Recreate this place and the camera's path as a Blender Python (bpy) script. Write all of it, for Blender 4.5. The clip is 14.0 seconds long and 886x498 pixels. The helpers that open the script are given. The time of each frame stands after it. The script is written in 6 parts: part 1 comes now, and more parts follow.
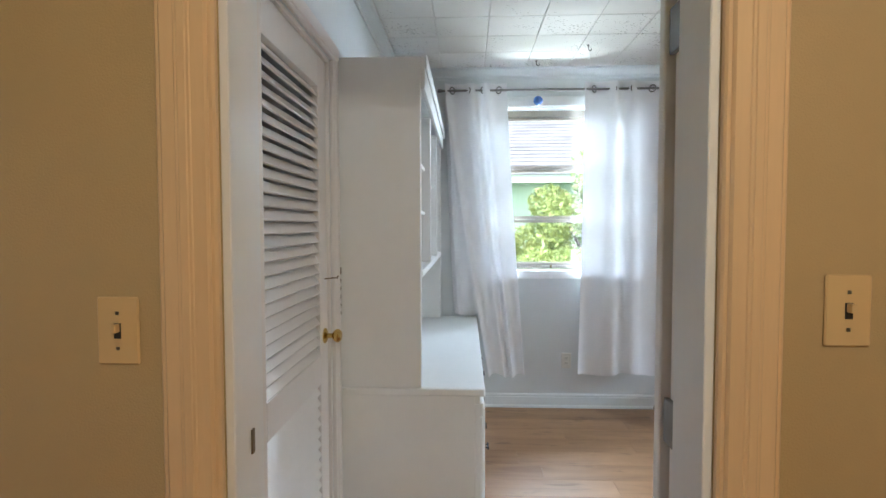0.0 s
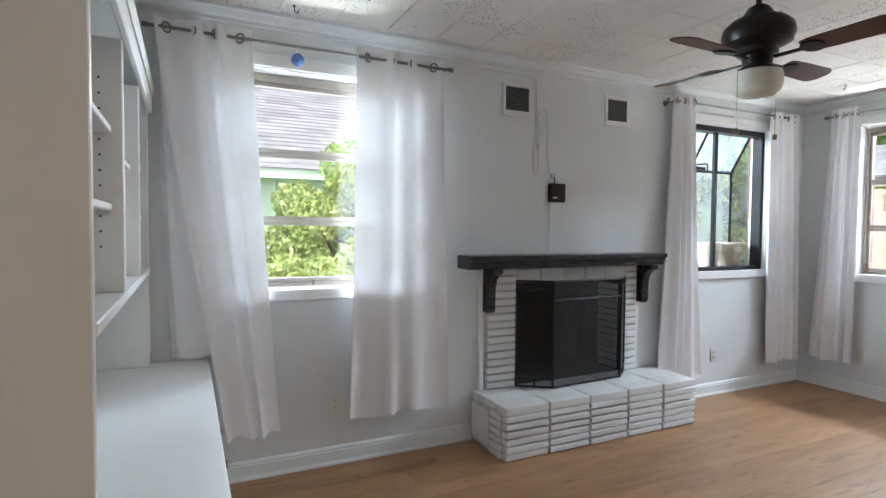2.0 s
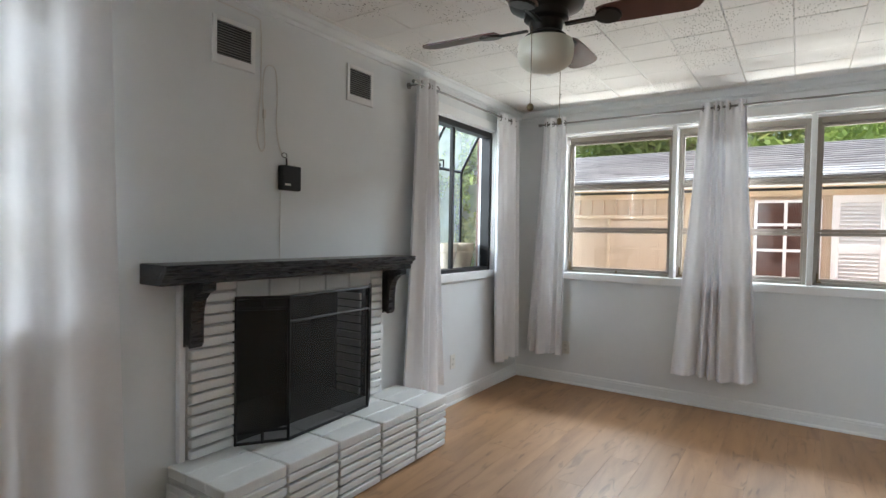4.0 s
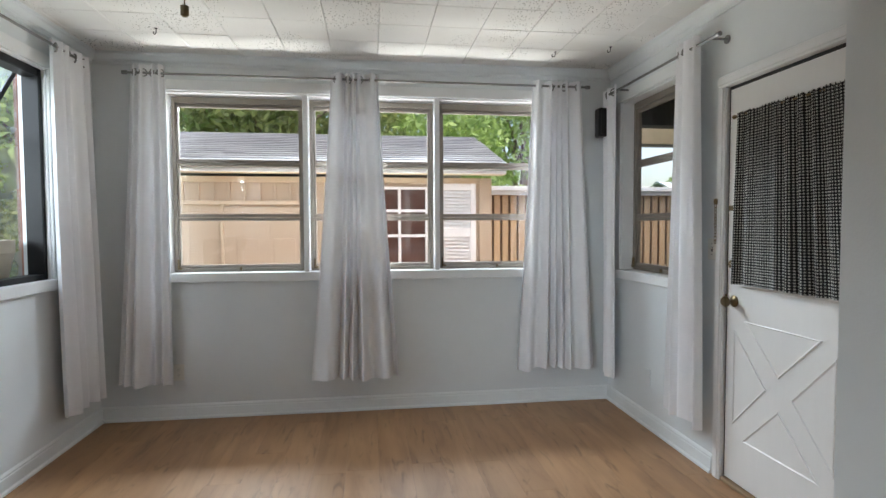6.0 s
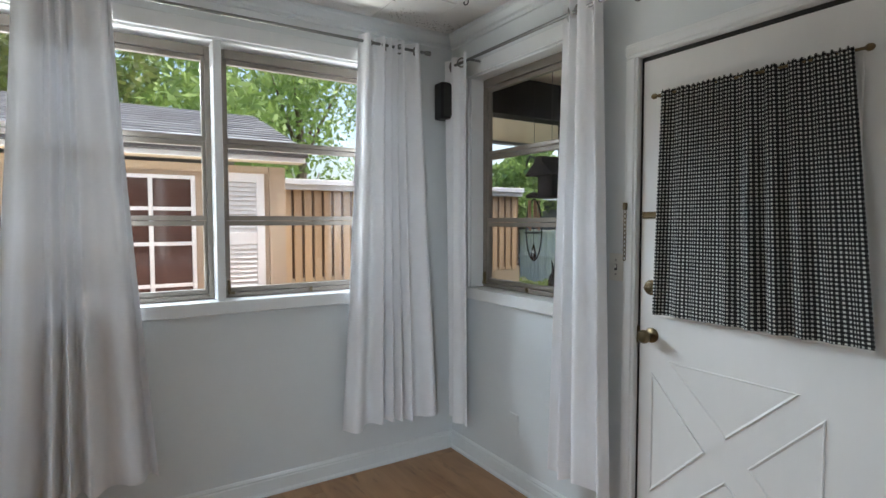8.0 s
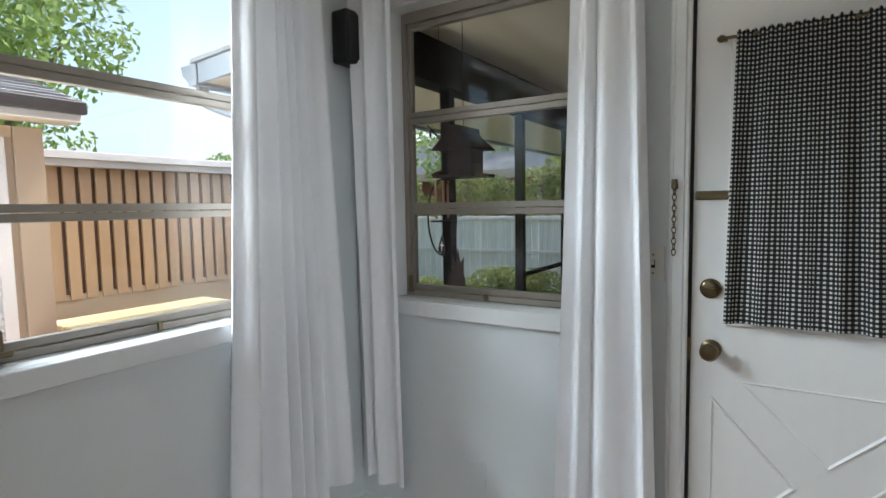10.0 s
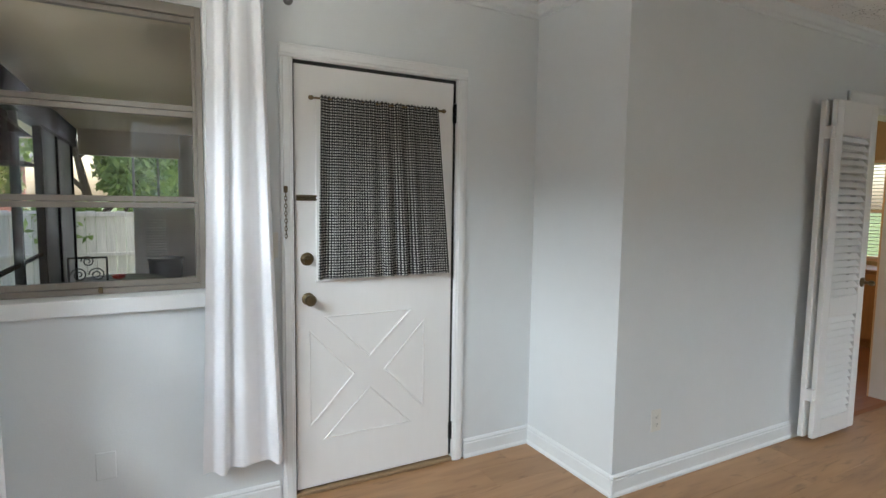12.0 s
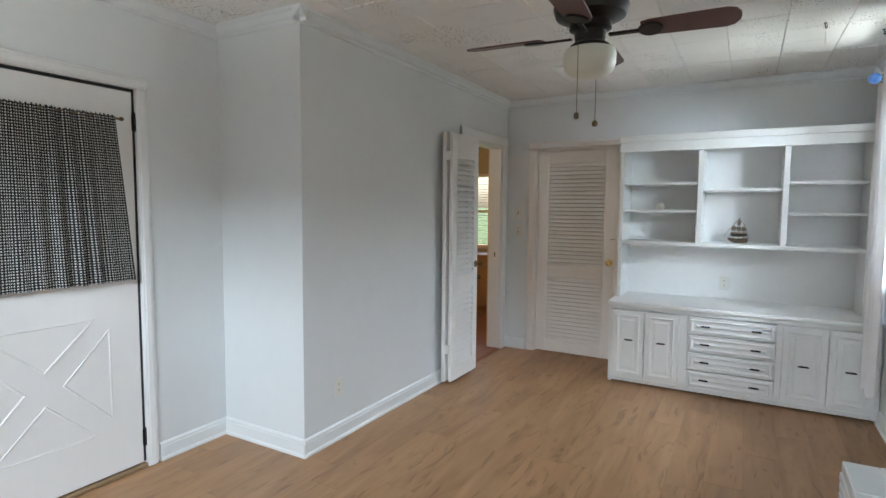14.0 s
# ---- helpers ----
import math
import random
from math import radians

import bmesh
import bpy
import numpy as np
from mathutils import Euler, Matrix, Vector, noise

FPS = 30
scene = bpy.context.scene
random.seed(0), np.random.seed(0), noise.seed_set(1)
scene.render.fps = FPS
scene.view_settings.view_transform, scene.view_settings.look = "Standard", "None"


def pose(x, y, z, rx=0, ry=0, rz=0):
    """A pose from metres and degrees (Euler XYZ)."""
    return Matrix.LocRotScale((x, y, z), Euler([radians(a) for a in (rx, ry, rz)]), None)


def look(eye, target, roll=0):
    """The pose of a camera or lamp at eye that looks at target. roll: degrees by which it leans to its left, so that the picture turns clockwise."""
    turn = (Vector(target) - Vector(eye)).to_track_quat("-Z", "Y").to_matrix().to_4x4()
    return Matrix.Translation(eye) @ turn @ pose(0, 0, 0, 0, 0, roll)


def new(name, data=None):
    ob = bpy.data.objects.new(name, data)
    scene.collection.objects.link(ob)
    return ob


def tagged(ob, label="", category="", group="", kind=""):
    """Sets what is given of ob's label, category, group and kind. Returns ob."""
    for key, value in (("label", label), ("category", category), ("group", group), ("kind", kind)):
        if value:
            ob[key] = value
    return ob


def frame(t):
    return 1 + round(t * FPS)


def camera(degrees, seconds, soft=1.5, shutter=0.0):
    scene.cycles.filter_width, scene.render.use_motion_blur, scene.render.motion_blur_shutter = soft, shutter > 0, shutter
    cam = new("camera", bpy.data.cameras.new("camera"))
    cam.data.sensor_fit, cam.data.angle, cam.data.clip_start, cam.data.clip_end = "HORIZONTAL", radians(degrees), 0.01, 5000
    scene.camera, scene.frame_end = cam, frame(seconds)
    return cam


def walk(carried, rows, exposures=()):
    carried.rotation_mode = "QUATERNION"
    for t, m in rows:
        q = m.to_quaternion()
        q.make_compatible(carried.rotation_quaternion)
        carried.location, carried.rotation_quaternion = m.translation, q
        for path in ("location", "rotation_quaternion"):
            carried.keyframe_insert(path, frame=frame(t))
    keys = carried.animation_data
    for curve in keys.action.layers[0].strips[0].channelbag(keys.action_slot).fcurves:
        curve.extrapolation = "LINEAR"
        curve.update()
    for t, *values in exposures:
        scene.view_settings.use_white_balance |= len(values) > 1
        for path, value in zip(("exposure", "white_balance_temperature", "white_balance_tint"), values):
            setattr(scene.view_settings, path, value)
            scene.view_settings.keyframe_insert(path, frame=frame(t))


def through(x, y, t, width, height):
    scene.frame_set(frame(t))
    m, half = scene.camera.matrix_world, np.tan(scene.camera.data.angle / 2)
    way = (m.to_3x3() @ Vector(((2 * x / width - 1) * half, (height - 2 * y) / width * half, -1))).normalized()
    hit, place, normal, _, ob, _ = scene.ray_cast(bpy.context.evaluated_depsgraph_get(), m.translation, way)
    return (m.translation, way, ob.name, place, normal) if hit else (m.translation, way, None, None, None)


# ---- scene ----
cam = camera(79.3, 14.0)
PATH = [
    (0, (0.278, 0.035, 1.371), (0.191, 2.031, 1.285), -0.1),
    (0.5, (0.22, 0.311, 1.384), (0.341, 2.305, 1.303), 0.4),
    (0.6, (0.211, 0.361, 1.385), (0.384, 2.352, 1.308), 0.1),
    (1, (0.204, 0.549, 1.392), (0.576, 2.513, 1.304), 0.5),
    (1.5, (0.229, 0.795, 1.404), (0.847, 2.695, 1.319), 0.5),
    (2, (0.26, 0.998, 1.38), (1.123, 2.801, 1.306), 0.5),
    (2.4, (0.3, 1.156, 1.365), (1.34, 2.863, 1.298), 0.6),
    (2.5, (0.313, 1.187, 1.364), (1.396, 2.867, 1.298), 0.4),
    (2.7, (0.348, 1.246, 1.361), (1.511, 2.871, 1.297), 0.5),
    (4.8, (0.959, 2.06, 1.365), (2.866, 2.659, 1.291), 0.5),
    (5, (1.039, 2.101, 1.361), (2.987, 2.549, 1.281), 0.3),
    (5.5, (1.269, 2.163, 1.351), (3.266, 2.236, 1.271), -0.0),
    (5.6, (1.31, 2.174, 1.351), (3.308, 2.168, 1.269), 0.1),
    (6, (1.481, 2.201, 1.349), (3.461, 1.933, 1.265), -0.2),
    (6.5, (1.751, 2.256, 1.366), (3.669, 1.696, 1.28), -0.1),
    (7, (2.026, 2.243, 1.368), (3.86, 1.451, 1.27), -0.1),
    (7.2, (2.146, 2.235, 1.378), (3.945, 1.367, 1.279), -0.1),
    (9.3, (3.447, 2.122, 1.422), (4.874, 0.726, 1.298), -0.3),
    (9.5, (3.564, 2.126, 1.421), (4.907, 0.65, 1.289), -0.4),
    (10, (3.794, 2.184, 1.419), (4.87, 0.505, 1.26), -1.0),
    (10.5, (4.004, 2.219, 1.41), (4.666, 0.342, 1.209), -1.1),
    (11, (4.199, 2.334, 1.394), (4.338, 0.346, 1.226), -0.2),
    (11.5, (4.427, 2.578, 1.378), (4.003, 0.63, 1.22), -0.0),
    (12, (4.597, 2.861, 1.425), (3.657, 1.104, 1.252), 0.8),
    (12.5, (4.712, 3.095, 1.447), (3.449, 1.553, 1.283), 0.8),
    (13, (4.818, 3.177, 1.459), (3.357, 1.82, 1.297), 0.6),
    (13.5, (4.879, 3.209, 1.462), (3.268, 2.034, 1.3), 0.5),
    (14, (4.892, 3.213, 1.455), (3.158, 2.23, 1.299), 0.5),
]
EXPOSURES = [(0.0, 2.36, 5850, 8), (1.0, 2.22, 6050, 10), (1.5, 2.0, 6000, 10), (2.0, 1.98, 6250, 11), (2.5, 1.72, 6500, 12), (5.0, 1.66, 6550, 10), (6.5, 1.42, 6450, 10), (7.0, 1.38, 6350, 10), (9.5, 1.38, 6400, 8), (10.5, 1.35, 6450, 8), (11.5, 1.68, 6450, 10), (12.5, 1.78, 6750, 10), (13.5, 1.86, 6450, 10), (14.0, 1.9, 6300, 10)]
walk(cam, [(t, look(eye, target, roll)) for t, eye, target, roll in PATH], EXPOSURES)

# ---- world, sun and large lights ----
world = bpy.data.worlds.new("world")
scene.world = world
world.use_nodes = True
wn = world.node_tree.nodes
sky = wn.new("ShaderNodeTexSky")
sky.sky_type, sky.sun_disc = "NISHITA", False
sky.dust_density, sky.air_density = 4.0, 1.0
sky.sun_elevation, sky.sun_rotation = radians(59), radians(201)
world.node_tree.links.new(sky.outputs[0], wn["Background"].inputs[0])
wn["Background"].inputs[1].default_value = 0.15
sun = new("sun", bpy.data.lights.new("sun", "SUN"))
sun.data.energy, sun.data.angle, sun.data.color = 1.25, radians(1.5), (1.0, 0.95, 0.87)
sun.matrix_world = look((0, 0, 30), (6.5, 16.5, 0))


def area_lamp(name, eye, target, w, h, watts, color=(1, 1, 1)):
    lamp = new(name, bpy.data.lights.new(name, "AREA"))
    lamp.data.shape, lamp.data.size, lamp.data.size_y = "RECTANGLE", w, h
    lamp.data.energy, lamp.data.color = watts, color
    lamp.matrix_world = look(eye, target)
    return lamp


# ---- plan, in metres ----
XW, XE, YN, YS, YB, XB, ZC = -0.265, 5.42, 4.06, 0.365, 1.04, 2.668, 2.53
GROUND = -0.35

# added lamps out of view, boosting sky light and ground bounce at the windows
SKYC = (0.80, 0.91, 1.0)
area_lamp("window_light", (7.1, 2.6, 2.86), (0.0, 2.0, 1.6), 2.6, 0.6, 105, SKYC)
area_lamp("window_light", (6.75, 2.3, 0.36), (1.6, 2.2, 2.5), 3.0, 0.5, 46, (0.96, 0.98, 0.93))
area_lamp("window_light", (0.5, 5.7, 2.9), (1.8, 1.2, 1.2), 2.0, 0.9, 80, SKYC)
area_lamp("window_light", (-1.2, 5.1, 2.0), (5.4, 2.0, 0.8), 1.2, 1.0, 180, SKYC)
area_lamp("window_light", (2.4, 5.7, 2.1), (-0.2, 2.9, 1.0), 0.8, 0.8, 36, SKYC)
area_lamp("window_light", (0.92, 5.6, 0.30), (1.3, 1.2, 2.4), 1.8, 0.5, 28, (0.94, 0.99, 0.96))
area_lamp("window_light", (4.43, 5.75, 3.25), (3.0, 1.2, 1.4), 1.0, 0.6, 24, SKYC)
# assumed warm lamp, unseen, added to light the hall
hall_lamp = new("hall_lamp", bpy.data.lights.new("hall_lamp", "POINT"))
hall_lamp.data.energy, hall_lamp.data.color, hall_lamp.data.shadow_soft_size = 6.6, (1.0, 0.92, 0.78), 0.08
hall_lamp.location = (0.65, -0.75, 2.25)


# ---- materials ----
def material(name, base, rough=0.5, metal=0.0, vary=0.06, scale=6.0, bump=0.0, bump_scale=80.0, spec=0.5, grain=None, random_tint=0.0):
    """A painted or plain surface: two scales of uneven colour and a fine relief. grain: stretch of the texture along x, y, z."""
    m = bpy.data.materials.new(name)
    m.use_nodes = True
    n, l = m.node_tree.nodes, m.node_tree.links
    b = n["Principled BSDF"]
    b.inputs["Roughness"].default_value, b.inputs["Metallic"].default_value = rough, metal
    b.inputs["Specular IOR Level"].default_value = spec
    co = n.new("ShaderNodeTexCoord")
    mp = n.new("ShaderNodeMapping")
    mp.inputs["Scale"].default_value = grain or (1, 1, 1)
    l.new(co.outputs["Object"], mp.inputs[0])
    big, fine = n.new("ShaderNodeTexNoise"), n.new("ShaderNodeTexNoise")
    big.inputs["Scale"].default_value, fine.inputs["Scale"].default_value = scale, scale * 9
    big.inputs["Detail"].default_value, fine.inputs["Detail"].default_value = 3, 5
    for t in (big, fine):
        l.new(mp.outputs[0], t.inputs["Vector"])
    add = n.new("ShaderNodeMath")
    add.operation = "MULTIPLY_ADD"
    add.inputs[1].default_value = 0.5
    l.new(fine.outputs["Fac"], add.inputs[0])
    l.new(big.outputs["Fac"], add.inputs[2])
    val = n.new("ShaderNodeMapRange")
    val.inputs["From Min"].default_value, val.inputs["From Max"].default_value = 0.4, 1.1
    val.inputs["To Min"].default_value, val.inputs["To Max"].default_value = 1 - vary, 1 + vary
    l.new(add.outputs[0], val.inputs["Value"])
    last = val.outputs[0]
    if random_tint:
        oi = n.new("ShaderNodeObjectInfo")
        r = n.new("ShaderNodeMapRange")
        r.inputs["To Min"].default_value, r.inputs["To Max"].default_value = 1 - random_tint, 1 + random_tint
        l.new(oi.outputs["Random"], r.inputs["Value"])
        mul = n.new("ShaderNodeMath")
        mul.operation = "MULTIPLY"
        l.new(last, mul.inputs[0])
        l.new(r.outputs[0], mul.inputs[1])
        last = mul.outputs[0]
    hsv = n.new("ShaderNodeHueSaturation")
    hsv.inputs["Color"].default_value = (*base, 1)
    l.new(last, hsv.inputs["Value"])
    l.new(hsv.outputs[0], b.inputs["Base Color"])
    rr = n.new("ShaderNodeMapRange")
    rr.inputs["To Min"].default_value, rr.inputs["To Max"].default_value = max(rough - 0.08, 0.02), min(rough + 0.08, 1)
    l.new(fine.outputs["Fac"], rr.inputs["Value"])
    l.new(rr.outputs[0], b.inputs["Roughness"])
    if bump:
        t = n.new("ShaderNodeTexNoise")
        t.inputs["Scale"].default_value, t.inputs["Detail"].default_value = bump_scale, 4
        l.new(mp.outputs[0], t.inputs["Vector"])
        bp = n.new("ShaderNodeBump")
        bp.inputs["Strength"].default_value, bp.inputs["Distance"].default_value = bump, 0.004
        l.new(t.outputs["Fac"], bp.inputs["Height"])
        l.new(bp.outputs[0], b.inputs["Normal"])
    return m


def glass_material(name):
    """Clear thin glass: see-through, with more gloss at a slant."""
    m = bpy.data.materials.new(name)
    m.use_nodes = True
    n, l = m.node_tree.nodes, m.node_tree.links
    tr, gl, lw, mix = (n.new("ShaderNode" + k) for k in ("BsdfTransparent", "BsdfGlossy", "LayerWeight", "MixShader"))
    tr.inputs[0].default_value = (0.97, 0.98, 0.975, 1)
    gl.inputs["Roughness"].default_value = 0.02
    lw.inputs["Blend"].default_value = 0.5
    pw, sc, ad = (n.new("ShaderNodeMath") for _ in range(3))
    pw.operation, sc.operation, ad.operation = "POWER", "MULTIPLY", "ADD"
    pw.inputs[1].default_value, sc.inputs[1].default_value, ad.inputs[1].default_value = 5.0, 0.9, 0.035
    l.new(lw.outputs["Facing"], pw.inputs[0])
    l.new(pw.outputs[0], sc.inputs[0])
    l.new(sc.outputs[0], ad.inputs[0])
    l.new(ad.outputs[0], mix.inputs[0])
    l.new(tr.outputs[0], mix.inputs[1])
    l.new(gl.outputs[0], mix.inputs[2])
    l.new(mix.outputs[0], n["Material Output"].inputs[0])
    return m


def dusty_glass_material(name):
    """Glass with a film of pale dust that scatters daylight, thicker in patches."""
    m = glass_material(name)
    n, l = m.node_tree.nodes, m.node_tree.links
    clear = n["Material Output"].inputs[0].links[0].from_socket
    co, t, mr = n.new("ShaderNodeTexCoord"), n.new("ShaderNodeTexNoise"), n.new("ShaderNodeMapRange")
    t.inputs["Scale"].default_value, t.inputs["Detail"].default_value = 3.5, 6
    mr.inputs["From Min"].default_value, mr.inputs["From Max"].default_value = 0.3, 0.7
    mr.inputs["To Min"].default_value, mr.inputs["To Max"].default_value = 0.2, 0.42
    tl, mix = n.new("ShaderNodeBsdfTranslucent"), n.new("ShaderNodeMixShader")
    tl.inputs[0].default_value = (0.75, 0.80, 0.80, 1)
    l.new(co.outputs["Object"], t.inputs["Vector"])
    l.new(t.outputs["Fac"], mr.inputs["Value"])
    l.new(mr.outputs[0], mix.inputs[0])
    l.new(clear, mix.inputs[1])
    l.new(tl.outputs[0], mix.inputs[2])
    l.new(mix.outputs[0], n["Material Output"].inputs[0])
    return m


def cloth_material(name, base, through):
    """Thin woven cloth that lets light through."""
    m = material(name, base, 0.9, vary=0.03, scale=5, bump=0.25, bump_scale=500, spec=0.15)
    n, l = m.node_tree.nodes, m.node_tree.links
    b = n["Principled BSDF"]
    tl, mix = n.new("ShaderNodeBsdfTranslucent"), n.new("ShaderNodeMixShader")
    tl.inputs[0].default_value = (*base, 1)
    mix.inputs[0].default_value = through
    l.new(b.outputs[0], mix.inputs[1])
    l.new(tl.outputs[0], mix.inputs[2])
    l.new(mix.outputs[0], n["Material Output"].inputs[0])
    return m


WALL = material("pale_grey_wall_paint", (0.76, 0.79, 0.80), 0.45, vary=0.03, scale=1.2, bump=0.12, bump_scale=160)
HALLWALL = material("beige_hall_paint", (0.52, 0.39, 0.205), 0.6, vary=0.05, scale=2, bump=0.25, bump_scale=260)
HALLTRIM = material("cream_trim_paint", (0.77, 0.56, 0.33), 0.35, vary=0.05, scale=4, grain=(6, 6, 0.5))
TRIM = material("white_trim_paint", (0.85, 0.86, 0.86), 0.38, vary=0.03, scale=3, bump=0.05)
BASEW = material("satin_baseboard_paint", (0.80, 0.825, 0.83), 0.4, vary=0.04, scale=3, bump=0.05)
DOORW = material("white_door_paint", (0.86, 0.85, 0.83), 0.35, vary=0.03, scale=3, bump=0.06, grain=(1, 1, 0.2))
LOUVRE = material("warm_white_door_paint", (0.85, 0.82, 0.79), 0.42, vary=0.04, scale=3, bump=0.05)
HUTCH = material("white_cabinet_paint", (0.86, 0.87, 0.86), 0.35, vary=0.03, scale=2.5, bump=0.06)
TAUPE = material("taupe_window_metal", (0.30, 0.265, 0.225), 0.45, metal=0.2, vary=0.08, scale=9)
BLACKM = material("black_metal", (0.012, 0.012, 0.013), 0.42, metal=0.3, vary=0.2, scale=12)
BLACKW = material("black_painted_wood", (0.012, 0.012, 0.014), 0.28, vary=0.2, scale=5, bump=0.1, grain=(0.3, 3, 3))
CHROME = material("brushed_nickel", (0.24, 0.235, 0.23), 0.32, metal=1.0, vary=0.05)
BRASS = material("polished_brass", (0.62, 0.42, 0.14), 0.22, metal=1.0, vary=0.08)
OLDBRASS = material("aged_brass", (0.19, 0.145, 0.085), 0.3, metal=1.0, vary=0.15, scale=30)
BRICKW = material("white_painted_brick", (0.76, 0.77, 0.76), 0.45, vary=0.06, scale=9, bump=0.6, bump_scale=45, random_tint=0.03)
MORTAR = material("painted_mortar", (0.58, 0.58, 0.57), 0.8, vary=0.1, scale=14, bump=0.5, bump_scale=60)
SOOT = material("sooty_firebrick", (0.02, 0.019, 0.018), 0.9, vary=0.3, scale=7, bump=0.4)
CURTAIN = cloth_material("white_curtain_cloth", (0.92, 0.92, 0.94), 0.06)
# same cloth passing less light, to damp the backlit glow
CURTAIN_LOW_GLOW = cloth_material("low_glow_white_curtain_cloth", (0.92, 0.92, 0.94), 0.02)
PLATE = material("white_plastic", (0.78, 0.77, 0.72), 0.35, vary=0.02)
IVORY = material("ivory_plastic", (0.70, 0.51, 0.26), 0.35, vary=0.02)
# near black: painted shade of slots, holes and gaps; also the speaker grille
SLOT = material("dark_slot", (0.03, 0.03, 0.03), 0.6, vary=0.1)
def plank_material():
    """Oak-look vinyl: long streaks, darker cathedral grain and knots, different on every plank."""
    m = bpy.data.materials.new("oak_vinyl_plank")
    m.use_nodes = True
    n, l = m.node_tree.nodes, m.node_tree.links
    b = n["Principled BSDF"]
    co, oi = n.new("ShaderNodeTexCoord"), n.new("ShaderNodeObjectInfo")
    off = n.new("ShaderNodeVectorMath")
    off.operation = "MULTIPLY_ADD"
    off.inputs[1].default_value = (37.0, 17.0, 5.0)
    l.new(oi.outputs["Random"], off.inputs[0])
    l.new(co.outputs["Object"], off.inputs[2])

    def noise_at(stretch, scale, detail, dist):
        mp, t = n.new("ShaderNodeMapping"), n.new("ShaderNodeTexNoise")
        mp.inputs["Scale"].default_value = stretch
        t.inputs["Scale"].default_value, t.inputs["Detail"].default_value, t.inputs["Distortion"].default_value = scale, detail, dist
        l.new(off.outputs[0], mp.inputs[0])
        l.new(mp.outputs[0], t.inputs["Vector"])
        return t.outputs["Fac"]
    streak, fine, blot = noise_at((0.7, 4.2, 1), 2.0, 5, 1.1), noise_at((2.5, 60, 1), 3.0, 3, 0.0), noise_at((1.6, 8.0, 1), 1.9, 3, 1.6)
    ramp = n.new("ShaderNodeValToRGB")
    e = ramp.color_ramp.elements
    e[0].position, e[0].color = 0.22, (0.25, 0.127, 0.058, 1)
    e[1].position, e[1].color = 0.78, (0.445, 0.262, 0.136, 1)
    mid = e.new(0.47)
    mid.color = (0.36, 0.198, 0.095, 1)
    mix = n.new("ShaderNodeMath")
    mix.operation = "MULTIPLY_ADD"
    mix.inputs[1].default_value = 0.14
    l.new(fine, mix.inputs[0])
    sub = n.new("ShaderNodeMath")
    sub.operation = "MULTIPLY_ADD"
    sub.inputs[1].default_value, sub.inputs[2].default_value = 0.95, -0.05
    l.new(streak, sub.inputs[0])
    l.new(sub.outputs[0], mix.inputs[2])
    l.new(mix.outputs[0], ramp.inputs[0])
    dark = n.new("ShaderNodeMapRange")
    dark.inputs["From Min"].default_value, dark.inputs["From Max"].default_value = 0.29, 0.42
    dark.inputs["To Min"].default_value, dark.inputs["To Max"].default_value = 0.66, 1.0
    l.new(blot, dark.inputs["Value"])
    tint = n.new("ShaderNodeMapRange")
    tint.inputs["To Min"].default_value, tint.inputs["To Max"].default_value = 0.94, 1.06
    l.new(oi.outputs["Random"], tint.inputs["Value"])
    mul = n.new("ShaderNodeMath")
    mul.operation = "MULTIPLY"
    l.new(dark.outputs[0], mul.inputs[0])
    l.new(tint.outputs[0], mul.inputs[1])
    hsv = n.new("ShaderNodeHueSaturation")
    l.new(ramp.outputs[0], hsv.inputs["Color"])
    l.new(mul.outputs[0], hsv.inputs["Value"])
    l.new(hsv.outputs[0], b.inputs["Base Color"])
    rr = n.new("ShaderNodeMapRange")
    rr.inputs["To Min"].default_value, rr.inputs["To Max"].default_value = 0.34, 0.50
    l.new(streak, rr.inputs["Value"])
    l.new(rr.outputs[0], b.inputs["Roughness"])
    bp = n.new("ShaderNodeBump")
    bp.inputs["Strength"].default_value, bp.inputs["Distance"].default_value = 0.12, 0.002
    l.new(fine, bp.inputs["Height"])
    l.new(bp.outputs[0], b.inputs["Normal"])
    return m


PLANK = plank_material()
GLASS = glass_material("window_glass")
DUSTY = dusty_glass_material("dusty_garden_glass")


# ---- building blocks ----
def box(bm, x0, x1, y0, y1, z0, z1, bevel=0.0, seg=1):
    m = Matrix.Translation(((x0 + x1) / 2, (y0 + y1) / 2, (z0 + z1) / 2)) @ Matrix.Diagonal((abs(x1 - x0), abs(y1 - y0), abs(z1 - z0), 1))
    vs = bmesh.ops.create_cube(bm, size=1, matrix=m)["verts"]
    if bevel:
        es = list({e for v in vs for e in v.link_edges})
        bmesh.ops.bevel(bm, geom=es, offset=bevel, segments=seg, affect="EDGES", profile=0.5)


def rod(bm, a, b, r, n=10, r2=None):
    a, b = Vector(a), Vector(b)
    d = b - a
    m = Matrix.Translation((a + b) / 2) @ d.to_track_quat("Z", "Y").to_matrix().to_4x4()
    bmesh.ops.create_cone(bm, cap_ends=True, segments=n, radius1=r, radius2=r if r2 is None else r2, depth=d.length, matrix=m)


def tube(bm, pts, r, n=6):
    for a, b in zip(pts, pts[1:]):
        if (Vector(a) - Vector(b)).length > 1e-5:
            rod(bm, a, b, r, n)


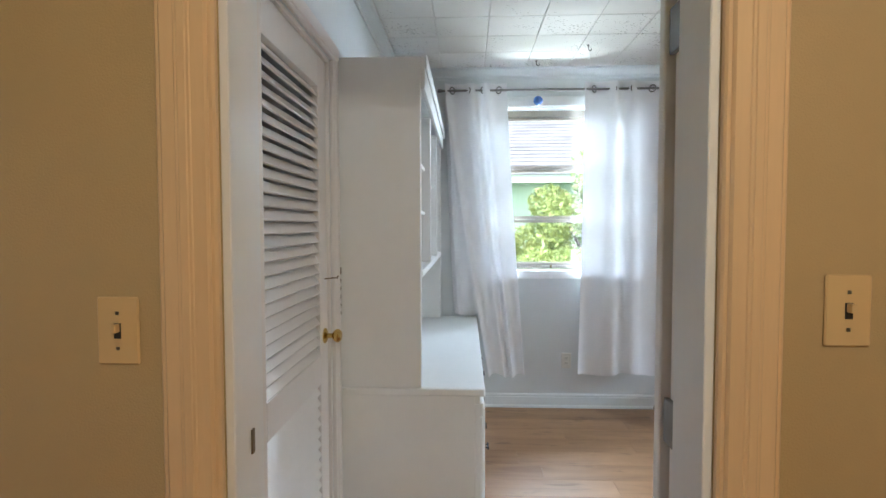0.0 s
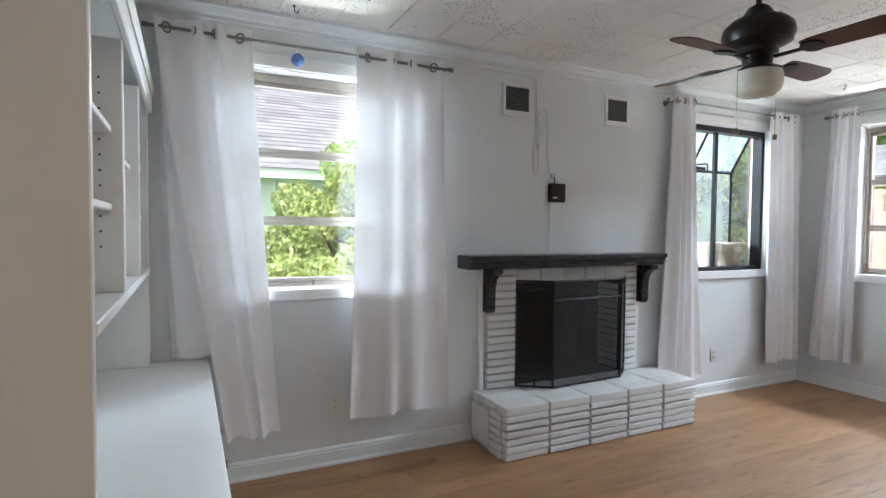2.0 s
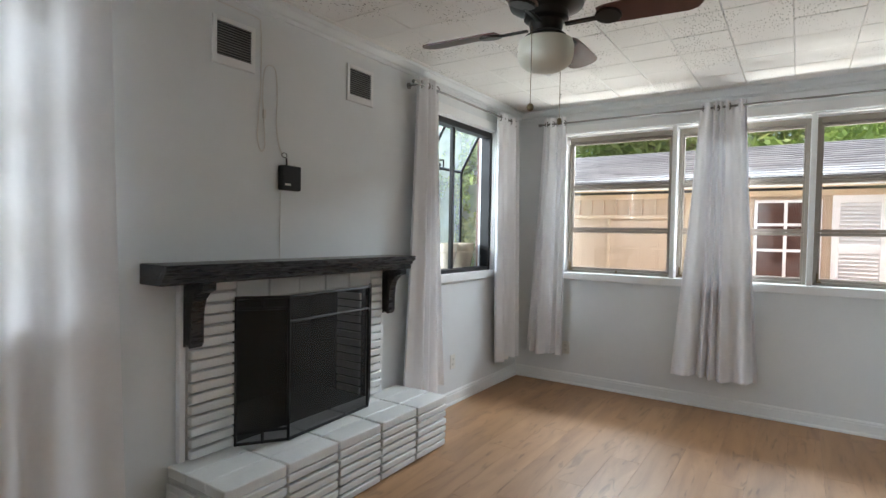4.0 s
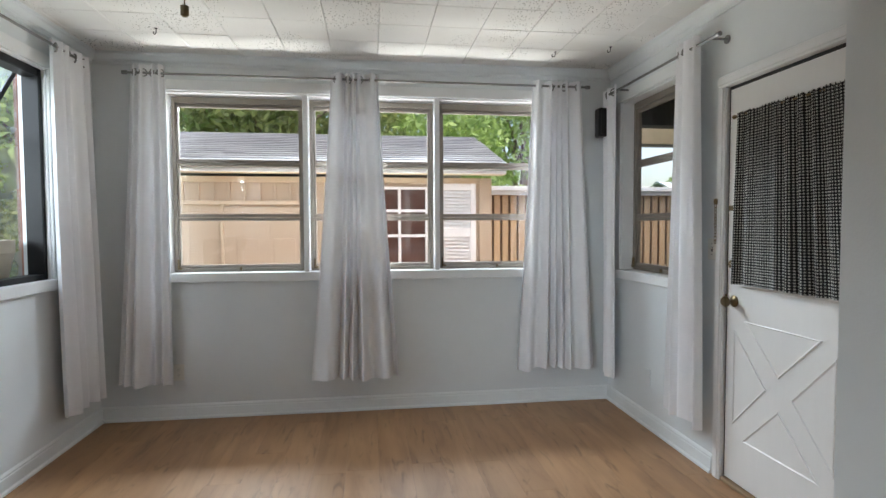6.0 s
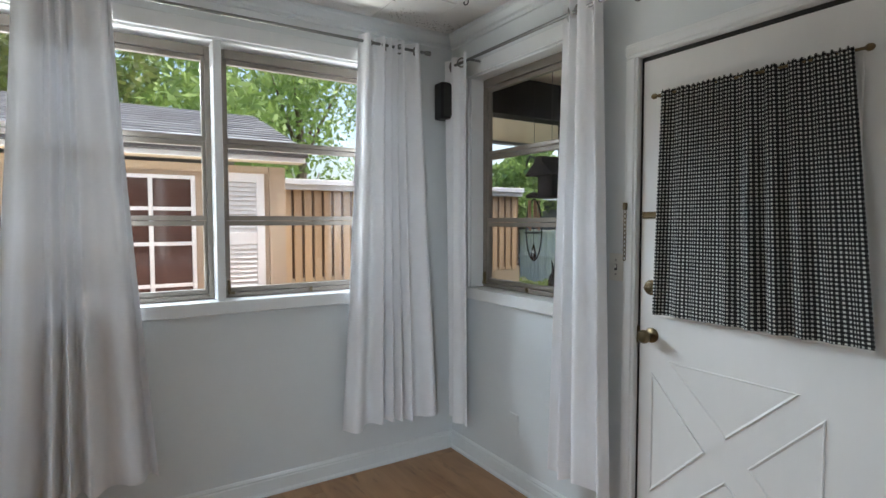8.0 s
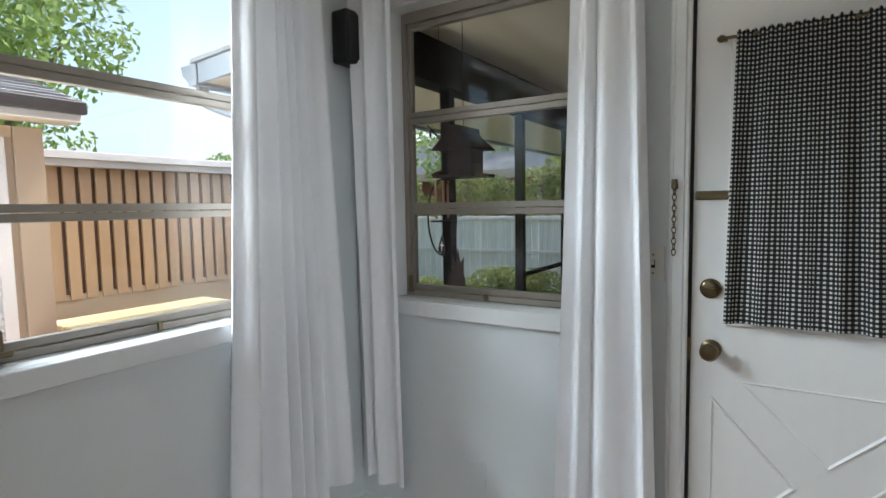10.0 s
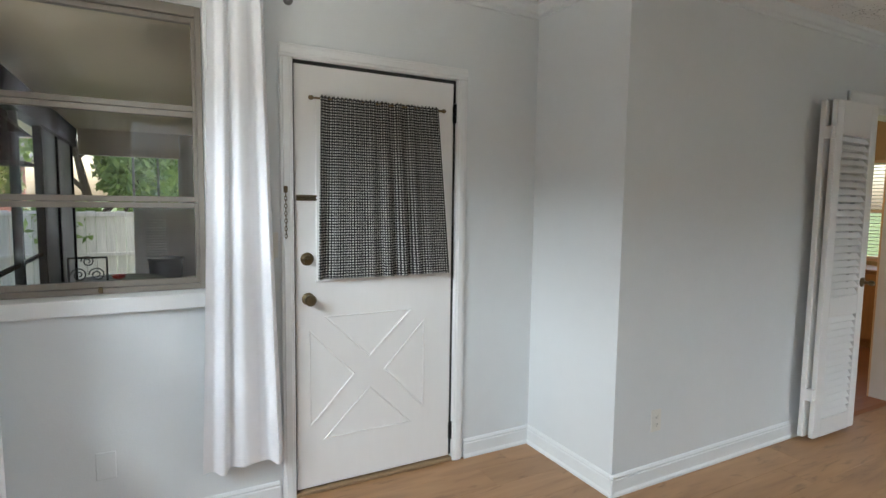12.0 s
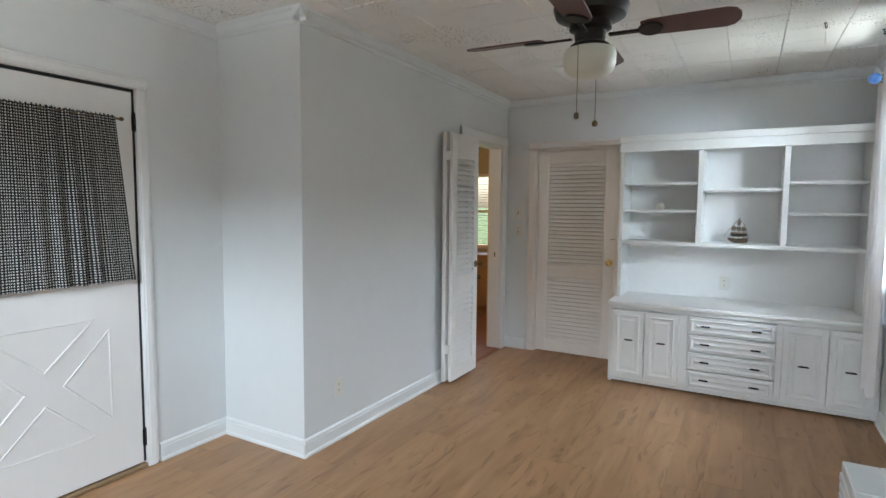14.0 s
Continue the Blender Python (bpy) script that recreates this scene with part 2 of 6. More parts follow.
def lathe(bm, profile, centre, axis="Z", n=20):
    """Turns a profile of (radius, height) about an axis through centre."""
    turn = {"Z": Matrix.Identity(3), "Y": Matrix(((1, 0, 0), (0, 0, 1), (0, -1, 0))), "X": Matrix(((0, 0, 1), (0, 1, 0), (-1, 0, 0)))}[axis]
    rings = []
    for r, h in profile:
        rings.append([bm.verts.new(Vector(centre) + turn @ Vector((r * math.cos(2 * math.pi * i / n), r * math.sin(2 * math.pi * i / n), h))) for i in range(n)])
    for p, q in zip(rings, rings[1:]):
        for i in range(n):
            bm.faces.new((p[i], p[(i + 1) % n], q[(i + 1) % n], q[i]))
    bm.faces.new(rings[0][::-1])
    bm.faces.new(rings[-1])


def prism(bm, pts, axis, a0, a1):
    """A flat outline drawn out along an axis. pts are (u, v): for x (y, z), for y (x, z), for z (x, y)."""
    def place(u, v, w):
        return {"x": (w, u, v), "y": (u, w, v), "z": (u, v, w)}[axis]
    p = [bm.verts.new(place(u, v, a0)) for u, v in pts]
    q = [bm.verts.new(place(u, v, a1)) for u, v in pts]
    bm.faces.new(p)
    bm.faces.new(q[::-1])
    for i in range(len(p)):
        j = (i + 1) % len(p)
        bm.faces.new((p[j], p[i], q[i], q[j]))


def mesh_of(name, bm, mat, smooth=False):
    bmesh.ops.recalc_face_normals(bm, faces=bm.faces)
    me = bpy.data.meshes.new(name)
    bm.to_mesh(me)
    bm.free()
    me.materials.append(mat)
    if smooth:
        for p in me.polygons:
            p.use_smooth = True
        me.set_sharp_from_angle(angle=radians(40))
    return me


def part(name, bm, mat, parent=None, label="", smooth=False):
    ob = new(name, mesh_of(name, bm, mat, smooth))
    if parent:
        ob.parent = parent
    return tagged(ob, label)


def thing(name, x, y, z, label, category, group="", rz=0.0):
    """An Empty at a thing's base."""
    e = new(name)
    e.empty_display_size = 0.05
    e.matrix_basis = pose(x, y, z, 0, 0, rz)
    return tagged(e, label, category, group)


def structure(name, bm, mat, label, category, smooth=False, parent=None):
    ob = part(name, bm, mat, parent, label, smooth)
    return ob if parent else tagged(ob, label, category, kind="structure")


def one_box(name, dims, mat, parent=None, label="", bevel=0.003, smooth=False):
    bm = bmesh.new()
    box(bm, *dims, bevel=bevel)
    return part(name, bm, mat, parent, label, smooth)


def wall(name, axis, d0, d1, a0, a1, z0, z1, holes, mat, label):
    """A wall of thickness d0..d1 along an axis from a0 to a1, with openings (a0, a1, z0, z1)."""
    us = sorted({a0, a1, *[h[0] for h in holes], *[h[1] for h in holes]})
    vs = sorted({z0, z1, *[h[2] for h in holes], *[h[3] for h in holes]})

    def solid(i, j):
        if not (0 <= i < len(us) - 1 and 0 <= j < len(vs) - 1):
            return False
        u, v = (us[i] + us[i + 1]) / 2, (vs[j] + vs[j + 1]) / 2
        return not any(h[0] < u < h[1] and h[2] < v < h[3] for h in holes)

    bm = bmesh.new()
    made = {}

    def vert(u, v, d):
        key = (u, v, d)
        if key not in made:
            made[key] = bm.verts.new((u, d, v) if axis == "x" else (d, u, v))
        return made[key]

    for i in range(len(us) - 1):
        for j in range(len(vs) - 1):
            if not solid(i, j):
                continue
            u0, u1, v0, v1 = us[i], us[i + 1], vs[j], vs[j + 1]
            for d in (d0, d1):
                bm.faces.new([vert(u0, v0, d), vert(u1, v0, d), vert(u1, v1, d), vert(u0, v1, d)])
            for (p, q), (di, dj) in ((((u0, v0), (u1, v0)), (0, -1)), (((u0, v1), (u1, v1)), (0, 1)), (((u0, v0), (u0, v1)), (-1, 0)), (((u1, v0), (u1, v1)), (1, 0))):
                if not solid(i + di, j + dj):
                    bm.faces.new([vert(*p, d0), vert(*q, d0), vert(*q, d1), vert(*p, d1)])
    return structure(name, bm, mat, label, "wall")


# ---- walls, floor, ceiling ----
WN = (0.36, 1.48, 1.03, 2.25)
WG = (3.97, 4.90, 1.04, 2.27)
WE = (0.767, 3.60, 1.02, 2.29)
WS = (4.40, 5.22, 1.02, 2.25)
DS = (3.18, 4.06, 0.0, 2.075)
DH = (-0.13, 0.68, 0.0, 2.06)
DL = (1.36, 2.16, 0.0, 2.03)
HX0, HX1, HY0 = -2.3, 1.5, -1.3
WH = (-0.75, 0.35, 0.85, 1.95)

wall("wall_north", "x", YN, YN + 0.15, XW - 0.12, XE + 0.2, GROUND, ZC, [WN, WG, (2.255, 3.215, 0.3, 1.03)], WALL, "pale grey painted panelled wall with the fireplace")
wall("wall_east", "y", XE, XE + 0.2, YS - 0.15, YN, GROUND, ZC, [WE], WALL, "pale grey painted wall under a row of windows")
wall("wall_south", "x", YS - 0.15, YS, XB - 0.12, XE, GROUND, ZC, [WS, DS], WALL, "pale grey painted wall with the outside door")
wall("wall_jog", "y", XB - 0.12, XB, YS, YB - 0.12, GROUND, ZC, [], WALL, "short pale grey wall at the jog")
wall("wall_hall_side", "x", YB - 0.12, YB, XW - 0.12, XB, 0, ZC, [DH], WALL, "pale grey painted wall with the open hall doorway")
wall("wall_west", "y", XW - 0.12, XW, YB, YN, 0, ZC, [DL], WALL, "pale grey painted wall behind the built-in hutch")
# hall behind the doorway
wall("wall_hall_north", "x", YB - 0.128, YB - 0.122, HX0, HX1, 0, ZC, [DH], HALLWALL, "beige painted hall wall round the doorway")
wall("wall_hall_west", "y", HX0 - 0.12, HX0, HY0, YB, 0, ZC, [WH], HALLWALL, "beige hall wall with a bright window")
wall("wall_hall_east", "y", HX1, HX1 + 0.1, HY0, YB - 0.13, 0, ZC, [], HALLWALL, "plain beige hall wall")
wall("wall_hall_south", "x", HY0 - 0.1, HY0, HX0, HX1, 0, ZC, [], HALLWALL, "plain beige hall wall")

bm = bmesh.new()
box(bm, XW - 0.12, XE + 0.15, YS - 0.1, YN + 0.1, -0.08, -0.006)
floor = structure("floor", bm, material("underlay", (0.12, 0.08, 0.05), 0.8), "warm oak vinyl plank floor with long grain", "floor")
bm = bmesh.new()
box(bm, HX0, HX1, HY0, YB - 0.02, -0.08, -0.001)
structure("floor_hall", bm, material("red_hall_wood", (0.30, 0.12, 0.05), 0.35, vary=0.25, scale=3, grain=(0.4, 5, 1)), "reddish wooden hall floor", "floor")
CEIL = material("ceiling_tile", (0.80, 0.79, 0.77), 0.75, vary=0.03, scale=2)
n, l = CEIL.node_tree.nodes, CEIL.node_tree.links
co = n.new("ShaderNodeTexCoord")
mp = n.new("ShaderNodeMapping")
mp.inputs["Scale"].default_value = (34, 90, 1)
vo = n.new("ShaderNodeTexVoronoi")
vo.inputs["Scale"].default_value = 1.0
l.new(co.outputs["Object"], mp.inputs[0])
l.new(mp.outputs[0], vo.inputs["Vector"])
patch = n.new("ShaderNodeTexNoise")
patch.inputs["Scale"].default_value = 2.6
l.new(co.outputs["Object"], patch.inputs["Vector"])
thr = n.new("ShaderNodeMapRange")
thr.inputs["From Min"].default_value, thr.inputs["From Max"].default_value = 0.42, 0.62
thr.inputs["To Min"].default_value, thr.inputs["To Max"].default_value = 0.0, 0.26
l.new(patch.outputs["Fac"], thr.inputs["Value"])
lt = n.new("ShaderNodeMath")
lt.operation = "LESS_THAN"
l.new(vo.outputs["Distance"], lt.inputs[0])
l.new(thr.outputs[0], lt.inputs[1])
mixc = n.new("ShaderNodeMix")
mixc.data_type = "RGBA"
mixc.inputs[7].default_value = (0.16, 0.145, 0.12, 1)
hs = [k for k in n if k.bl_idname == "ShaderNodeHueSaturation"][0]
l.new(hs.outputs[0], mixc.inputs[6])
sc = n.new("ShaderNodeMath")
sc.operation = "MULTIPLY"
sc.inputs[1].default_value = 0.8
l.new(lt.outputs[0], sc.inputs[0])
l.new(sc.outputs[0], mixc.inputs[0])
l.new(mixc.outputs[2], n["Principled BSDF"].inputs["Base Color"])

bm = bmesh.new()
box(bm, XW - 0.12, XE + 0.2, YS - 0.15, YN + 0.15, ZC + 0.012, ZC + 0.12)
TILE = 0.3048
rng = random.Random(4)
for i in range(-1, 19):
    for j in range(0, 13):
        x0, y0 = XW + 0.06 + i * TILE, YS + 0.05 + j * TILE - 0.1
        x1, y1 = min(x0 + TILE, XE), min(y0 + TILE, YN)
        x0, y0 = max(x0, XW), max(y0, YS)
        if x1 - x0 < 0.02 or y1 - y0 < 0.02 or (x1 <= XB and y1 <= YB):
            continue
        dz = rng.uniform(-0.0015, 0.0015)
        box(bm, x0 + 0.0015, x1 - 0.0015, y0 + 0.0015, y1 - 0.0015, ZC + dz, ZC + 0.013, bevel=0.003)
structure("ceiling", bm, CEIL, "white fissured ceiling tiles, a foot square, slightly uneven", "ceiling")
bm = bmesh.new()
box(bm, HX0 - 0.1, HX1 + 0.1, HY0 - 0.1, YB - 0.1, ZC + 0.001, ZC + 0.11)
structure("ceiling_hall", bm, HALLWALL, "plain hall ceiling", "ceiling")


BRICKX = material("outside_red_brick", (0.20, 0.105, 0.08), 0.85, vary=0.25, scale=9, bump=0.5)
wall("wall_outside_east", "y", XE + 0.203, XE + 0.26, YS - 0.15, YN + 0.15, GROUND, ZC + 0.1, [(WE[0], WE[1], WE[2] - 0.02, WE[3])], BRICKX, "red brick outside face of the house")
wall("wall_outside_north", "x", YN + 0.153, YN + 0.21, XW - 0.12, XE + 0.26, GROUND, ZC + 0.1, [WN, (WG[0] - 0.06, WG[1] + 0.06, WG[2] - 0.03, WG[3] + 0.03), (2.2, 3.27, 0.25, 1.1)], BRICKX, "red brick outside face of the house")


# ---- trim ----
def run(name, a, b, into, profile, mat, label, category):
    """A moulding from a to b on the plan; into: the way into the room; profile: (out of the wall, height)."""
    bm = bmesh.new()
    a, b, o = Vector((*a, 0)), Vector((*b, 0)), Vector((*into, 0))
    p = [bm.verts.new(a + o * u + Vector((0, 0, v))) for u, v in profile]
    q = [bm.verts.new(b + o * u + Vector((0, 0, v))) for u, v in profile]
    bm.faces.new(p)
    bm.faces.new(q[::-1])
    for i in range(len(p)):
        j = (i + 1) % len(p)
        bm.faces.new((p[j], p[i], q[i], q[j]))
    return structure(name, bm, mat, label, category)


BASE = [(0, 0), (0.024, 0), (0.024, 0.012), (0.016, 0.022), (0.014, 0.078), (0.010, 0.084), (0.012, 0.091), (0.005, 0.102), (0, 0.104)]
CROWN = [(0, ZC - 0.075), (0.010, ZC - 0.073), (0.012, ZC - 0.055), (0.026, ZC - 0.048), (0.045, ZC - 0.022), (0.055, ZC - 0.016), (0.058, ZC - 0.001), (0, ZC - 0.001)]
LOOP = [((XW, 2.25), (XW, YN), (1, 0), 1), ((0.35, YN), (1.937, YN), (0, -1), 0), ((3.6, YN), (XE, YN), (0, -1), 0), ((XE, YN), (XE, YS), (-1, 0), 0), ((XE, YS), (4.12, YS), (0, 1), 0),
        ((3.12, YS), (XB, YS), (0, 1), 0), ((XB, YS), (XB, YB + 0.02), (1, 0), 0), ((XB + 0.02, YB), (0.78, YB), (0, 1), 0), ((XW, YB), (XW, 1.27), (1, 0), 0)]
for a, b, o, skip in LOOP:
    if not skip:
        run("baseboard", a, b, o, BASE, BASEW, "white moulded baseboard", "baseboard")
for a, b, o in (((XW, YN), (XE, YN), (0, -1)), ((XE, YN), (XE, YS), (-1, 0)), ((XE, YS), (XB, YS), (0, 1)), ((XB, YS), (XB, YB + 0.055), (1, 0)), ((XB + 0.055, YB), (XW, YB), (0, 1)), ((XW, YB), (XW, YN), (1, 0))):
    run("crown_moulding", a, b, o, CROWN, WALL, "painted crown moulding along the ceiling", "trim")


def casing(name, axis, at, way, a0, a1, z1, width, mat, label, depth=0.018, z0=0.0, head=True, steps=((0.0, 0.0), (0.012, 0.005))):
    """Door casing on a wall face: two legs and a head with a moulded inner edge."""
    c = thing(name, *((a0, at, z0) if axis == "x" else (at, a0, z0)), label, "door casing")
    c["kind"] = "structure"
    origin = Vector((a0, at, z0)) if axis == "x" else Vector((at, a0, z0))

    def piece(nm, u0, u1, v0, v1):
        bm = bmesh.new()
        for s, d in steps:
            d = depth + d
            d0, d1 = sorted((at, at + way * d))
            uu0, uu1, vv0, vv1 = u0 + s, u1 - s, v0, v1
            if v1 - v0 < u1 - u0:
                uu0, uu1, vv0, vv1 = u0, u1, v0 + s, v1 - s
            if axis == "x":
                box(bm, uu0, uu1, d0, d1, vv0, vv1, bevel=0.004)
            else:
                box(bm, d0, d1, uu0, uu1, vv0, vv1, bevel=0.004)
        bmesh.ops.translate(bm, verts=bm.verts, vec=-origin)
        part(nm, bm, mat, c)
    piece("leg", a0 - width, a0, z0, z1)
    piece("leg", a1, a1 + width, z0, z1)
    if head:
        piece("head", a0 - width, a1 + width, z1 + 0.0005, z1 + width)
    return c


casing("trim_outside_door", "x", YS, 1, DS[0] + 0.015, DS[1] - 0.015, DS[3] - 0.012, 0.06, TRIM, "white wooden casing round the outside door")
casing("trim_hall_doorway", "x", YB, 1, DH[0] - 0.002, DH[1] + 0.002, DH[3], 0.1, TRIM, "white casing round the hall doorway")
casing("trim_hall_doorway", "x", YB - 0.128, -1, DH[0], DH[1], DH[3], 0.10, HALLTRIM, "cream moulded casing on the hall side", steps=((0.0, 0.0), (0.010, 0.006), (0.022, 0.003), (0.034, 0.008), (0.040, 0.010)))
casing("trim_closet_door", "y", XW, 1, DL[0], DL[1], DL[3], 0.075, LOUVRE, "white casing round the louvred closet door")


def jamb(name, axis, d0, d1, a0, a1, z1, mat, label, t=0.016):
    bm = bmesh.new()
    for u0, u1, v0, v1 in ((a0, a0 + t, 0, z1 - t), (a1 - t, a1, 0, z1 - t), (a0, a1, z1 - t, z1)):
        box(bm, *((u0, u1, d0, d1) if axis == "x" else (d0, d1, u0, u1)), v0, v1, bevel=0.002)
    structure(name, bm, mat, label, "door frame")


jamb("door_frame_hall", "x", YB - 0.128, YB + 0.0, DH[0], DH[1], DH[3], TRIM, "white door frame lining the hall doorway")
jamb("door_frame_closet", "y", XW - 0.11, XW, DL[0], DL[1], DL[3], LOUVRE, "white door frame of the closet")
jamb("door_frame_outside", "x", YS - 0.15, YS - 0.002, DS[0], DS[1], DS[3], TRIM, "white door frame of the outside door", 0.012)


# ---- windows ----
def awning_window(name, axis, at, way, a0, a1, z0, z1, rails, label):
    """A metal awning window, three lights one over another. at: its inner face; way: outwards."""
    w = thing(name, *((a0, at, z0) if axis == "x" else (at, a0, z0)), label, "window")
    w["kind"] = "structure"
    origin = Vector((a0, at, z0)) if axis == "x" else Vector((at, a0, z0))

    def piece(nm, boxes, mat, lab=""):
        bm = bmesh.new()
        for u0, u1, d0, d1, v0, v1, bv in boxes:
            e0, e1 = sorted((at + way * d0, at + way * d1))
            box(bm, *((u0, u1, e0, e1) if axis == "x" else (e0, e1, u0, u1)), v0, v1, bevel=bv)
        bmesh.ops.translate(bm, verts=bm.verts, vec=-origin)
        return part(nm, bm, mat, w, lab)
    f = 0.024
    piece("outer_frame", [(a0, a0 + f, 0, 0.05, z0, z1, 0.002), (a1 - f, a1, 0, 0.05, z0, z1, 0.002), (a0 + f, a1 - f, 0, 0.05, z0, z0 + f, 0.002), (a0 + f, a1 - f, -0.006, 0.05, z1 - f - 0.02, z1, 0.002)], TAUPE)
    edges = [z0 + f, *rails, z1 - f - 0.02]
    for i in range(3):
        v0, v1, s = edges[i] + 0.001, edges[i + 1] - 0.001, 0.016
        sash = piece("sash", [(a0 + f, a0 + f + s, 0.012, 0.04, v0, v1, 0.002), (a1 - f - s, a1 - f, 0.012, 0.04, v0, v1, 0.002), (a0 + f + s, a1 - f - s, 0.010, 0.04, v0, v0 + 0.024, 0.002), (a0 + f + s, a1 - f - s, 0.010, 0.04, v1 - 0.024, v1, 0.002)], TAUPE)
        pane = piece("pane", [(a0 + f + s - 0.004, a1 - f - s + 0.004, 0.024, 0.028, v0 + 0.02, v1 - 0.02, 0)], GLASS)
        pane.visible_shadow = False
        pane.parent = sash
    piece("latch", [(a1 - f - 0.012, a1 - f + 0.002, -0.018, 0.0, z0 + 0.02, z0 + 0.09, 0.003), (a1 - f - 0.03, a1 - f, -0.024, -0.012, z0 + 0.018, z0 + 0.034, 0.003)], OLDBRASS, "small dark metal window latch")
    piece("stay", [((a0 + a1) / 2 - 0.008, (a0 + a1) / 2 + 0.008, -0.012, 0.0, z0 + 0.004, z0 + 0.03, 0.002)], OLDBRASS)
    return w


RAILS = (1.42, 1.81)
GX = XE + 0.085
for i, (y0, y1) in enumerate(((2.675, 3.585), (1.73, 2.635), (0.785, 1.69))):
    awning_window("window_%d" % (i + 1), "y", GX, 1, y0, y1, 1.03, 2.27, RAILS, "three-light metal awning window with clear panes")
awning_window("window_4", "x", YN + 0.07, 1, WN[0] + 0.015, WN[1] - 0.015, 1.045, 2.235, (1.42, 1.80), "three-light metal awning window with clear panes")
awning_window("window_5", "x", YS - 0.085, -1, WS[0] + 0.01, WS[1] - 0.01, 1.03, 2.24, (1.41, 1.80), "three-light metal awning window onto the porch")


def window_trim(name, axis, at, way, a0, a1, z0, z1, deep, label, mull=(), mat=TRIM, stool_low=0.055):
    """Lining, flat casing, stool and mullion boards. way: into the room."""
    w = thing(name, *((a0, at, z0) if axis == "x" else (at, a0, z0)), label, "window trim")
    w["kind"] = "structure"
    origin = Vector((a0, at, z0)) if axis == "x" else Vector((at, a0, z0))

    def piece(nm, u0, u1, d0, d1, v0, v1):
        bm = bmesh.new()
        e0, e1 = sorted((at + way * d0, at + way * d1))
        box(bm, *((u0, u1, e0, e1) if axis == "x" else (e0, e1, u0, u1)), v0, v1, bevel=0.003)
        bmesh.ops.translate(bm, verts=bm.verts, vec=-origin)
        part(nm, bm, mat, w)
    piece("window_sill", a0 - 0.03, a1 + 0.03, -0.0, 0.030, z0 - stool_low, z0 + 0.008)
    piece("sill_board", a0, a1, -deep, -0.0005, z0 - 0.004, z0 + 0.008)
    piece("side_casing", a0 - 0.05, a0, 0, 0.016, z0 + 0.009, z1)
    piece("side_casing", a1, a1 + 0.05, 0, 0.016, z0 + 0.009, z1)
    piece("head_casing", a0 - 0.05, a1 + 0.05, 0, 0.018, z1 + 0.0005, z1 + 0.075)
    piece("lining", a0 - 0.002, a0 + 0.008, -deep, 0.0, z0 + 0.009, z1)
    piece("lining", a1 - 0.008, a1 + 0.002, -deep, 0.0, z0 + 0.009, z1)
    piece("lining", a0, a1, -deep, 0.0, z1 - 0.010, z1 + 0.002)
    for u in mull:
        piece("mullion", u - 0.019, u + 0.019, -deep, 0.012, z0 + 0.009, z1 - 0.011)
    return w


window_trim("trim_east_windows", "y", XE, -1, *WE, 0.15, "white wooden trim and mullions of the window row", (2.655, 1.711))
window_trim("trim_north_window", "x", YN, -1, *WN, 0.12, "white wooden trim of the window beside the hutch")
window_trim("trim_south_window", "x", YS, 1, *WS, 0.12, "white wooden trim of the porch window")
window_trim("trim_garden_window", "x", YN, -1, *WG, 0.05, "white wooden trim round the garden window")

# ---- floor planks ----
bm = bmesh.new()
W_, L_ = 0.182, 1.22
box(bm, 0, L_ - 0.0007, 0, W_ - 0.0007, -0.006, 0.0, bevel=0.0005)
plank_mesh = mesh_of("plank", bm, PLANK)
rng = random.Random(7)
row = 0
y = YS - 0.02
while y < YN:
    x = XW - 0.1 - rng.random() * L_
    while x < XE:
        lo = XW - 0.1 if y + W_ > YB - 0.02 else XB - 0.1
        c0, c1 = max(x, lo), min(x + L_, XE + 0.05)
        if c1 - c0 > 0.03:
            pl = new("plank", plank_mesh)
            pl.parent = floor
            pl.location = (c0, y, 0)
            if c1 - c0 < L_ - 0.001:
                bm = bmesh.new()
                box(bm, 0, c1 - c0 - 0.0007, 0, W_ - 0.0007, -0.006, 0.0, bevel=0.0005)
                pl.data = mesh_of("plank", bm, PLANK)
        x += L_
    y += W_


# ---- things in the room ----
class Kit:
    """A thing under one Empty; parts are given in the room's own metres."""

    def __init__(self, name, x, y, z, label, category, group=""):
        self.o = Vector((x, y, z))
        self.e = thing(name, x, y, z, label, category, group)

    def add(self, name, bm, mat, label="", parent=None, smooth=False):
        bmesh.ops.translate(bm, verts=bm.verts, vec=-self.o)
        return part(name, bm, mat, parent or self.e, label, smooth)

    def box(self, name, dims, mat, label="", parent=None, bevel=0.003, seg=1):
        bm = bmesh.new()
        box(bm, *dims, bevel=bevel, seg=seg)
        return self.add(name, bm, mat, label, parent)


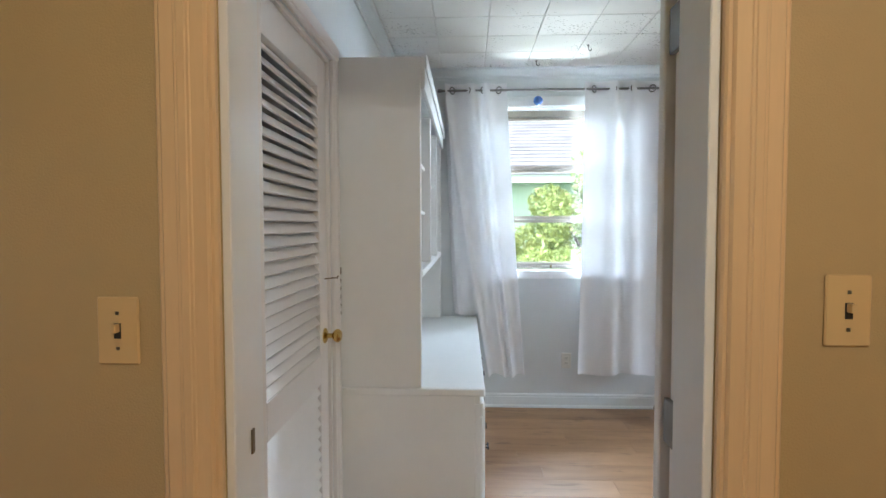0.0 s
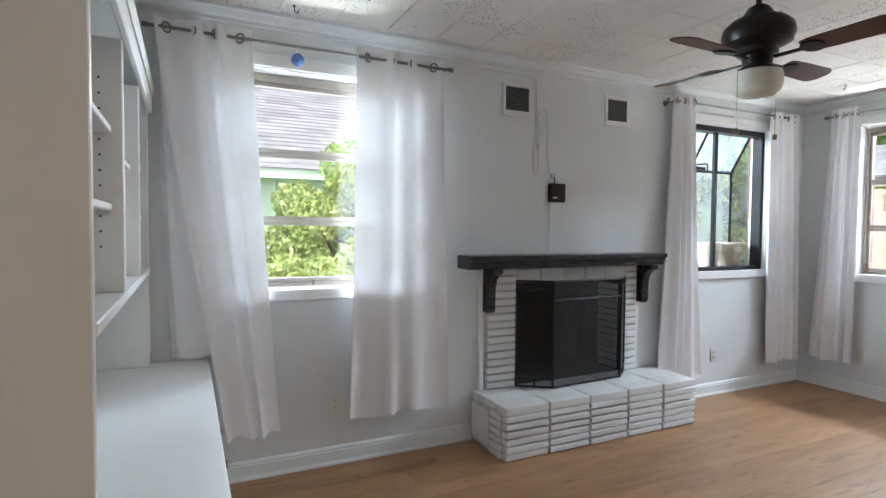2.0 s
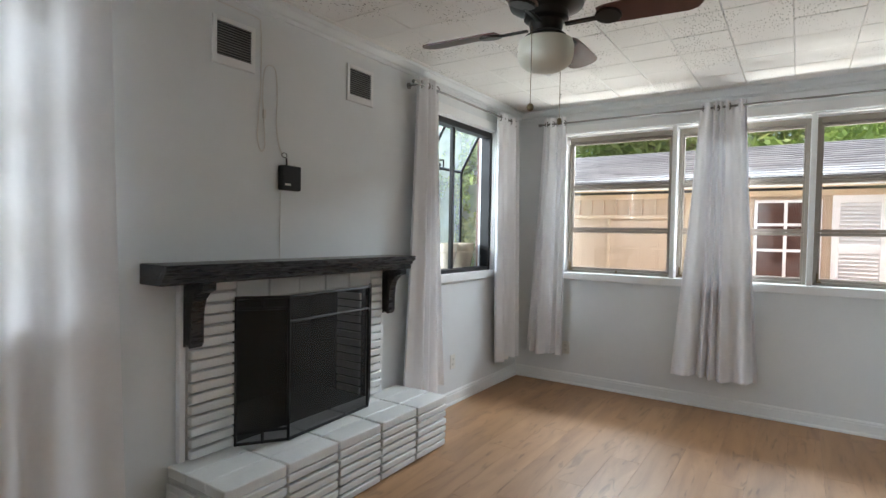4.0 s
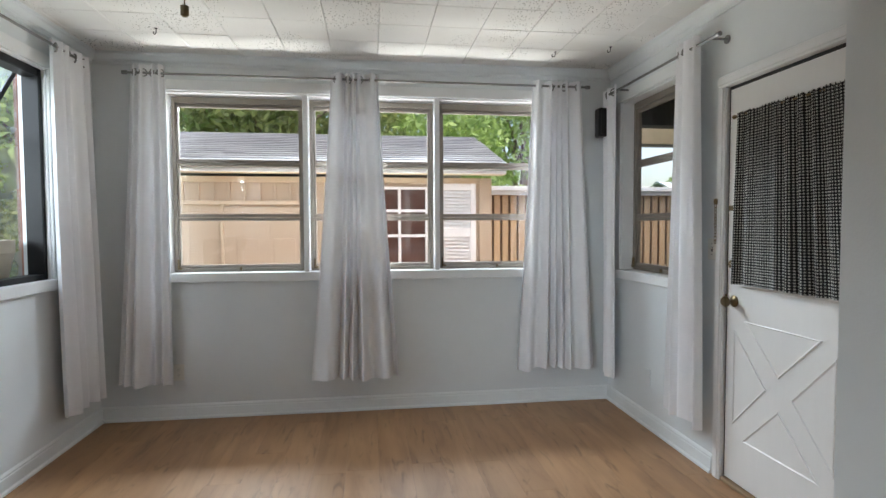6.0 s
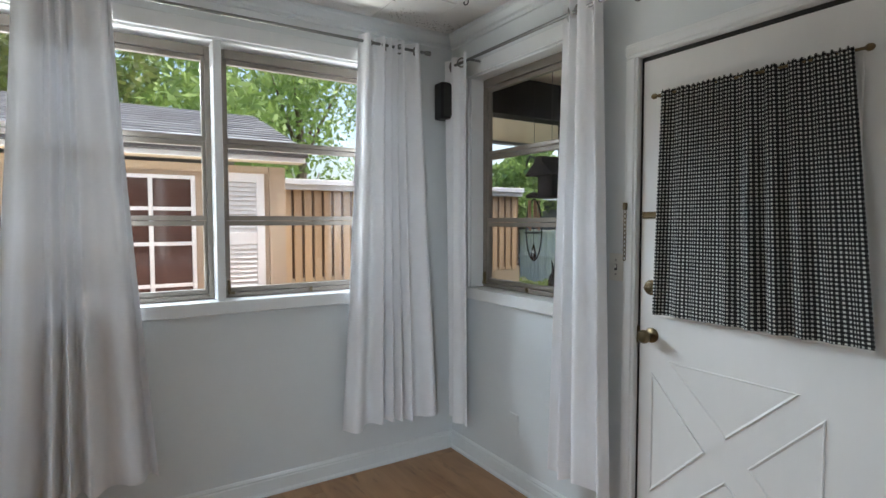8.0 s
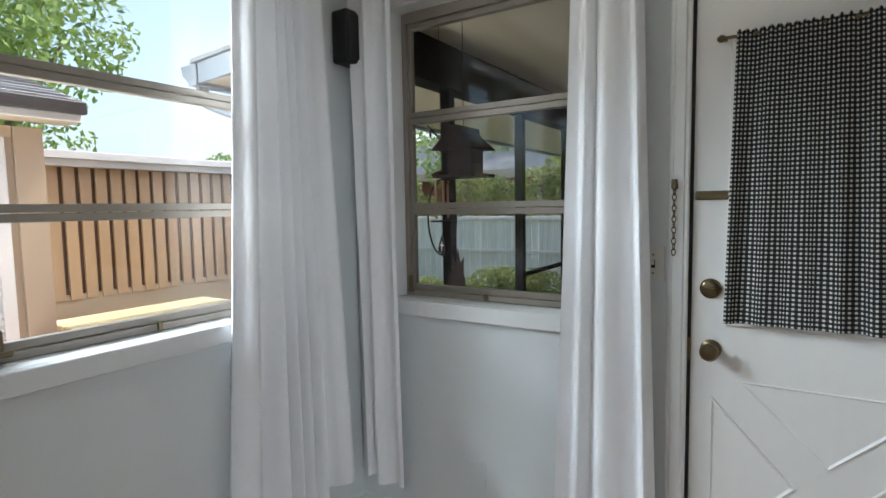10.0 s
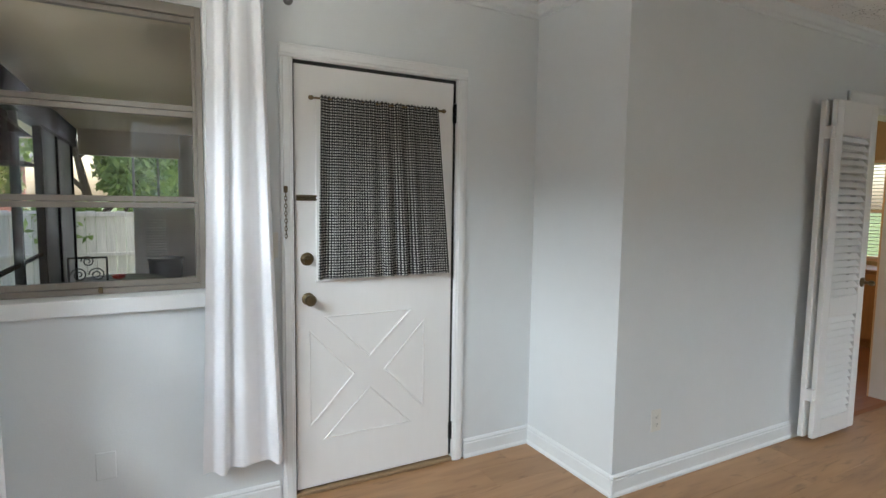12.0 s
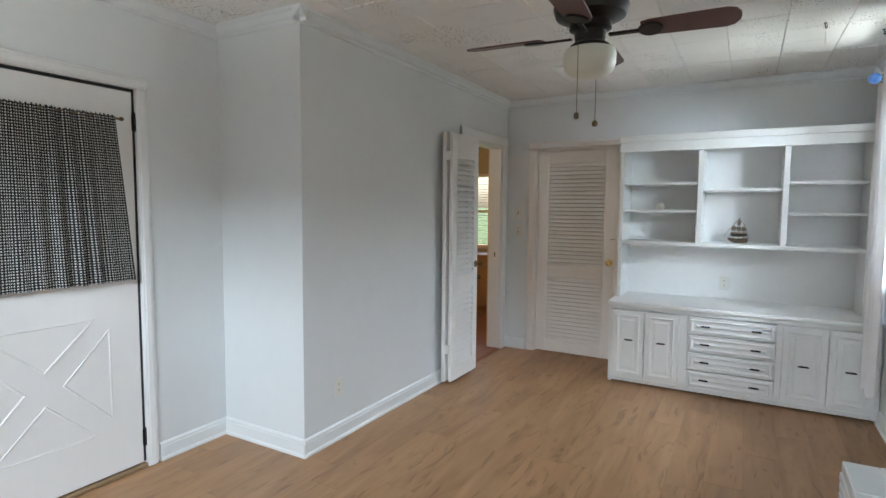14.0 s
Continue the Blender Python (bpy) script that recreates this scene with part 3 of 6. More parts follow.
# -- curtains --
def curtain(axis, at, way, top, bottom, z0, z1, folds, amp, rod_z, label, seed, edge=None, rings=4, sway=0.0):
    """A grommet curtain panel. top and bottom: its span along the wall; edge(s): 0 at the top to 1 at the hem, how far the span has moved."""
    r = random.Random(seed)
    mid = ((top[0] + top[1]) / 2, at, z0) if axis == "x" else (at, (top[0] + top[1]) / 2, z0)
    k = Kit("curtain", *mid, label, "curtain", "white window curtains")
    phase, skew = r.uniform(0, 6), [r.uniform(-0.6, 0.6) for _ in range(6)]
    nu, nv = max(60, folds * 16), 46
    bm = bmesh.new()
    uv = bm.loops.layers.uv.new("UVMap")
    grid = []
    for j in range(nv + 1):
        s = j / nv
        z = z1 + (z0 - z1) * s
        m = edge(s) if edge else s ** 1.25
        a = top[0] + (bottom[0] - top[0]) * m
        b = top[1] + (bottom[1] - top[1]) * m
        line = []
        for i in range(nu + 1):
            u = i / nu
            warp = u + 0.06 * math.sin(3.1 * u * math.pi + phase) + 0.012 * s * math.sin(5 * u + skew[0] * 9)
            fold = math.sin(2 * math.pi * folds * warp + phase)
            fold = math.copysign(abs(fold) ** 0.85, fold)
            f2 = math.sin(2 * math.pi * (folds * 2.3) * warp + skew[1] * 8 + 1.2 * s)
            d = amp * (fold * (0.85 + 0.35 * s) + 0.07 * f2 * s) + 0.004 * math.sin(4 * s + 4 * u + skew[2] * 5) + sway * s
            w = a + (b - a) * u + 0.004 * math.sin(3 * s + skew[3] * 6 + 9 * u) * s
            zz = z + (0.012 * math.sin(9 * u + skew[4] * 7) * s if j == nv else 0)
            p = (w, at + way * d, zz) if axis == "x" else (at + way * d, w, zz)
            line.append(bm.verts.new(p))
        grid.append(line)
    for j in range(nv):
        for i in range(nu):
            bm.faces.new((grid[j][i], grid[j][i + 1], grid[j + 1][i + 1], grid[j + 1][i]))
    k.add("panel", bm, CURTAIN if axis == "x" and folds == 3 and way < 0 else CURTAIN_LOW_GLOW, smooth=True)
    for i in range(rings):
        u = (i + 0.5) / rings
        c = top[0] + (top[1] - top[0]) * u
        bm = bmesh.new()
        n1, n2, R, q = 20, 6, 0.024, 0.0045
        vs = []
        tilt = 0.75 * (1 if i % 2 else -1)
        for p in range(n1):
            A = 2 * math.pi * p / n1
            for t in range(n2):
                B = 2 * math.pi * t / n2
                l1, h1, d1 = (R + q * math.cos(B)) * math.cos(A), (R + q * math.cos(B)) * math.sin(A), q * math.sin(B)
                l2, d2 = l1 * math.cos(tilt) - d1 * math.sin(tilt), l1 * math.sin(tilt) + d1 * math.cos(tilt)
                vs.append(bm.verts.new((c + l2, at + way * (d2 + 0.0), rod_z + h1) if axis == "x" else (at + way * d2, c + l2, rod_z + h1)))
        for p in range(n1):
            for t in range(n2):
                bm.faces.new((vs[p * n2 + t], vs[((p + 1) % n1) * n2 + t], vs[((p + 1) % n1) * n2 + (t + 1) % n2], vs[p * n2 + (t + 1) % n2]))
        k.add("grommet", bm, CHROME, "brushed nickel ring", smooth=True)
    return k


def curtain_rod(axis, at, way, wall_at, a0, a1, z, brackets, label):
    k = Kit("curtain_rod", *((a0, at, z) if axis == "x" else (at, a0, z)), label, "curtain rod")

    def P(u, d, v):
        return (u, d, v) if axis == "x" else (d, u, v)
    bm = bmesh.new()
    rod(bm, P(a0, at, z), P(a1, at, z), 0.008, 12)
    k.add("pole", bm, CHROME, smooth=True)
    for u, s in ((a0, -1), (a1, 1)):
        s = s if a1 > a0 else -s
        bm = bmesh.new()
        rod(bm, P(u, at, z), P(u + s * 0.03, at, z), 0.013, 12)
        k.add("finial", bm, CHROME, smooth=True)
    for u in brackets:
        bm = bmesh.new()
        rod(bm, P(u, at, z - 0.006), P(u, wall_at, z - 0.006), 0.006, 8)
        rod(bm, P(u, wall_at, z - 0.006), P(u, wall_at + way * 0.006, z - 0.006), 0.022, 14)
        k.add("bracket", bm, CHROME, smooth=True)
    return k


CN, CE, CS = YN - 0.085, XE - 0.085, YS + 0.085
curtain("x", CN, -1, (0.12, 0.57), (0.44, 0.71), 0.265, 2.405, 3, 0.020, 2.355, "white curtain pulled aside over the hutch counter", 1, edge=lambda s: s ** 1.15, sway=0.02)
curtain("x", CN + 0.045, -1, (0.12, 0.36), (0.19, 0.50), 0.71, 2.39, 3, 0.012, 2.355, "white curtain edge bunched behind the hutch counter", 2, rings=1)
curtain("x", CN, -1, (1.13, 1.68), (1.10, 1.73), 0.275, 2.41, 3, 0.018, 2.355, "white curtain with soft folds beside the bright window", 3)
curtain("x", CN, -1, (3.65, 3.88), (3.53, 4.02), 0.21, 2.44, 4, 0.03, 2.39, "gathered white curtain beside the garden window", 4)
curtain("x", CN, -1, (4.80, 5.20), (4.85, 5.28), 0.235, 2.42, 4, 0.03, 2.38, "gathered white curtain in the corner by the garden window", 5)
curtain("y", CE, -1, (3.78, 3.56), (3.91, 3.55), 0.265, 2.44, 4, 0.022, 2.385, "narrow white curtain at the end of the window row", 6)
curtain("y", CE, -1, (2.47, 2.14), (2.63, 2.01), 0.255, 2.425, 6, 0.036, 2.38, "white curtain with deep folds between the windows", 7)
curtain("y", CE, -1, (1.01, 0.62), (1.12, 0.505), 0.275, 2.42, 7, 0.034, 2.375, "wide white curtain with deep folds by the corner", 8)
curtain("x", CS, 1, (5.355, 5.13), (5.315, 5.11), 0.235, 2.36, 2, 0.020, 2.315, "narrow white curtain strip beside the porch window", 9, rings=2)
curtain("x", CS, 1, (4.395, 4.18), (4.46, 4.11), 0.25, 2.37, 3, 0.022, 2.315, "white curtain between the porch window and the door", 10, rings=3)
curtain_rod("x", CN, -1, YN, 0.10, 1.71, 2.355, (0.14, 1.69), "thin brushed nickel curtain rod over the window")
curtain_rod("x", CN, -1, YN, 3.61, 5.08, 2.385, (3.64, 5.0), "thin brushed nickel curtain rod over the garden window")
curtain_rod("y", CE, -1, XE, 3.80, 0.60, 2.382, (3.70, 2.28, 0.80), "long nickel curtain rod over the window row")
curtain_rod("x", CS, 1, YS, 5.27, 4.03, 2.315, (5.10, 4.06), "nickel curtain rod over the porch window")


# -- fireplace --
FX0, FX1, FZ = 1.94, 3.55, 0.325
FY = 3.64
k = Kit("fireplace", (FX0 + FX1) / 2, YN, 0, "white painted brick fireplace with a raised hearth", "fireplace")
k.box("hearth_core", (FX0 + 0.012, FX1 - 0.012, FY + 0.03, YN - 0.001, 0, FZ - 0.05), MORTAR)
ROWS, COLS = 6, 5
bw, bh = (FX1 - FX0) / COLS, (FZ - 0.05) / ROWS


def brick_mesh(w, d, h):
    bm = bmesh.new()
    box(bm, -w / 2, w / 2, -d / 2, d / 2, -h / 2, h / 2, bevel=0.004, seg=1)
    return mesh_of("brick", bm, BRICKW)


def brick(me, x, y, z, r, rz=0):
    b = new("brick", me)
    b.parent = k.e
    b.matrix_basis = pose(x - k.o.x + r.uniform(-0.0015, 0.0015), y - k.o.y + r.uniform(-0.003, 0.003), z + r.uniform(-0.0015, 0.0015), r.uniform(-0.6, 0.6), r.uniform(-0.4, 0.4), rz)


r = random.Random(5)
front = brick_mesh(bw - 0.016, 0.05, bh - 0.011)
cap = brick_mesh(bw - 0.012, 0.135, 0.048)
side = brick_mesh(0.125, 0.03, bh - 0.011)
for i in range(COLS):
    for j in range(ROWS):
        brick(front, FX0 + (i + 0.5) * bw, FY + 0.022, (j + 0.5) * bh, r)
    for j in range(3):
        brick(cap, FX0 + (i + 0.5) * bw, FY + 0.066 + j * 0.139, FZ - 0.026, r)
for j in range(ROWS):
    brick(side, FX0 + 0.012, FY + 0.12, (j + 0.5) * bh, r, 90)
    for i in range(3):
        brick(side, FX1 - 0.012, FY + 0.12 + i * 0.135, (j + 0.5) * bh, r, 90)
k.box("ash_door", (FX0 - 0.006, FX0 + 0.012, FY + 0.19, YN - 0.02, 0.035, 0.255), BRICKW, "white painted ash door in the hearth's side")
k.box("ash_door_panel", (FX0 - 0.012, FX0 - 0.006, FY + 0.215, YN - 0.045, 0.06, 0.23), BRICKW, "recessed white panel")
OX0, OX1, OZ = 2.255, 3.215, 1.02
colL, colR = brick_mesh(0.225, 0.05, 0.038), brick_mesh(0.112, 0.05, 0.038)
rows = int((1.125 - FZ) / 0.05)
for j in range(rows):
    z = FZ + 0.025 + j * 0.05
    brick(colL, 2.14, YN - 0.03, z, r)
    brick(colR, 3.275, YN - 0.03, z, r)
sold = brick_mesh(0.185, 0.05, 0.085)
for i in range(5):
    brick(sold, OX0 + 0.096 + i * 0.192, YN - 0.03, 1.075, r)
k.box("surround_backing", (2.02, OX0, YN - 0.025, YN - 0.001, FZ, 1.125), MORTAR)
k.box("surround_backing", (OX1, 3.335, YN - 0.025, YN - 0.001, FZ, 1.125), MORTAR)
k.box("surround_backing", (OX0, OX1, YN - 0.025, YN - 0.001, OZ, 1.125), MORTAR)
for x in (1.985, 3.337):
    k.box("edge_strip", (x, x + 0.028, YN - 0.035, YN - 0.001, FZ, 1.125), TRIM)
bm = bmesh.new()
for d in ((OX0 - 0.02, OX0 + 0.004, YN - 0.02, YN + 0.5, FZ, OZ), (OX1 - 0.004, OX1 + 0.02, YN - 0.02, YN + 0.5, FZ, OZ), (OX0, OX1, YN + 0.48, YN + 0.52, FZ, OZ + 0.01), (OX0, OX1, YN - 0.02, YN + 0.5, FZ - 0.03, FZ), (OX0, OX1, YN + 0.152, YN + 0.5, OZ, OZ + 0.02)):
    box(bm, *d)
k.add("firebox", bm, SOOT, "soot-black firebox")
for j in range(13):
    brick(brick_mesh(0.02, 0.2, 0.042), OX1 - 0.008, YN + 0.12, FZ + 0.03 + j * 0.05, r)

k = Kit("mantel_shelf", 2.65, YN, 1.13, "glossy black painted wooden mantel shelf on two brackets", "mantel")
prof = [(0, 0), (-0.165, 0), (-0.17, 0.008), (-0.17, 0.028), (-0.185, 0.036), (-0.185, 0.05), (-0.205, 0.058), (-0.205, 0.085), (0, 0.085)]
bm = bmesh.new()
prism(bm, [(YN - 0.001 + u, 1.13 + v) for u, v in prof], "x", 1.83, 3.475)
k.add("shelf", bm, BLACKW)
for x in (2.0, 3.345):
    pts = [(0, 0), (-0.15, 0), (-0.15, -0.03), (-0.11, -0.045), (-0.08, -0.075), (-0.065, -0.12), (-0.06, -0.18), (-0.06, -0.27), (-0.045, -0.29), (-0.03, -0.275), (0, -0.29)]
    bm = bmesh.new()
    prism(bm, [(YN - 0.036 + u, 1.13 + v) for u, v in pts], "x", x, x + 0.06)
    k.add("bracket", bm, BLACKW)

MESHM = bpy.data.materials.new("black_screen_mesh")
MESHM.use_nodes = True
n, l = MESHM.node_tree.nodes, MESHM.node_tree.links
tr, mx = n.new("ShaderNodeBsdfTransparent"), n.new("ShaderNodeMixShader")
n["Principled BSDF"].inputs["Base Color"].default_value = (0.015, 0.015, 0.016, 1)
n["Principled BSDF"].inputs["Roughness"].default_value = 0.5
mx.inputs[0].default_value = 0.62
l.new(tr.outputs[0], mx.inputs[1])
l.new(n["Principled BSDF"].outputs[0], mx.inputs[2])
l.new(mx.outputs[0], n["Material Output"].inputs[0])
k = Kit("fire_screen", 2.76, 3.87, FZ, "three-fold black metal and mesh fire screen", "fire screen")
CORN = [(2.245, 3.995), (2.445, 3.855), (3.06, 3.885), (3.2, 3.995)]
Z0, Z1 = FZ + 0.002, 1.045
for (ax, ay), (bx, by) in zip(CORN, CORN[1:]):
    wide = math.hypot(bx - ax, by - ay) > 0.4
    bm = bmesh.new()
    bars = [((ax, ay, Z0), (ax, ay, Z1)), ((bx, by, Z0), (bx, by, Z1)), ((ax, ay, Z0 + 0.006), (bx, by, Z0 + 0.006)), ((ax, ay, Z1 - 0.006), (bx, by, Z1 - 0.006))]
    if wide:
        bars.append(((ax, ay, Z1 - 0.13), (bx, by, Z1 - 0.13)))
    else:
        mx_, my_ = (ax + bx) / 2, (ay + by) / 2
        bars += [((mx_, my_, Z0), (mx_, my_, Z0 + 0.06)), ((mx_, my_, Z1 - 0.06), (mx_, my_, Z1)), ((ax, ay, Z0 + 0.06), (bx, by, Z0 + 0.06)), ((ax, ay, Z1 - 0.06), (bx, by, Z1 - 0.06))]
    for a, b in bars:
        rod(bm, a, b, 0.0075, 8)
    fr = k.add("panel_frame", bm, BLACKM, smooth=True)
    bm = bmesh.new()
    q = Vector((bx - ax, by - ay, 0)).normalized()
    nn = Vector((-q.y, q.x, 0)) * 0.001
    vs = [bm.verts.new(Vector(p) + s * nn) for s in (1, -1) for p in ((ax, ay, Z0 + 0.01), (bx, by, Z0 + 0.01), (bx, by, Z1 - 0.01), (ax, ay, Z1 - 0.01))]
    bm.faces.new(vs[:4])
    k.add("mesh", bm, MESHM, "fine black wire mesh", fr)


# -- small fixtures on the walls --
def plate(kind, axis, at, way, u, z, label, mat=PLATE, h=0.115, w=0.072):
    """A wall plate: outlet, switch or blank."""
    names = {"outlet": "wall_outlet", "switch": "light_switch", "blank": "blank_wall_plate"}
    k = Kit(names[kind], *((u, at, z) if axis == "x" else (at, u, z)), label, names[kind].replace("_", " "))

    def b(name, du0, du1, dz0, dz1, d0, d1, m, bevel, parent=None):
        e0, e1 = sorted((at + way * d0, at + way * d1))
        return k.box(name, (*((u + du0, u + du1, e0, e1) if axis == "x" else (e0, e1, u + du0, u + du1)), z + dz0, z + dz1), m, "", parent, bevel)
    b("cover_plate", -w / 2, w / 2, -h / 2, h / 2, 0, 0.006, mat, 0.0025)
    if kind == "outlet":
        for s in (-0.02, 0.02):
            f = b("socket", -0.017, 0.017, s - 0.014, s + 0.014, 0.006, 0.009, mat, 0.002)
            for du in (-0.007, 0.005):
                b("slot", du, du + 0.002, s - 0.003, s + 0.008, 0.009, 0.0095, SLOT, 0, f)
            b("slot", -0.002, 0.002, s - 0.010, s - 0.006, 0.009, 0.0095, SLOT, 0, f)
    if kind == "switch":
        b("toggle_recess", -0.006, 0.006, -0.013, 0.013, 0.006, 0.007, SLOT, 0)
        b("toggle", -0.004, 0.004, -0.002, 0.012, 0.006, 0.019, mat, 0.001)
        for s in (-0.03, 0.03):
            b("screw", -0.003, 0.003, s - 0.003, s + 0.003, 0.006, 0.0072, CHROME, 0.001)
    return k


plate("outlet", "x", YN, -1, 1.03, 0.357, "white outlet low on the wall under the window")
plate("outlet", "x", YN, -1, 4.27, 0.34, "white outlet low on the wall under the garden window")
plate("outlet", "y", XE, -1, 3.545, 0.33, "white outlet behind a curtain hem")
plate("outlet", "x", YB, 1, 2.375, 0.33, "white outlet low on the pale grey wall")
plate("outlet", "y", XW + 0.022, 1, 3.07, 0.83, "white outlet on the hutch's back panel")
plate("switch", "y", XW, 1, 1.172, 1.41, "white switch plate beside the closet door")
plate("switch", "y", XW, 1, 1.178, 1.218, "white switch plate beside the closet door")
plate("switch", "x", YS, 1, 4.15, 1.222, "white switch plate beside the outside door")
plate("blank", "x", YS, 1, 4.81, 0.335, "painted blank plate under the porch window", WALL)
plate("switch", "x", YB - 0.128, -1, -0.31, 1.195, "ivory light switch on the beige hall wall", IVORY)
plate("switch", "x", YB - 0.128, -1, 0.885, 1.235, "ivory light switch on the beige hall wall", IVORY)


VENTS = material("grey_vent_metal", (0.22, 0.22, 0.21), 0.5, vary=0.1)


def wall_vent(x0, x1, z0, z1):
    k = Kit("wall_vent", (x0 + x1) / 2, YN, z0, "white framed wall vent with dark louvres", "vent", "vents above the mantel")
    m = 0.022
    bm = bmesh.new()
    for d in ((x0, x0 + m, z0, z1), (x1 - m, x1, z0, z1), (x0 + m, x1 - m, z0, z0 + m + 0.02), (x0 + m, x1 - m, z1 - m, z1)):
        box(bm, d[0], d[1], YN - 0.012, YN, d[2], d[3], bevel=0.002)
    k.add("frame", bm, TRIM)
    k.box("backing", (x0 + m, x1 - m, YN - 0.0025, YN, z0 + m, z1 - m), SLOT, "", None, 0)
    c = 13
    for i in range(c):
        z = z0 + m + 0.024 + (z1 - z0 - 2 * m - 0.028) * i / (c - 1)
        bm = bmesh.new()
        prism(bm, [(YN - 0.011, z - 0.004), (YN - 0.010, z - 0.0052), (YN - 0.002, z + 0.003), (YN - 0.003, z + 0.0042)], "x", x0 + m, x1 - m)
        k.add("slat", bm, VENTS)


wall_vent(2.15, 2.382, 2.137, 2.358)
wall_vent(3.03, 3.262, 2.15, 2.37)

k = Kit("door_chime_box", 2.6, YN, 1.575, "small black control box with a hanging cable", "control box")
k.box("case", (2.53, 2.655, YN - 0.045, YN, 1.575, 1.705), BLACKM, "", None, 0.006)
k.box("label_strip", (2.545, 2.58, YN - 0.047, YN - 0.045, 1.60, 1.61), PLATE, "", None, 0)
bm = bmesh.new()
tube(bm, [(2.575, YN - 0.02, 1.70), (2.572, YN - 0.02, 1.745)], 0.005)
tube(bm, [(2.565 + 0.018 * math.cos(a) - 0.0, YN - 0.012, 1.76 + 0.012 * math.sin(a)) for a in np.linspace(0, 6.28, 10)], 0.002)
k.add("plug", bm, BLACKM)
CORD = material("white_cord", (0.70, 0.69, 0.66), 0.5)
k = Kit("wall_cable", 2.46, YN, 1.9, "thin white cable looped down the wall from the ceiling", "cable")
pts = [(1.76, 2.435), (2.0, 2.425), (2.28, 2.42), (2.40, 2.415), (2.415, 2.38), (2.42, 2.25), (2.415, 2.05), (2.405, 1.93), (2.40, 1.83), (2.42, 1.765), (2.445, 1.79), (2.44, 1.9), (2.43, 2.05), (2.44, 2.17), (2.475, 2.205), (2.51, 2.18), (2.52, 2.05), (2.515, 1.93), (2.53, 1.82), (2.565, 1.745)]
sm = []
for i in range(len(pts) - 1):
    p0, p1, p2, p3 = pts[max(i - 1, 0)], pts[i], pts[i + 1], pts[min(i + 2, len(pts) - 1)]
    for t in (0, 0.25, 0.5, 0.75):
        sm.append(tuple(0.5 * (2 * b + (c - a) * t + (2 * a - 5 * b + 4 * c - d) * t * t + (3 * b - a - 3 * c + d) * t ** 3) for a, b, c, d in zip(p0, p1, p2, p3)))
bm = bmesh.new()
tube(bm, [(x, YN - 0.006, z) for x, z in sm], 0.0032)
k.add("cable", bm, CORD)
k.box("inline_switch", (2.43, 2.447, YN - 0.014, YN - 0.002, 1.93, 1.975), CORD)
bm = bmesh.new()
rod(bm, (2.548, YN - 0.003, 1.215), (2.548, YN - 0.003, 1.575), 0.0022, 6)
k.add("lower_cable", bm, CORD)

k = Kit("wall_speaker", XE - 0.05, 0.45, 2.03, "small black speaker high in the corner", "speaker")
k.box("cabinet", (XE - 0.10, XE - 0.012, 0.385, 0.50, 2.02, 2.235), BLACKM, "", None, 0.012, 2)
k.box("grille", (XE - 0.106, XE - 0.0995, 0.397, 0.488, 2.035, 2.22), SLOT, "", None, 0.003)
k.box("wall_mount", (XE - 0.013, XE, 0.42, 0.465, 2.09, 2.16), BLACKM)


# -- built-in hutch on the west wall --
HY, HF, CT = 2.245, 0.335, 0.692
HE = YN - 0.004
k = Kit("base_cabinet", XW, (HY + HE) / 2, 0, "white painted base cabinet with panelled doors and four drawers", "cabinet")
for nm, d in (("side_panel", (XW + 0.002, HF - 0.0205, HY, HY + 0.02, 0.0, CT - 0.0325)), ("side_panel", (XW + 0.002, HF - 0.0205, HE - 0.02, HE, 0.0, CT - 0.0325)), ("plinth", (XW + 0.002, HF - 0.06, HY + 0.0205, HE - 0.0205, 0.0, 0.0395)), ("bottom_board", (XW + 0.002, HF - 0.0205, HY + 0.0205, HE - 0.0205, 0.04, 0.06)),
              ("bottom_rail", (HF - 0.02, HF, HY, HE, 0.02, 0.0545)), ("top_rail", (HF - 0.02, HF, HY, HE, 0.6255, CT - 0.0325)), ("stile", (HF - 0.02, HF, HY, HY + 0.028, 0.055, 0.625)), ("stile", (HF - 0.02, HF, 2.79, 2.85, 0.055, 0.625)), ("stile", (HF - 0.02, HF, 3.44, 3.48, 0.055, 0.625)), ("stile", (HF - 0.02, HF, HE - 0.03, HE, 0.055, 0.625)), ("back_panel", (XW + 0.002, XW + 0.012, HY + 0.0205, HE - 0.0205, 0.0605, CT - 0.0325))):
    k.box(nm, d, HUTCH, "", None, 0.0015)


def raised_front(k, name, y0, y1, z0, z1, margin):
    """A cabinet front with a moulded, raised field."""
    d = k.box(name, (HF, HF + 0.016, y0, y1, z0, z1), HUTCH, "", None, 0.004, 2)
    m = margin
    bm = bmesh.new()
    rings = []
    for s, x in ((m, HF + 0.0162), (m + 0.006, HF + 0.024), (m + 0.014, HF + 0.022), (m + 0.022, HF + 0.012), (m + 0.030, HF + 0.012), (m + 0.046, HF + 0.021)):
        rings.append([bm.verts.new((x, yy, zz)) for yy, zz in ((y0 + s, z0 + s), (y1 - s, z0 + s), (y1 - s, z1 - s), (y0 + s, z1 - s))])
    for p, q in zip(rings, rings[1:]):
        for i in range(4):
            bm.faces.new((p[i], p[(i + 1) % 4], q[(i + 1) % 4], q[i]))
    bm.faces.new(rings[-1])
    k.add("raised_field", bm, HUTCH, "", d)
    return d


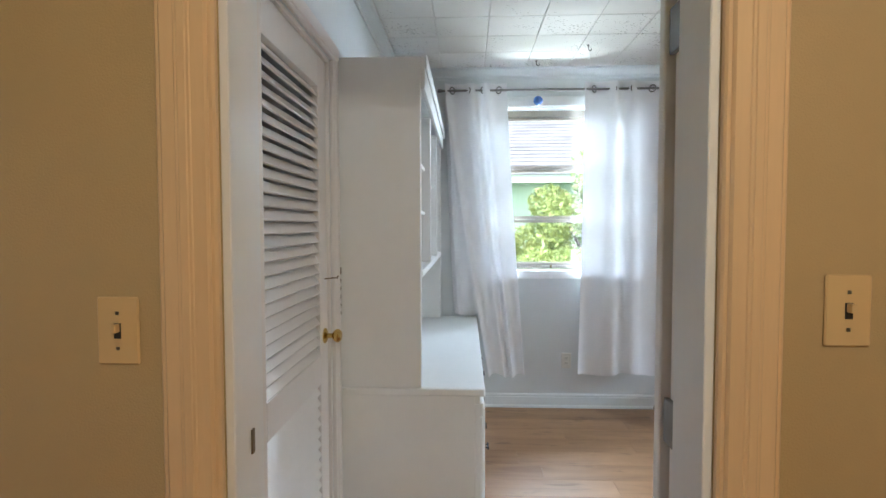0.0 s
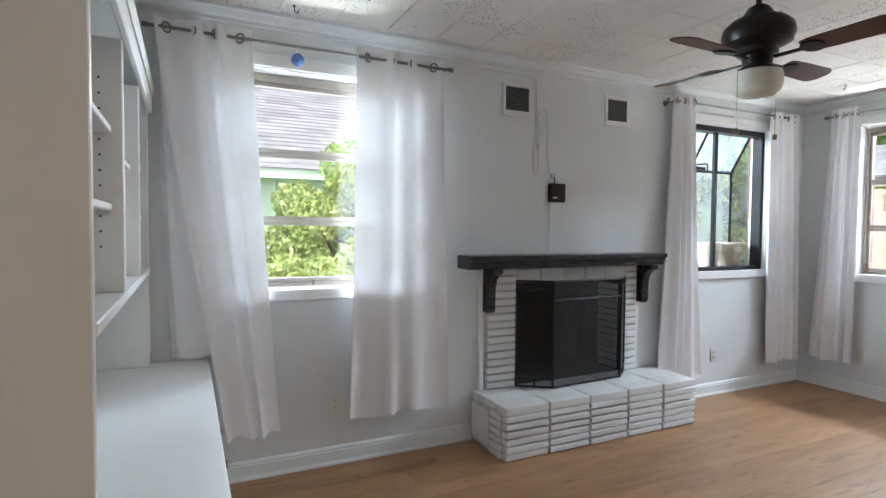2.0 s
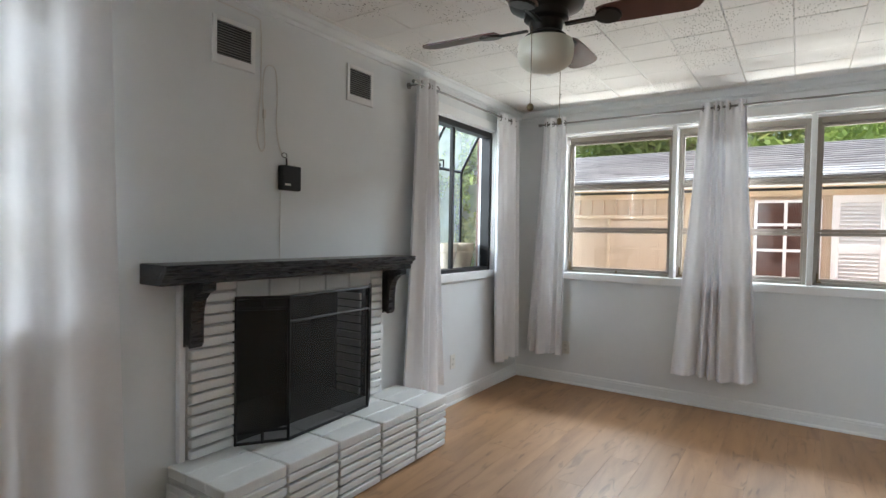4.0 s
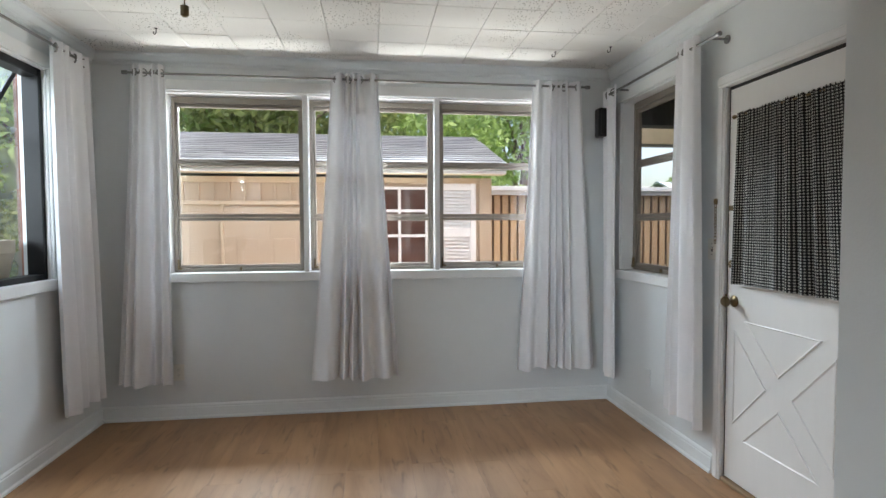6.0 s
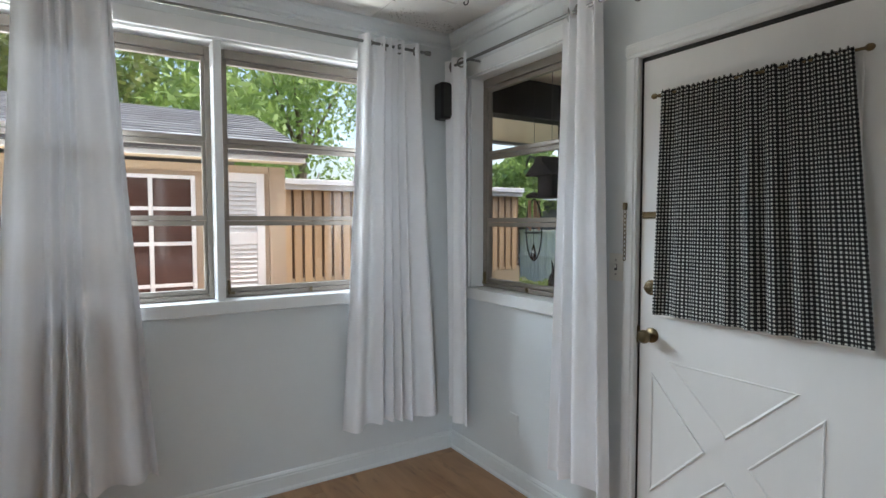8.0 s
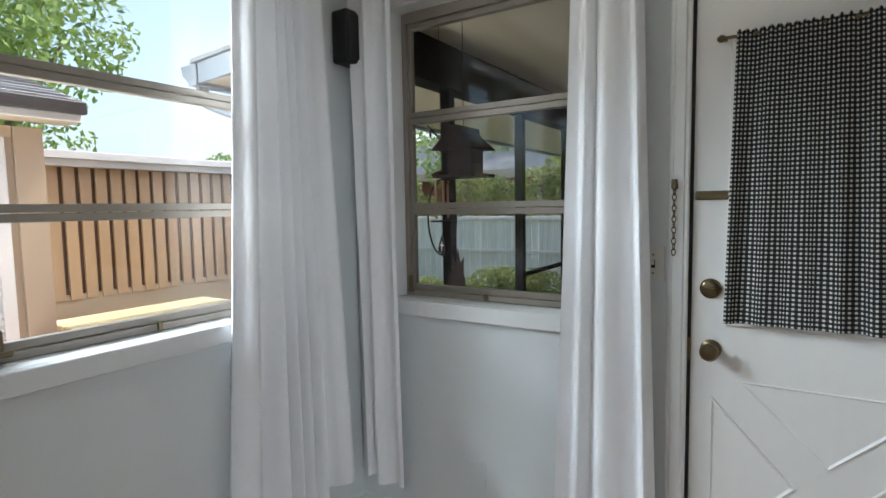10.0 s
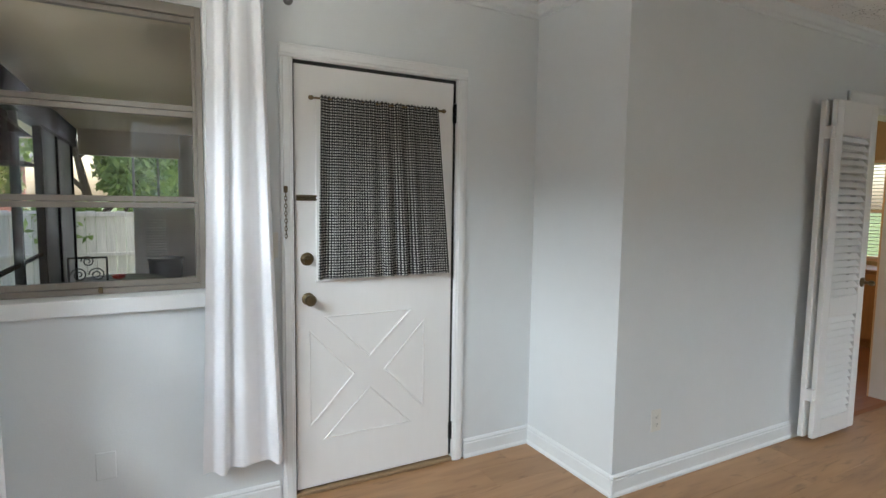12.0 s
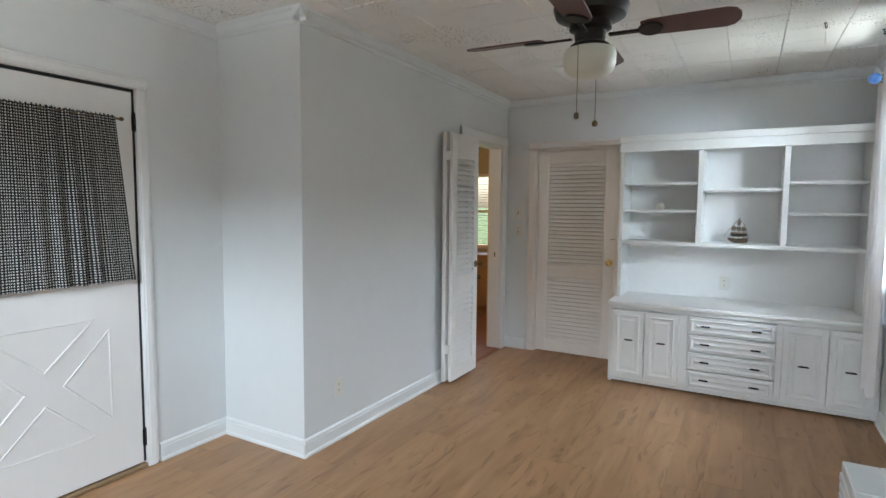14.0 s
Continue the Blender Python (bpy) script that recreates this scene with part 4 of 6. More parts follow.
def pull(k, y, z, parent, upright=False):
    bm = bmesh.new()
    x = HF + 0.021
    for s in (-0.016, 0.016):
        rod(bm, (x - 0.006, y + s, z), (x + 0.018, y + s, z), 0.0032, 8)
    prism(bm, [(y - 0.036, z - 0.001), (y - 0.026, z - 0.006), (y + 0.026, z - 0.006), (y + 0.036, z - 0.001), (y + 0.026, z + 0.006), (y - 0.026, z + 0.006)], "x", x + 0.016, x + 0.023)
    k.add("handle", bm, BLACKM, "small black bar handle", parent)


for y0, y1 in ((2.275, 2.525), (2.53, 2.788)):
    d = raised_front(k, "door", y0, y1, 0.06, 0.62, 0.035)
    pull(k, (y0 + y1) / 2 + (0.01 if y0 < 2.4 else 0.0), 0.38, d)
for y0, y1 in ((3.482, 3.752), (3.757, 4.024)):
    d = raised_front(k, "door", y0, y1, 0.06, 0.62, 0.035)
    pull(k, (y0 + y1) / 2 - 0.005, 0.34, d)
for i in range(4):
    z0 = 0.062 + i * 0.141
    d = raised_front(k, "drawer", 2.853, 3.437, z0, z0 + 0.132, 0.016)
    for y in (2.975, 3.315):
        pull(k, y, z0 + 0.07, d)
for y in (2.268, 2.795):
    for z in (0.14, 0.54):
        k.box("hinge", (HF - 0.001, HF + 0.012, y - 0.006, y + 0.006, z - 0.025, z + 0.025), HUTCH, "", None, 0.002)

k = Kit("countertop", XW, (HY + HE) / 2, CT - 0.032, "white painted counter with a rounded edge on the base cabinet", "countertop")
k.box("top_board", (XW + 0.002, HF + 0.022, HY - 0.012, HE, CT - 0.032, CT), HUTCH, "", None, 0.007, 3)

UF, UZ0, UZ1 = 0.09, CT, 2.066
k = Kit("shelf_unit", XW, (HY + HE) / 2, UZ0, "white painted open shelf unit standing on the counter", "shelf unit")
k.box("side_panel", (XW + 0.002, UF, HY, HY + 0.035, UZ0, UZ1 - 0.001), HUTCH)
k.box("side_panel", (XW + 0.002, UF, 3.965, 4.0, UZ0, UZ1 - 0.001), HUTCH)
k.box("back_panel", (XW + 0.002, XW + 0.018, HY + 0.0355, 3.9645, UZ0, UZ1 - 0.03), HUTCH)
k.box("bottom_shelf", (XW + 0.0185, UF + 0.004, HY + 0.0355, 3.9645, 1.152, 1.182), HUTCH)
k.box("top_shelf", (XW + 0.0185, UF, HY + 0.0355, 3.9645, UZ1 - 0.03, UZ1 - 0.005), HUTCH)
k.box("fascia", (UF + 0.0005, UF + 0.018, HY, 4.0, 1.935, UZ1), HUTCH)
k.box("fascia_cap", (UF + 0.0185, UF + 0.03, HY - 0.008, 4.006, UZ1 - 0.055, UZ1 + 0.004), HUTCH, "", None, 0.006)
for y in (2.855, 3.44):
    k.box("upright", (XW + 0.0185, UF, y, y + 0.04, 1.1825, 1.9345), HUTCH)
for y0, y1, zs in ((2.281, 2.8545, (1.677, 1.447)), (2.896, 3.4395, (1.622,)), (3.481, 3.9645, (1.672, 1.437))):
    for z in zs:
        k.box("shelf", (XW + 0.0185, UF - 0.03, y0, y1, z - 0.02, z), HUTCH)
bm = bmesh.new()
for y in (2.8545, 2.8955, 3.4395, 3.4805):
    for x in (XW + 0.07, UF - 0.06):
        for i in range(12):
            z = 1.32 + i * 0.045
            box(bm, x - 0.003, x + 0.003, y - 0.0008, y + 0.0008, z - 0.003, z + 0.003)
k.add("peg_holes", bm, SLOT, "rows of small dark shelf-peg holes")


def chain(name, x, y, z0, z1, axis, mat, label):
    k = Kit(name, x, y, z0, label, "chain")
    nl = int((z1 - z0) / 0.017)
    for i in range(nl):
        bm = bmesh.new()
        z = z1 - (i + 0.5) * 0.017
        pts = []
        for a in np.linspace(0, 2 * math.pi, 11):
            w, h = 0.0055 * math.cos(a), 0.011 * math.sin(a)
            pts.append((x + (w if (i % 2) else w * 0.25), y + (w * 0.25 if (i % 2) else w), z + h))
        tube(bm, pts, 0.0018, 5)
        k.add("link", bm, mat)
    bm = bmesh.new()
    box(bm, x - 0.008, x + 0.008, y - 0.008, y + 0.008, z1, z1 + 0.03, bevel=0.003)
    k.add("mount", bm, mat)
    return k


chain("hanging_chain", XW + 0.015, HY - 0.012, 0.99, 1.17, "x", OLDBRASS, "short dull metal chain hanging on the hutch's side")
chain("door_chain", 4.085, YS + 0.034, 1.255, 1.46, "y", OLDBRASS, "short aged brass door chain hanging on the casing")

SHIPM = material("dark_ship_wood", (0.12, 0.08, 0.05), 0.5, vary=0.2, scale=30)
SAIL = material("tan_sail_cloth", (0.42, 0.36, 0.27), 0.8, vary=0.1, scale=20)
k = Kit("model_ship", -0.12, 3.16, 1.182, "small model sailing ship with tan sails on the shelf", "model ship")
bm = bmesh.new()
for i, (y, w, h0, h1) in enumerate(((3.085, 0.004, 1.205, 1.215), (3.11, 0.016, 1.188, 1.212), (3.16, 0.022, 1.184, 1.208), (3.21, 0.018, 1.184, 1.214), (3.225, 0.012, 1.19, 1.22))):
    ring = [bm.verts.new(p) for p in ((-0.12 - w, y, h1), (-0.12 + w, y, h1), (-0.12 + w * 0.4, y, h0), (-0.12 - w * 0.4, y, h0))]
    if i:
        for q in range(4):
            bm.faces.new((prev[q], prev[(q + 1) % 4], ring[(q + 1) % 4], ring[q]))
    else:
        bm.faces.new(ring)
    prev = ring
bm.faces.new(prev)
k.add("hull", bm, SHIPM)
k.box("stand", (-0.13, -0.11, 3.12, 3.20, 1.1822, 1.19), SHIPM)
for y, h in ((3.125, 1.30), (3.16, 1.335), (3.195, 1.30)):
    bm = bmesh.new()
    rod(bm, (-0.12, y, 1.2), (-0.12, y, h), 0.0022, 6)
    k.add("mast", bm, SHIPM)
    for z in (1.235, 1.27) + ((1.305,) if h > 1.31 else ()):
        bm = bmesh.new()
        w = 0.020 - (z - 1.235) * 0.12
        vs = [bm.verts.new((-0.116 + 0.006 * math.sin(math.pi * b / 3), y - w + 2 * w * a / 4, z - 0.014 + 0.028 * b / 3)) for b in range(4) for a in range(5)]
        for b in range(3):
            for a in range(4):
                bm.faces.new((vs[b * 5 + a], vs[b * 5 + a + 1], vs[b * 5 + a + 6], vs[b * 5 + a + 5]))
        bmesh.ops.solidify(bm, geom=bm.faces[:], thickness=0.0012)
        k.add("sail", bm, SAIL)
bm = bmesh.new()
tube(bm, [(-0.12, 3.06, 1.225), (-0.12, 3.125, 1.295), (-0.12, 3.16, 1.33), (-0.12, 3.195, 1.295), (-0.12, 3.228, 1.22)], 0.0012, 5)
k.add("rigging", bm, SHIPM)
k.e.scale = (1.1, 1.05, 1.35)
k = Kit("small_vase", -0.1, 2.555, 1.447, "small round mottled white vase on the shelf", "vase")
bm = bmesh.new()
lathe(bm, [(0.014, 0), (0.02, 0.004), (0.031, 0.022), (0.033, 0.036), (0.026, 0.054), (0.012, 0.062), (0.012, 0.072), (0.015, 0.075), (0.010, 0.074)], (-0.1, 2.555, 1.447), "Z", 20)
k.add("body", bm, material("mottled_ceramic", (0.62, 0.56, 0.47), 0.4, vary=0.35, scale=40), smooth=True)


# -- louvred doors --
def louvred_leaf(k, axis, face, way, u0, u1, z0, z1, fields, stile, mat, t=0.032, pitch=0.039, parent=None):
    """A leaf of stiles and rails with slats. face: its front face; way: to the front."""
    def dims(a, b, d0, d1, c, d):
        e0, e1 = sorted((face - way * d0, face - way * d1))
        return (a, b, e0, e1, c, d) if axis == "x" else (e0, e1, a, b, c, d)
    leaf = k.box("leaf_frame", dims(u0, u0 + stile, 0, t, z0, z1), mat, "", parent, 0.003)
    bm = bmesh.new()
    box(bm, *dims(u1 - stile, u1, 0, t, z0, z1), bevel=0.003)
    edges = [z0] + [v for f in fields for v in f] + [z1]
    for a, b in zip(edges[::2], edges[1::2]):
        box(bm, *dims(u0 + stile, u1 - stile, 0, t, a, b), bevel=0.0015)
    k.add("rails", bm, mat, "", leaf)
    for f0, f1 in fields:
        c = int((f1 - f0) / pitch)
        for i in range(c):
            z = f0 + (i + 0.5) * (f1 - f0) / c
            bm = bmesh.new()
            pts = [(0.001, z - 0.0155), (0.0045, z - 0.0195), (t - 0.004, z + 0.0120), (t - 0.008, z + 0.0160)]
            prism(bm, [(face - way * d, v) for d, v in pts], axis, u0 + stile, u1 - stile)
            k.add("slat", bm, mat, "", leaf)
    return leaf


def knob(k, axis, centre, way, mat, r=0.026, label="", parent=None):
    bm = bmesh.new()
    prof = [(0.030, 0), (0.030, 0.004), (0.024, 0.008), (0.010, 0.012), (0.009, 0.03), (r * 0.7, 0.036), (r, 0.046), (r, 0.056), (r * 0.72, 0.065), (r * 0.2, 0.067)]
    lathe(bm, [(a, way * b) for a, b in prof], centre, axis, 20)
    return k.add("knob", bm, mat, label, parent, smooth=True)


k = Kit("door_1", XW, 1.76, 0, "closed white louvred closet door with a brass knob", "door")
k.e["kind"] = "structure"
louvred_leaf(k, "y", XW - 0.012, 1, DL[0] + 0.018, DL[1] - 0.018, 0.012, DL[3] - 0.018, [(0.13, 0.765), (0.878, 1.895)], 0.105, LOUVRE)
knob(k, "X", (XW - 0.012, 2.095, 0.942), 1, BRASS, 0.026, "polished brass knob")
bm = bmesh.new()
tube(bm, [(XW - 0.012, 2.10, 1.165), (XW + 0.02, 2.12, 1.167), (XW + 0.03, 2.14, 1.165), (XW + 0.03, 2.15, 1.172)], 0.0025)
k.add("hook_latch", bm, OLDBRASS, "small metal hook")
bm = bmesh.new()
box(bm, XW - 0.6, XW - 0.58, 1.2, 2.3, 0, 2.3)
box(bm, XW - 0.6, XW - 0.13, 1.18, 1.2, 0, 2.3)
box(bm, XW - 0.6, XW - 0.13, 2.3, 2.32, 0, 2.3)
box(bm, XW - 0.6, XW - 0.13, 1.18, 2.32, 2.3, 2.32)
box(bm, XW - 0.6, XW - 0.11, 1.18, 2.32, -0.02, -0.0005)
structure("closet_lining", bm, LOUVRE, "plain closet walls behind the louvred door", "wall")

k = Kit("door_2", 0.68, YB, 0, "white louvred bifold door folded open against the wall", "door")
k.e["kind"] = "structure"
first = louvred_leaf(k, "x", YB + 0.082, 1, 0.69, 1.165, 0.03, 2.05, [(0.14, 0.77), (0.89, 1.85)], 0.075, DOORW, 0.030, 0.043)
front_leaf = louvred_leaf(k, "x", YB + 0.13, 1, 0.675, 1.14, 0.03, 2.05, [(0.14, 0.77), (0.89, 1.85)], 0.075, DOORW, 0.030, 0.043)
knob(k, "Y", (0.71, YB + 0.13, 0.965), 1, OLDBRASS, 0.017, "small aged brass knob", front_leaf)
for z in (0.3, 1.86):
    k.box("hinge", (1.1405, 1.172, YB + 0.0825, YB + 0.125, z - 0.035, z + 0.035), DOORW, "", None, 0.002)
for z in (0.25, 0.98, 1.75):
    k.box("jamb_hinge", (0.676, 0.688, YB + 0.018, YB + 0.08, z - 0.045, z + 0.045), CHROME, "worn metal hinge", None, 0.002)
bm = bmesh.new()
box(bm, DH[0] + 0.016, DH[0] + 0.0185, YB - 0.062, YB - 0.05, 0.955, 1.0)
structure("strike_plate", bm, OLDBRASS, "small dark strike plate on the door frame", "strike plate")
bm = bmesh.new()
prism(bm, [(YB - 0.14, 0.0), (YB - 0.13, 0.010), (YB - 0.01, 0.012), (YB + 0.02, 0.0005)], "x", DH[0] + 0.017, DH[1] - 0.017)
structure("threshold_hall", bm, material("red_oak_threshold", (0.28, 0.10, 0.035), 0.4, vary=0.2, scale=9, grain=(0.5, 6, 1)), "reddish wooden threshold strip in the hall doorway", "threshold")

# -- outside door --
LX0, LX1, LZ1 = 3.2, 4.04, 2.052
LF = YS - 0.006
k = Kit("door_3", 3.62, YS, 0, "white crossbuck outside door, closed, its pane behind a checked curtain", "door")
k.e["kind"] = "structure"
k.box("leaf", (LX0 + 0.007, LX1 - 0.004, LF - 0.044, LF, 0.028, LZ1 - 0.008), DOORW, "", None, 0.003)


def tri_panel(pts):
    """A raised triangular moulding and its field."""
    c = Vector((sum(p[0] for p in pts) / 3, 0, sum(p[1] for p in pts) / 3))
    bm = bmesh.new()
    rings = []
    for s, d in ((1.0, -0.0005), (0.985, 0.004), (0.96, 0.005), (0.925, 0.0022), (0.90, 0.0006)):
        rings.append([bm.verts.new((c.x + (p[0] - c.x) * s, LF + d, c.z + (p[1] - c.z) * s)) for p in pts])
    for p, q in zip(rings, rings[1:]):
        for i in range(3):
            bm.faces.new((p[i], p[(i + 1) % 3], q[(i + 1) % 3], q[i]))
    bm.faces.new(rings[-1])
    k.add("triangle_panel", bm, DOORW)


tri_panel([(3.905, 0.872), (3.435, 0.872), (3.67, 0.645)])
tri_panel([(3.905, 0.262), (3.435, 0.262), (3.67, 0.495)])
tri_panel([(3.975, 0.815), (3.975, 0.325), (3.745, 0.57)])
tri_panel([(3.365, 0.815), (3.365, 0.325), (3.595, 0.57)])
k.box("glass_frame", (3.30, 3.94, LF - 0.001, LF + 0.008, 1.04, 1.89), DOORW, "", None, 0.003)
knob(k, "Y", (3.978, LF, 0.962), 1, OLDBRASS, 0.027, "aged brass knob")
bm = bmesh.new()
lathe(bm, [(0.031, 0), (0.031, 0.006), (0.026, 0.012), (0.021, 0.014), (0.020, 0.022), (0.012, 0.024)], (3.982, LF, 1.152), "Y", 20)
db = k.add("deadbolt", bm, OLDBRASS, "aged brass deadbolt", smooth=True)
k.box("turn", (3.966, 3.998, LF + 0.022, LF + 0.032, 1.148, 1.156), OLDBRASS, "", db, 0.002)
bm = bmesh.new()
box(bm, 3.93, 4.03, LF, LF + 0.006, 1.425, 1.452, bevel=0.002)
box(bm, 3.935, 4.02, LF + 0.006, LF + 0.011, 1.427, 1.434, bevel=0.002)
box(bm, 3.935, 4.02, LF + 0.006, LF + 0.011, 1.443, 1.450, bevel=0.002)
k.add("chain_slot", bm, OLDBRASS, "brass chain slot")
for z in (0.17, 1.89):
    bm = bmesh.new()
    rod(bm, (LX0 - 0.006, LF + 0.006, z - 0.05), (LX0 - 0.006, LF + 0.006, z + 0.05), 0.006, 8)
    box(bm, LX0 - 0.004, LX0 + 0.012, LF - 0.001, LF + 0.002, z - 0.045, z + 0.045)
    k.add("hinge", bm, BLACKM, "dark hinge")
# dark strip round the leaf: weather strip and the gap's shade in one
bm = bmesh.new()
for d in ((DS[0] + 0.012, LX0 + 0.007, 0.03, LZ1 + 0.01), (LX1 - 0.004, DS[1] - 0.012, 0.03, LZ1 + 0.01), (LX0 + 0.007, LX1 - 0.004, LZ1 - 0.008, LZ1 + 0.01)):
    box(bm, d[0], d[1], LF - 0.03, LF - 0.006, d[2], d[3])
k.add("weather_strip", bm, SLOT, "dark weather strip, also standing for shade in the door's gap")
k.box("latch_plate", (LX1 - 0.002, LX1 + 0.008, LF - 0.02, LF + 0.002, 0.92, 0.99), OLDBRASS, "", None, 0.001)
bm = bmesh.new()
box(bm, DS[0] + 0.012, DS[1] - 0.012, YS - 0.15, YS + 0.012, 0.0005, 0.02, bevel=0.004)
structure("threshold_outside", bm, material("bare_wood_threshold", (0.30, 0.20, 0.11), 0.6, vary=0.25, scale=12, grain=(0.4, 6, 1)), "bare worn wooden threshold under the outside door", "threshold")
# dark sheet behind the leaf, so that its gaps look shaded
bm = bmesh.new()
box(bm, DS[0], DS[1], YS - 0.16, YS - 0.152, 0, DS[3])
structure("door_gap_shade", bm, SLOT, "dark sheet behind the outside door for the shade in its gaps", "door frame")

GING = bpy.data.materials.new("black_and_white_gingham")
GING.use_nodes = True
n, l = GING.node_tree.nodes, GING.node_tree.links
uvn = n.new("ShaderNodeUVMap")
sep = n.new("ShaderNodeSeparateXYZ")
l.new(uvn.outputs[0], sep.inputs[0])
lines = []
for c in (0, 1):
    fr_ = n.new("ShaderNodeMath")
    fr_.operation = "FRACT"
    l.new(sep.outputs[c], fr_.inputs[0])
    gt = n.new("ShaderNodeMath")
    gt.operation = "GREATER_THAN"
    gt.inputs[1].default_value = 0.45
    l.new(fr_.outputs[0], gt.inputs[0])
    lines.append(gt)
add = n.new("ShaderNodeMath")
add.operation = "ADD"
l.new(lines[0].outputs[0], add.inputs[0])
l.new(lines[1].outputs[0], add.inputs[1])
ramp = n.new("ShaderNodeValToRGB")
ramp.color_ramp.interpolation = "CONSTANT"
half = n.new("ShaderNodeMath")
half.operation = "MULTIPLY"
half.inputs[1].default_value = 0.4
l.new(add.outputs[0], half.inputs[0])
l.new(half.outputs[0], ramp.inputs[0])
ramp.color_ramp.elements[0].color = (0.62, 0.62, 0.58, 1)
ramp.color_ramp.elements[1].position, ramp.color_ramp.elements[1].color = 0.3, (0.045, 0.046, 0.045, 1)
el = ramp.color_ramp.elements.new(0.7)
el.color = (0.008, 0.008, 0.009, 1)
l.new(ramp.outputs[0], n["Principled BSDF"].inputs["Base Color"])
n["Principled BSDF"].inputs["Roughness"].default_value = 0.9

k = Kit("door_curtain", 3.62, LF + 0.03, 1.06, "black and white gingham curtain gathered on the door's rod", "curtain")
bm = bmesh.new()
uvl = bm.loops.layers.uv.new("UVMap")
nu, nv = 260, 40
r = random.Random(3)
ph = [r.uniform(0, 6.28) for _ in range(8)]
grid = []
PER = 0.0132
for j in range(nv + 1):
    s = j / nv
    z = 1.905 - 0.85 * s
    a, b = 3.925 + 0.02 * s, 3.315 - 0.075 * s
    line = []
    for i in range(nu + 1):
        u = i / nu
        f = math.sin(2 * math.pi * 8 * u + ph[0] + 1.3 * math.sin(4 * u + ph[1])) * (0.55 + 0.45 * math.sin(9 * u + ph[2]))
        g = math.sin(2 * math.pi * 27 * u + ph[3] + 1.4 * s) * max(0.0, 1 - 2.2 * s)
        d = 0.016 + 0.015 * f * (0.7 + 0.5 * s) + 0.003 * g
        head = 0.004 * math.sin(2 * math.pi * 31 * u) if j == 0 else 0
        line.append((bm.verts.new((a + (b - a) * u + 0.004 * math.sin(2 * math.pi * 11 * u + ph[4]) * s, LF + 0.02 + d, z + head)), u * 0.62 * 1.28 / PER, z / PER))
    grid.append(line)
for j in range(nv):
    for i in range(nu):
        q = (grid[j][i], grid[j][i + 1], grid[j + 1][i + 1], grid[j + 1][i])
        fc = bm.faces.new([p[0] for p in q])
        for lp, p in zip(fc.loops, q):
            lp[uvl].uv = (p[1], p[2])
k.add("cloth", bm, GING, smooth=True)
bm = bmesh.new()
rod(bm, (3.96, LF + 0.028, 1.893), (3.285, LF + 0.028, 1.893), 0.005, 8)
for x in (3.965, 3.28):
    lathe(bm, [(0.004, -0.012), (0.010, -0.006), (0.011, 0.004), (0.005, 0.012)], (x, LF + 0.028, 1.893), "X", 10)
    rod(bm, (x - 0.01 * (1 if x > 3.6 else -1), LF, 1.893), (x - 0.01 * (1 if x > 3.6 else -1), LF + 0.028, 1.893), 0.004, 6)
k.add("rod", bm, OLDBRASS, "thin brass rod", smooth=True)


# -- ceiling fan --
BLADE = material("mahogany_fan_blade", (0.10, 0.036, 0.028), 0.4, vary=0.25, scale=4, grain=(0.5, 6, 6))
FANM = material("dark_bronze", (0.022, 0.019, 0.017), 0.35, metal=0.6, vary=0.2)
FROST = material("frosted_cream_glass", (0.70, 0.68, 0.58), 0.35, vary=0.03)
CX, CY = 2.62, 2.615
k = Kit("ceiling_fan", CX, CY, ZC, "ceiling fan with four mahogany blades and a cream glass bowl", "ceiling fan")
bm = bmesh.new()
lathe(bm, [(0.068, 0), (0.07, -0.012), (0.062, -0.03), (0.035, -0.055), (0.018, -0.062), (0.014, -0.065)], (CX, CY, ZC), "Z", 24)
k.add("canopy", bm, FANM, smooth=True)
bm = bmesh.new()
rod(bm, (CX, CY, 2.38), (CX, CY, ZC - 0.05), 0.012, 12)
k.add("downrod", bm, FANM, smooth=True)
bm = bmesh.new()
lathe(bm, [(0.02, 2.40), (0.045, 2.385), (0.07, 2.345), (0.115, 2.325), (0.145, 2.295), (0.152, 2.26), (0.14, 2.225), (0.10, 2.205), (0.085, 2.20), (0.085, 2.175), (0.065, 2.165), (0.06, 2.125), (0.08, 2.11), (0.082, 2.10)], (CX, CY, 0.015), "Z", 32)
k.add("motor", bm, FANM, smooth=True)
bm = bmesh.new()
lathe(bm, [(0.078, 2.10), (0.102, 2.092), (0.107, 2.075), (0.106, 2.035), (0.097, 2.008), (0.074, 1.99), (0.037, 1.982), (0.004, 1.98)], (CX, CY, 0.015), "Z", 32)
k.add("glass_bowl", bm, FROST, "cream frosted glass bowl", smooth=True)
